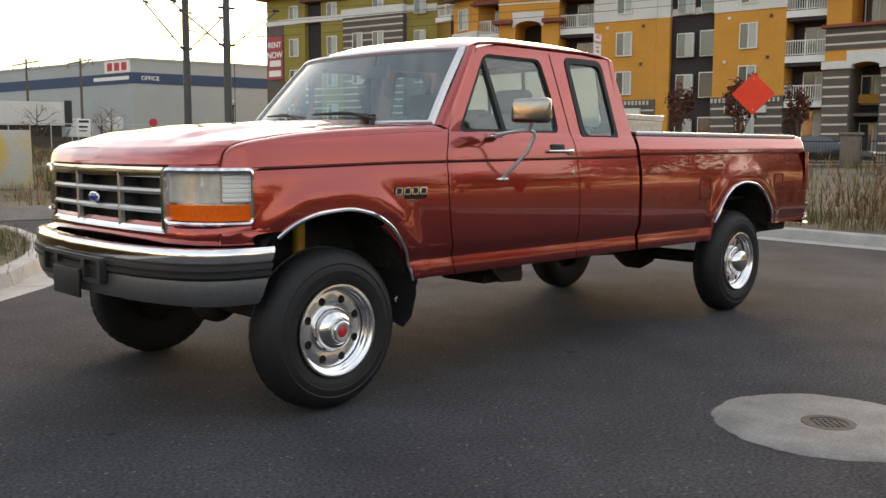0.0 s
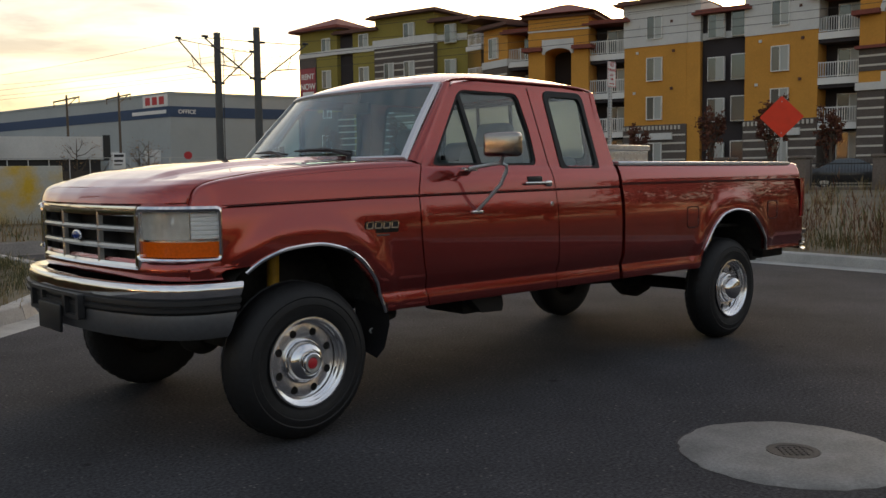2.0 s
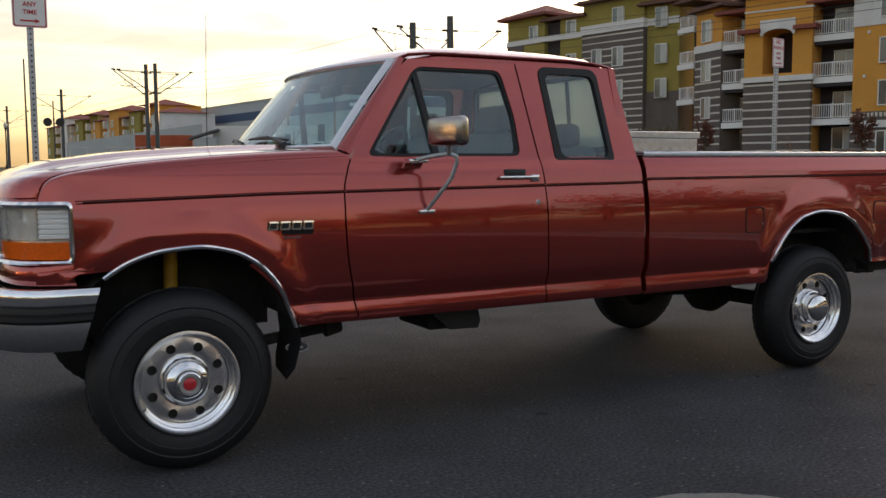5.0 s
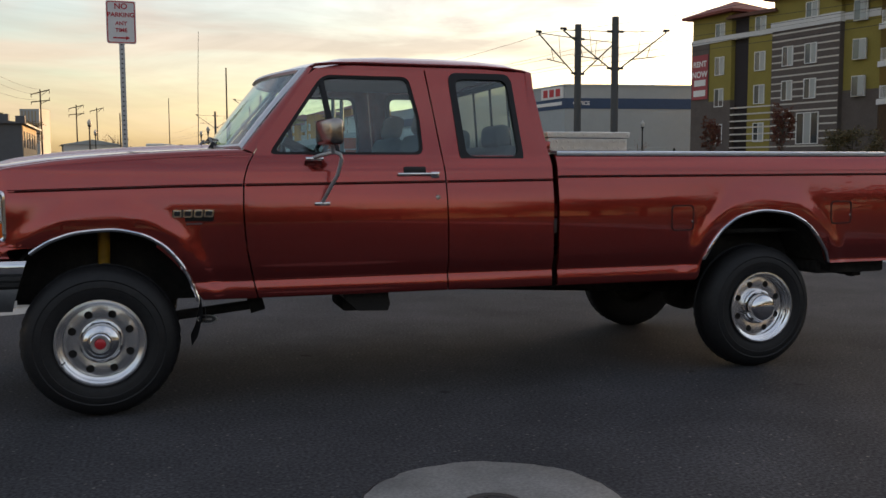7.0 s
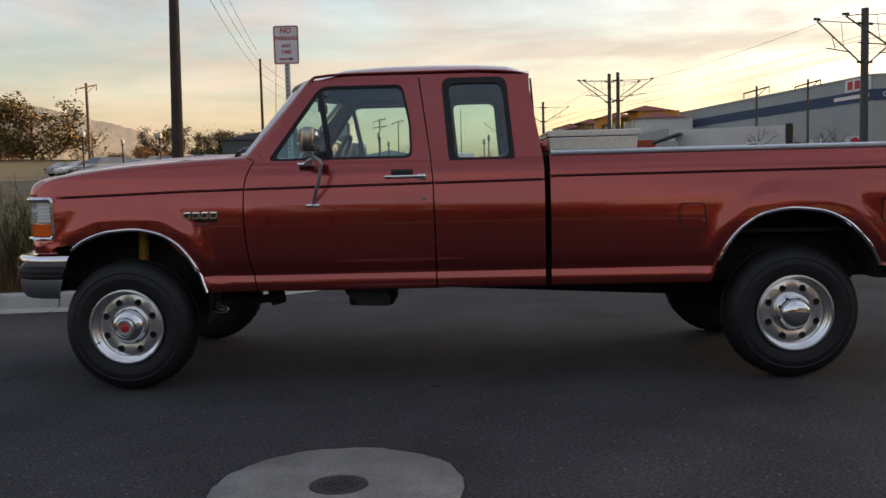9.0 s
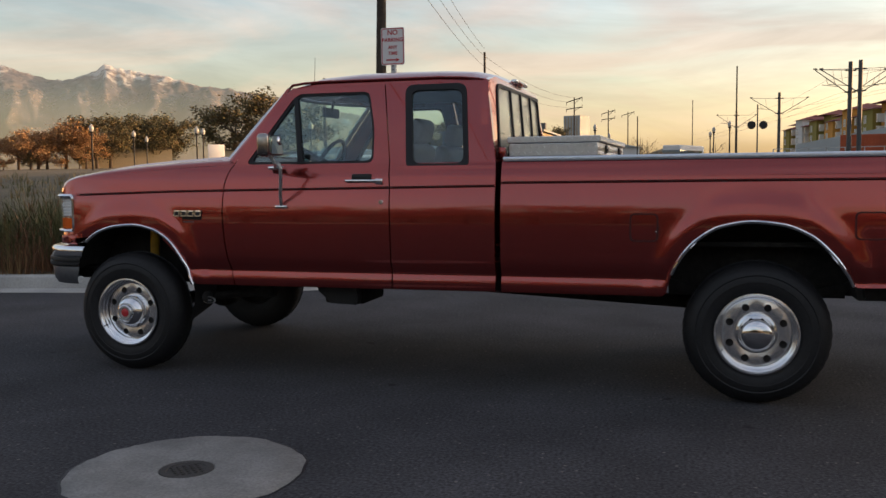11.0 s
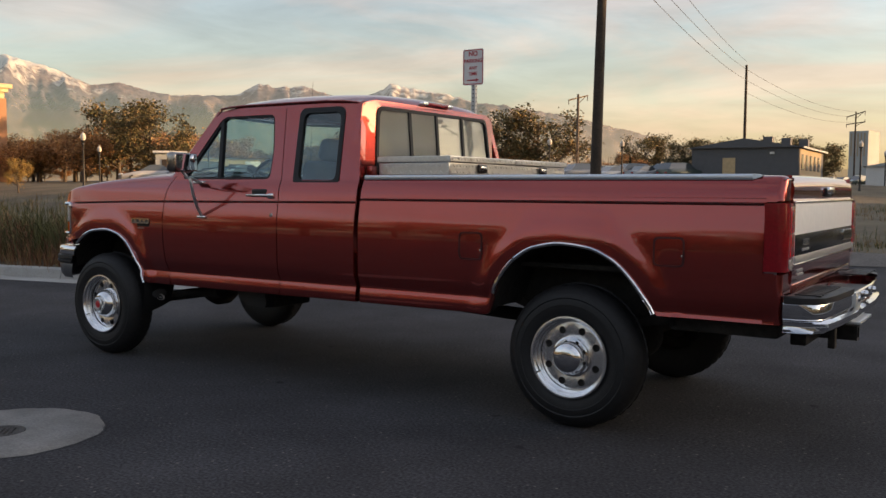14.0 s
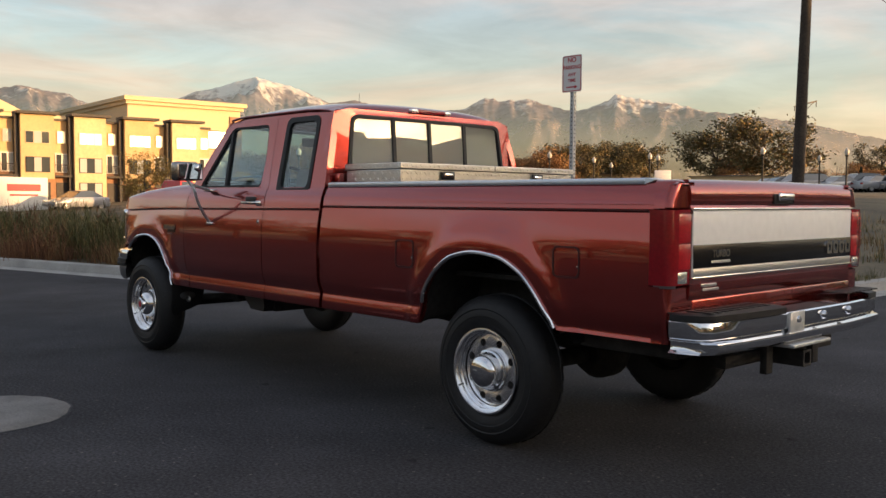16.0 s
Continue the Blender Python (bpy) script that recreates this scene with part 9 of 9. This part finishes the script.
def make_car(name, label, colour, kind, mat_name):
    """A simple but shaped parked vehicle, nose towards -x, standing on z = 0."""
    pm = material(mat_name, colour, rough=0.3, coat=0.8, metal=0.2, grain=0.04, grain_scale=30)
    th = thing(name, label, "car")
    prof = {
        "sedan": [(-2.25, 0.45, 0.72), (-2.2, 0.62, 0.74), (-1.2, 0.86, 0.9), (-0.75, 0.92, 0.9), (0.9, 0.95, 0.9), (1.6, 0.98, 0.88), (2.15, 0.92, 0.8), (2.25, 0.6, 0.74)],
        "suv": [(-2.3, 0.5, 0.75), (-2.25, 0.8, 0.8), (-1.3, 1.02, 0.92), (-0.9, 1.05, 0.93), (0.9, 1.08, 0.93), (1.8, 1.08, 0.92), (2.3, 1.02, 0.85), (2.35, 0.6, 0.8)],
    }[kind]
    cab = {"sedan": [(-0.95, 0.90), (-0.15, 1.36), (0.25, 1.42), (0.85, 1.40), (1.65, 0.95)], "suv": [(-1.1, 1.03), (-0.35, 1.62), (0.2, 1.70), (1.7, 1.66), (2.2, 1.06)]}[kind]
    bm = bmesh.new()
    rows = []
    for x, z, w in prof:
        rows.append([(x, -w * 0.9, 0.28), (x, -w, 0.42), (x, -w, z * 0.82), (x, -w * 0.93, z), (x, 0, z + 0.03), (x, w * 0.93, z), (x, w, z * 0.82), (x, w, 0.42), (x, w * 0.9, 0.28)])
    vs = grid(bm, rows)
    bm.faces.new(vs[0])
    bm.faces.new(vs[-1][::-1])
    bmesh.ops.recalc_face_normals(bm, faces=bm.faces)
    part("body", bm, pm, th, smooth=40)
    bm = bmesh.new()
    n = len(cab)
    rows = [[(x, s * (0.84 - 0.30 * (z - cab[0][1])), z) for x, z in cab] for s in (-1, 1)]
    for r, fl in zip(rows, (False, True)):
        f = bm.faces.new([bm.verts.new(p) for p in (r[::-1] if fl else r)])
    grid(bm, [[rows[0][i], rows[1][i]] for i in range(n)])
    bmesh.ops.recalc_face_normals(bm, faces=bm.faces)
    part("greenhouse", bm, WIN_GLASS, th, "dark glazing", smooth=0)
    bm = bmesh.new()
    grid(bm, [[(x, y, z + 0.015) for y in (-0.70, 0, 0.70)] for x, z in cab[1:-1]])
    part("roof_skin", bm, pm, th)
    for x in (-1.38, 1.42):
        for s in (-1, 1):
            w = bpy.data.objects.new("wheel", None)
            scene.collection.objects.link(w)
            w.parent = th
            w.matrix_basis = pose(x, s * 0.86, 0.32, 0, 0, 0 if s > 0 else 180)
            bm = bmesh.new()
            lathe(bm, [(0.20, -0.18), (0.31, -0.17), (0.32, -0.1), (0.31, 0.0), (0.21, 0.01)], 20)
            part("tyre", bm, RUBBER, w)
            bm = bmesh.new()
            lathe(bm, [(0.21, 0.0), (0.19, -0.02), (0.05, 0.0), (0.0, 0.005)], 14)
            part("rim", bm, SILVER, w)
    for s in (-1, 1):
        bm = bmesh.new()
        box(bm, prof[-1][0] - 0.06, prof[-1][0] + 0.02, s * 0.45, s * 0.72, 0.66, 0.82, 0.02)
        part("tail_lamp", bm, RED_LENS, th)
    for s in (-1, 1):
        bm = bmesh.new()
        box(bm, prof[0][0] - 0.02, prof[0][0] + 0.1, s * 0.42, s * 0.68, 0.56, 0.70, 0.02)
        part("head_lamp", bm, LENS_BACK, th)
    return th


CARS = [make_car("parked_car", "white parked saloon car", (0.62, 0.62, 0.62), "sedan", "white_car_paint"), make_car("parked_car", "silver parked saloon car", (0.34, 0.35, 0.37), "sedan", "silver_car_paint"),
        make_car("parked_car", "dark parked saloon car", (0.03, 0.032, 0.038), "sedan", "dark_car_paint"), make_car("parked_car", "grey parked estate car", (0.17, 0.17, 0.18), "suv", "grey_car_paint"),
        make_car("parked_car", "white parked off-road car", (0.6, 0.6, 0.58), "suv", "white_suv_paint"), make_car("parked_car", "dark green parked estate car", (0.03, 0.05, 0.045), "suv", "green_car_paint")]
rc = random.Random(21)
spots = [[] for _ in CARS]
for row_i, (d0, a0, a1, nn) in enumerate(((88, 107.0, 114.5, 8), (98, 106.5, 115.0, 11), (110, 106.0, 114.5, 12), (165, 97.8, 99.3, 3))):
    for k in range(nn):
        a = a0 + (a1 - a0) * k / (nn - 1)
        x, y = az(4.0, -6.0, a, d0 + rc.uniform(-1, 1))
        spots[rc.randrange(len(CARS))].append((x, y, 60 + rc.uniform(-6, 6) + (180 if rc.random() < 0.4 else 0)))
spots[1].append((-58.1, 20.9, 104))
spots[2].append((41.4, 14.4, 118))
for k, x, y, r in ((1, -53.0, 42.6, 62), (3, -50.2, 45.0, 66), (2, -48.0, 47.6, 60)):
    spots[k].append((x, y, r))
for c, sp in zip(CARS, spots):
    for i, (x, y, r) in enumerate(sp or [(-20 - CARS.index(c), 80, 60)]):
        m = pose(x, y, gz(x, y), 0, 0, r)
        if i == 0:
            c.matrix_basis = m
        else:
            copy_thing(c, m)
# red pickup parked by the townhouses
rp = thing("parked_pickup", "bright red parked pickup truck", "pickup truck", (-54.4, 26.9, gz(-54.4, 26.9)), -66)
RED_CAR = material("bright_red_car_paint", (0.45, 0.03, 0.02), rough=0.35, coat=0.8)
bm = bmesh.new()
low_line = [(-2.66, 0.52)] + [(-1.7 - 0.46 * math.cos(a), 0.44 + 0.46 * math.sin(a)) for a in span(0.15, math.pi - 0.15, 9)] + [(1.75 - 0.46 * math.cos(a), 0.44 + 0.46 * math.sin(a)) for a in span(0.15, math.pi - 0.15, 9)] + [(2.7, 0.55)]
plate(bm, low_line + [(2.72, 1.18), (0.98, 1.18), (0.94, 1.2), (-1.12, 1.2), (-1.3, 1.16), (-2.45, 1.06), (-2.66, 0.92)], [], lambda u, v: Vector((u, -0.93, v)), (0, 1.86, 0))
part("body", bm, RED_CAR, rp)
bm = bmesh.new()
grid(bm, [[(-1.15, y * 0.9, 1.19), (-0.55, y * 0.74, 1.72), (-0.3, y * 0.72, 1.80), (0.6, y * 0.72, 1.80), (0.8, y * 0.74, 1.74), (0.96, y * 0.88, 1.19)] for y in (-1, 1)])
for y in (-1, 1):
    bm.faces.new([bm.verts.new(p) for p in ((-1.15, y * 0.9, 1.19), (-0.55, y * 0.74, 1.72), (-0.3, y * 0.72, 1.80), (0.6, y * 0.72, 1.80), (0.8, y * 0.74, 1.74), (0.96, y * 0.88, 1.19))][::y])
bmesh.ops.recalc_face_normals(bm, faces=bm.faces)
part("cab", bm, RED_CAR, rp, smooth=20)
for y in (-1, 1):
    for pane in (((-0.92, 1.24), (-0.5, 1.66), (-0.12, 1.68), (-0.12, 1.24)), ((-0.02, 1.24), (-0.02, 1.68), (0.66, 1.68), (0.78, 1.24))):
        bm = bmesh.new()
        plate(bm, list(pane), [], lambda u, v: Vector((u, y * (0.905 - (v - 1.19) * 0.29), v)), (0, y * 0.012, 0))
        part("side_window", bm, WIN_GLASS, rp)
bm = bmesh.new()
grid(bm, [[(-1.11, y * 0.84, 1.25), (-0.63, y * 0.70, 1.68)] for y in (-1, 1)])
part("windscreen", bm, WIN_GLASS, rp)
for x in (-2.70, 2.70):
    bm = bmesh.new()
    box(bm, x - 0.08, x + 0.08, -0.9, 0.9, 0.45, 0.66, 0.03)
    part("bumper", bm, CHROME, rp)
for x in (-1.7, 1.75):
    for s in (-1, 1):
        bm = bmesh.new()
        lathe(bm, [(0.0, -0.2), (0.38, -0.2), (0.4, -0.1), (0.38, 0.0), (0.22, 0.01), (0.0, -0.01)], 20, Matrix.Translation((x, s * 0.9, 0.4)) @ Matrix.Rotation(0 if s > 0 else math.pi, 4, "Z"))
        part("wheel", bm, RUBBER, rp)
# storage container with a plain red mark
pc = thing("storage_container", "white portable storage container with a red mark", "container", (-62.3, 17.4, gz(-62.3, 17.4)), 104)
bm = bmesh.new()
box(bm, -2.6, 2.6, -1.2, 1.2, 0.05, 2.5, 0.03)
part("container_body", bm, STUCCO_WHITE, pc)
bm = bmesh.new()
box(bm, -0.6, 2.0, -1.215, -1.2, 1.5, 2.0, 0.0)
box(bm, -0.4, 1.8, -1.215, -1.2, 1.15, 1.28, 0.0)
part("red_mark", bm, SIGN_RED, pc)
# tram at the stop, far down the line
bus = thing("tram", "white and blue tram with red tail lights far down the line", "tram", (0.2, 136.0, gz(0.2, 136)), -16)
bm = bmesh.new()
box(bm, -1.3, 1.3, -6, 6, -0.02, 3.4, 0.2, 3)
part("body", bm, STUCCO_WHITE, bus)
bm = bmesh.new()
box(bm, -1.32, 1.32, -6.03, 5, 1.7, 2.7, 0.05)
part("window_band", bm, WIN_GLASS, bus)
TAIL_GLOW = material("lit_red_tail_lamp", (0.6, 0.03, 0.02), rough=0.3)
TAIL_GLOW.node_tree.nodes["Principled BSDF"].inputs["Emission Color"].default_value = (1.0, 0.06, 0.03, 1)
TAIL_GLOW.node_tree.nodes["Principled BSDF"].inputs["Emission Strength"].default_value = 1.5
for u in (-1.0, 1.0):
    bm = bmesh.new()
    box(bm, u - 0.22, u + 0.22, -6.08, -5.9, 0.85, 1.35, 0.05)
    part("tail_lamp", bm, TAIL_GLOW, bus, "lit red tail lamp")
# level-crossing signals
for x, y in ((8.2, 86.7),):
    sgn = thing("crossing_signal", "level-crossing signal with paired dark lamps", "signal", (x, y, gz(x, y)), 10, "crossing signals")
    bm = bmesh.new()
    tube(bm, [(0, 0, 0), (0, 0, 6.4)], 0.07, 8)
    part("post", bm, POLE_STEEL, sgn)
    for u in (-0.55, 0.55):
        bm = bmesh.new()
        lathe(bm, [(0.0, -0.06), (0.38, -0.06), (0.40, 0.0), (0.2, 0.1), (0.0, 0.12)], 20, Matrix.Translation((u, 0, 4.45)))
        part("lamp_disc", bm, FENCE_BLACK, sgn)

# ---- chain-link fence and small signs by the warehouse ----
cf = thing("chain_fence", "long wire fence on thin posts", "fence")
fc = Facade((10.0, 92.0), (46.0, 72.0))
zc = gz(28, 82)
for k in range(24):
    u = fc.w * k / 23
    fc.boxes("fence_post", cf, POST_GREY, [(u - 0.04, u + 0.04, 0, 0.08, zc - 0.2, zc + 2.3)])
fc.boxes("top_rail", cf, POST_GREY, [(0, fc.w, 0, 0.05, zc + 2.25, zc + 2.32)])
fc.boxes("privacy_mesh", cf, material("brown_fence_mesh", (0.07, 0.055, 0.045), rough=0.9, grain=0.2, grain_scale=4), [(fc.w * 0.35, fc.w, 0.02, 0.06, zc, zc + 1.1)])
st = thing("site_sign", "white site sign board on two posts", "sign", (16.8, 41.5, gz(16.8, 41.5)), -22)
bm = bmesh.new()
box(bm, -0.31, 0.31, -0.02, 0.02, 1.25, 2.15, 0.01)
board = part("board", bm, SIGN_WHITE, st)
for k, (z0, z1) in enumerate(((1.95, 2.08), (1.70, 1.80), (1.52, 1.58))):
    bm = bmesh.new()
    box(bm, -0.24, 0.24 - 0.05 * k, -0.026, -0.0205, z0, z1, 0.0)
    part("text_bar", bm, FENCE_BLACK, board)
for u in (-0.27, 0.27):
    bm = bmesh.new()
    box(bm, u - 0.03, u + 0.03, 0.021, 0.08, -0.2, 2.15, 0.005)
    part("post", bm, POST_GREY, st)
st = thing("stop_sign", "small red octagonal road sign on a post", "sign", (28.9, 58.0, gz(28.9, 58)), -26)
bm = bmesh.new()
plate(bm, [(0.31 * math.cos(radians(22.5 + 45 * k)), 2.28 + 0.31 * math.sin(radians(22.5 + 45 * k))) for k in range(8)], [], lambda u, v: Vector((u, -0.02, v)), (0, 0.015, 0))
part("board", bm, SIGN_RED, st, smooth=0)
bm = bmesh.new()
box(bm, -0.04, 0.04, 0.0, 0.06, -0.2, 2.4, 0.005)
part("post", bm, POST_GREY, st)
# semi-trailer, orange container and hut behind the wire fence
tr = thing("semi_trailer", "long white semi-trailer with a dark end, parked by the warehouse", "trailer")
ft2 = Facade((23.6, 89.5), (34.2, 85.2))
zt = gz(29, 87)
ft2.boxes("trailer_body", tr, STUCCO_WHITE, [(0, ft2.w - 0.7, 0, 2.5, zt + 2.2, zt + 4.45)])
ft2.boxes("trailer_end", tr, FENCE_BLACK, [(ft2.w - 0.68, ft2.w, -0.1, 2.6, zt + 2.1, zt + 4.6)])
ft2.boxes("trailer_chassis", tr, FENCE_BLACK, [(0.6, ft2.w - 1, 0.4, 2.1, zt + 0.7, zt + 2.19)])
for u in (1.2, 2.4, ft2.w - 2.0):
    ft2.boxes("trailer_axle", tr, RUBBER, [(u - 0.48, u + 0.48, 0.1, 2.4, zt - 0.05, zt + 0.92)])
oc = thing("shipping_container", "orange-red shipping container with ribbed sides", "container")
fo = Facade((16.2, 91.5), (21.6, 90.0))
oc_m = material("orange_container_paint", (0.42, 0.085, 0.03), rough=0.6, stain=0.15, stain_scale=1.0)
fo.boxes("container_body", oc, oc_m, [(0, fo.w, 0, 2.4, zt + 0.9, zt + 3.5)])
fo.boxes("container_ribs", oc, oc_m, [(k * 0.3, k * 0.3 + 0.14, -0.05, 0, zt + 1.0, zt + 3.4) for k in range(1, int(fo.w / 0.3))])
fo.boxes("container_base", oc, FENCE_BLACK, [(0.2, fo.w - 0.2, 0.2, 2.2, zt - 0.1, zt + 0.9)])
hut = thing("hut", "small grey hut with a dark sloping roof", "hut")
fu = Facade((21.8, 88.0), (23.4, 87.4))
fu.boxes("wall", hut, WH_WALL, [(0, fu.w, 0, 2, zt - 0.1, zt + 3.2)])
bm = bmesh.new()
plate(bm, [(-1.0, zt + 3.0), (fu.w + 0.2, zt + 3.9), (fu.w + 0.2, zt + 4.1), (-1.0, zt + 3.2)], [], lambda u, v: Vector((u, -0.2, v)), (0, 2.4, 0))
bmesh.ops.transform(bm, matrix=fu.m, verts=bm.verts)
part("roof", bm, SHED_GREY, hut, smooth=0)
for x, y in ((-47.6, 48.6), (-30.0, 52.0)):
    st = thing("notice_board", "small white notice board leaning on a post", "sign", (x, y, gz(x, y)), 50)
    bm = bmesh.new()
    box(bm, -0.6, 0.6, -0.03, 0.03, 0.3, 1.7, 0.01)
    part("board", bm, SIGN_WHITE, st)
    bm = bmesh.new()
    box(bm, -0.05, 0.05, 0.03, 0.09, -0.1, 1.7, 0.005)
    part("post", bm, POST_GREY, st)

# ---- dry grass and weeds ----
WEED_GOLD = leaf_material("golden_dry_weeds", (0.14, 0.085, 0.035), (0.22, 0.135, 0.055), (0.30, 0.20, 0.09))
WEED_GREEN = leaf_material("grey_green_weeds", (0.050, 0.062, 0.018), (0.082, 0.085, 0.026), (0.125, 0.105, 0.038))
WEED_RUST = leaf_material("red_brown_weeds", (0.10, 0.042, 0.022), (0.155, 0.068, 0.032), (0.21, 0.11, 0.05))
WEED_PALE = leaf_material("pale_straw_grass", (0.20, 0.15, 0.075), (0.29, 0.22, 0.11), (0.36, 0.28, 0.15))


def blades(name, mat, label, spots):
    """spots: rows of (x, y, height, width, lean, azimuth). One joined mesh of bent blades."""
    vs, fs = [], []
    for x, y, h, w, lean, a, *up in spots:
        z = gz(x, y) - 0.02 + (up[0] if up else 0)
        ca, sa = math.cos(a), math.sin(a)
        px, py = -sa * w, ca * w
        i = len(vs)
        mx, my = x + ca * lean * 0.35 * h, y + sa * lean * 0.35 * h
        tx, ty = x + ca * lean * h, y + sa * lean * h
        vs += [(x - px, y - py, z), (x + px, y + py, z), (mx + px * 0.7, my + py * 0.7, z + h * 0.6), (mx - px * 0.7, my - py * 0.7, z + h * 0.6), (tx, ty, z + h)]
        fs += [(i, i + 1, i + 2, i + 3), (i + 3, i + 2, i + 4)]
    me = bpy.data.meshes.new(name)
    me.from_pydata(vs, [], fs)
    me.materials.append(mat)
    return tagged(new(name, me), label, "grass", "", "stuff")


rg = random.Random(33)


KA = dense(KERB_A, 0.1)
KA_T = []
for i in range(len(KA)):
    a, b = Vector(KA[max(i - 1, 0)]), Vector(KA[min(i + 1, len(KA) - 1)])
    t = (b - a).normalized()
    KA_T.append((-t.y, t.x))


def clump(x, y, n, h, spread, out, thin=1.0):
    for _ in range(n):
        a = rg.uniform(0, 6.283)
        r = abs(rg.gauss(0, spread * 0.5))
        out.append((x + math.cos(a) * r, y + math.sin(a) * r, h * rg.uniform(0.45, 1.1), rg.uniform(0.003, 0.007) * thin, rg.uniform(0.1, 0.85), a + rg.gauss(0, 0.9)))


def sprig(x, y, n, h, spread, out):
    """Tall branching weed: thin stems with short side shoots and seed heads."""
    for _ in range(n):
        a = rg.uniform(0, 6.283)
        r = abs(rg.gauss(0, spread * 0.4))
        bx, by, hh, lean = x + math.cos(a) * r, y + math.sin(a) * r, h * rg.uniform(0.5, 1.1), rg.uniform(0.05, 0.45)
        out.append((bx, by, hh, 0.004, lean, a))
        for _k in range(16):
            t = rg.uniform(0.25, 0.98)
            q = lean * hh * t * (0.6 + 0.4 * t)
            out.append((bx + math.cos(a) * q, by + math.sin(a) * q, hh * rg.uniform(0.07, 0.24), rg.uniform(0.003, 0.007), rg.uniform(0.4, 1.6), rg.uniform(0, 6.283), hh * t))


gold, green, pale, rusty = [], [], [], []
ia = [i for i, p in enumerate(KA) if -24 < p[0] < -0.8]
for _ in range(900):
    i = rg.choice(ia)
    d = 0.6 + abs(rg.gauss(0, 1.9))
    x, y = KA[i][0] + KA_T[i][0] * d, KA[i][1] + KA_T[i][1] * d
    dens = 0.5 + 0.5 * noise.noise((x * 0.35, y * 0.35, 5))
    if rg.random() > 0.3 + dens:
        continue
    far = 1.3 if x < -8 else 1.0
    if noise.noise((x * 0.28, y * 0.28, 1.7)) > -0.28 and d > 1.2:
        clump(x, y, 46, rg.uniform(0.65, 1.15), 0.4, green, far * 0.8)
        clump(x, y, 26, rg.uniform(0.2, 0.45), 0.4, rusty, far * 0.8)
    else:
        clump(x, y, 42, rg.uniform(0.25, 0.6), 0.35, rg.choice((gold, rusty, rusty)), far * 0.8)
for _ in range(520):      # branching weeds among the grass
    i = rg.choice(ia)
    d = 0.8 + abs(rg.gauss(0, 1.6))
    x, y = KA[i][0] + KA_T[i][0] * d, KA[i][1] + KA_T[i][1] * d
    tall = 0.85 + 0.5 * noise.noise((x * 0.4, y * 0.4, 9))
    if d < 1.5:
        sprig(x, y, 5, tall * 0.75, 0.35, rg.choice((rusty, rusty, gold, green)))
    else:
        sprig(x, y, 6, tall, 0.45, rg.choice((green, green, green, green, gold, rusty)))
for _ in range(700):      # wider field behind
    x, y = rg.uniform(-40, 0), rg.uniform(4, 34)
    if y < 0.26 * x + 6.0:
        continue
    clump(x, y, 12, rg.uniform(0.25, 0.6), 0.6, rg.choice((gold, green, pale)), 2.2)
for _ in range(1500):     # dry grass behind the corner
    x, y = rg.uniform(-6, 12), 13.5 + 34 * rg.random() ** 1.4
    if noise.noise((x * 0.3, y * 0.3, 4)) < -0.15:
        continue
    clump(x, y, 12, rg.uniform(0.12, 0.42), 0.5, rg.choice((pale, gold, gold, green)), 1.6)
for _ in range(700):      # rough bank below the wire fence
    x, y = rg.uniform(6, 34), rg.uniform(36, 66)
    clump(x, y, 14, rg.uniform(0.35, 0.9), 0.9, rg.choice((green, gold, green)), 3.0)
for _ in range(800):      # corner bed
    x, y = rg.uniform(-2.2, 1.7), rg.uniform(3.2, 10)
    i = min(range(0, len(KA), 4), key=lambda k: (KA[k][0] - x) ** 2 + (KA[k][1] - y) ** 2)
    if (x - KA[i][0]) * KA_T[i][0] + (y - KA[i][1]) * KA_T[i][1] > 0.55:
        clump(x, y, 22, rg.uniform(0.06, 0.22), 0.3, rg.choice((green, green, green, pale)), 0.7)
for _ in range(260):      # tall weeds beyond the far kerb
    x = 9.95 + abs(rg.gauss(0, 1.7))
    y = rg.uniform(-6, 9)
    tall = 0.75 + 1.1 * noise.noise((x * 0.55, y * 0.55, 8)) + (0.45 if -4.5 < y < 0.3 else 0)
    if tall < 0.75:
        clump(x + 0.25, y, 40, rg.uniform(0.2, 0.5), 0.45, rg.choice((green, green, gold)), 0.7)
        continue
    sprig(x + 0.25, y, 5, min(1.75, tall * rg.uniform(0.7, 1.15)), 0.5, rusty if rg.random() < 0.6 else rg.choice((gold, gold, green)))
    clump(x + 0.25, y, 9, tall * 0.4, 0.4, rg.choice((rusty, green, green)), 0.8)
for _ in range(800):      # field towards the apartments
    x, y = rg.uniform(12, 40), rg.uniform(-8, 34)
    clump(x, y, 10, rg.uniform(0.3, 0.8), 0.7, rg.choice((green, gold, pale)), 2.4)
for _ in range(30):       # round sage bushes
    x, y = rg.choice(((6.4, 17.6), (7.6, 18.0), (9.5, 20.5), (8.8, 25), (12.0, 27)))
    clump(x + rg.gauss(0, 0.25), y + rg.gauss(0, 0.25), 60, rg.uniform(0.35, 0.55), 0.35, green, 1.6)
blades("dry_weeds", WEED_GOLD, "golden dry weeds growing behind the kerb", gold)
blades("rusty_weeds", WEED_RUST, "red-brown dry weed stems along the kerb", rusty)
blades("green_weeds", WEED_GREEN, "grey-green weeds growing behind the kerb", green)
blades("straw_grass", WEED_PALE, "pale straw grass on bare ground", pale)
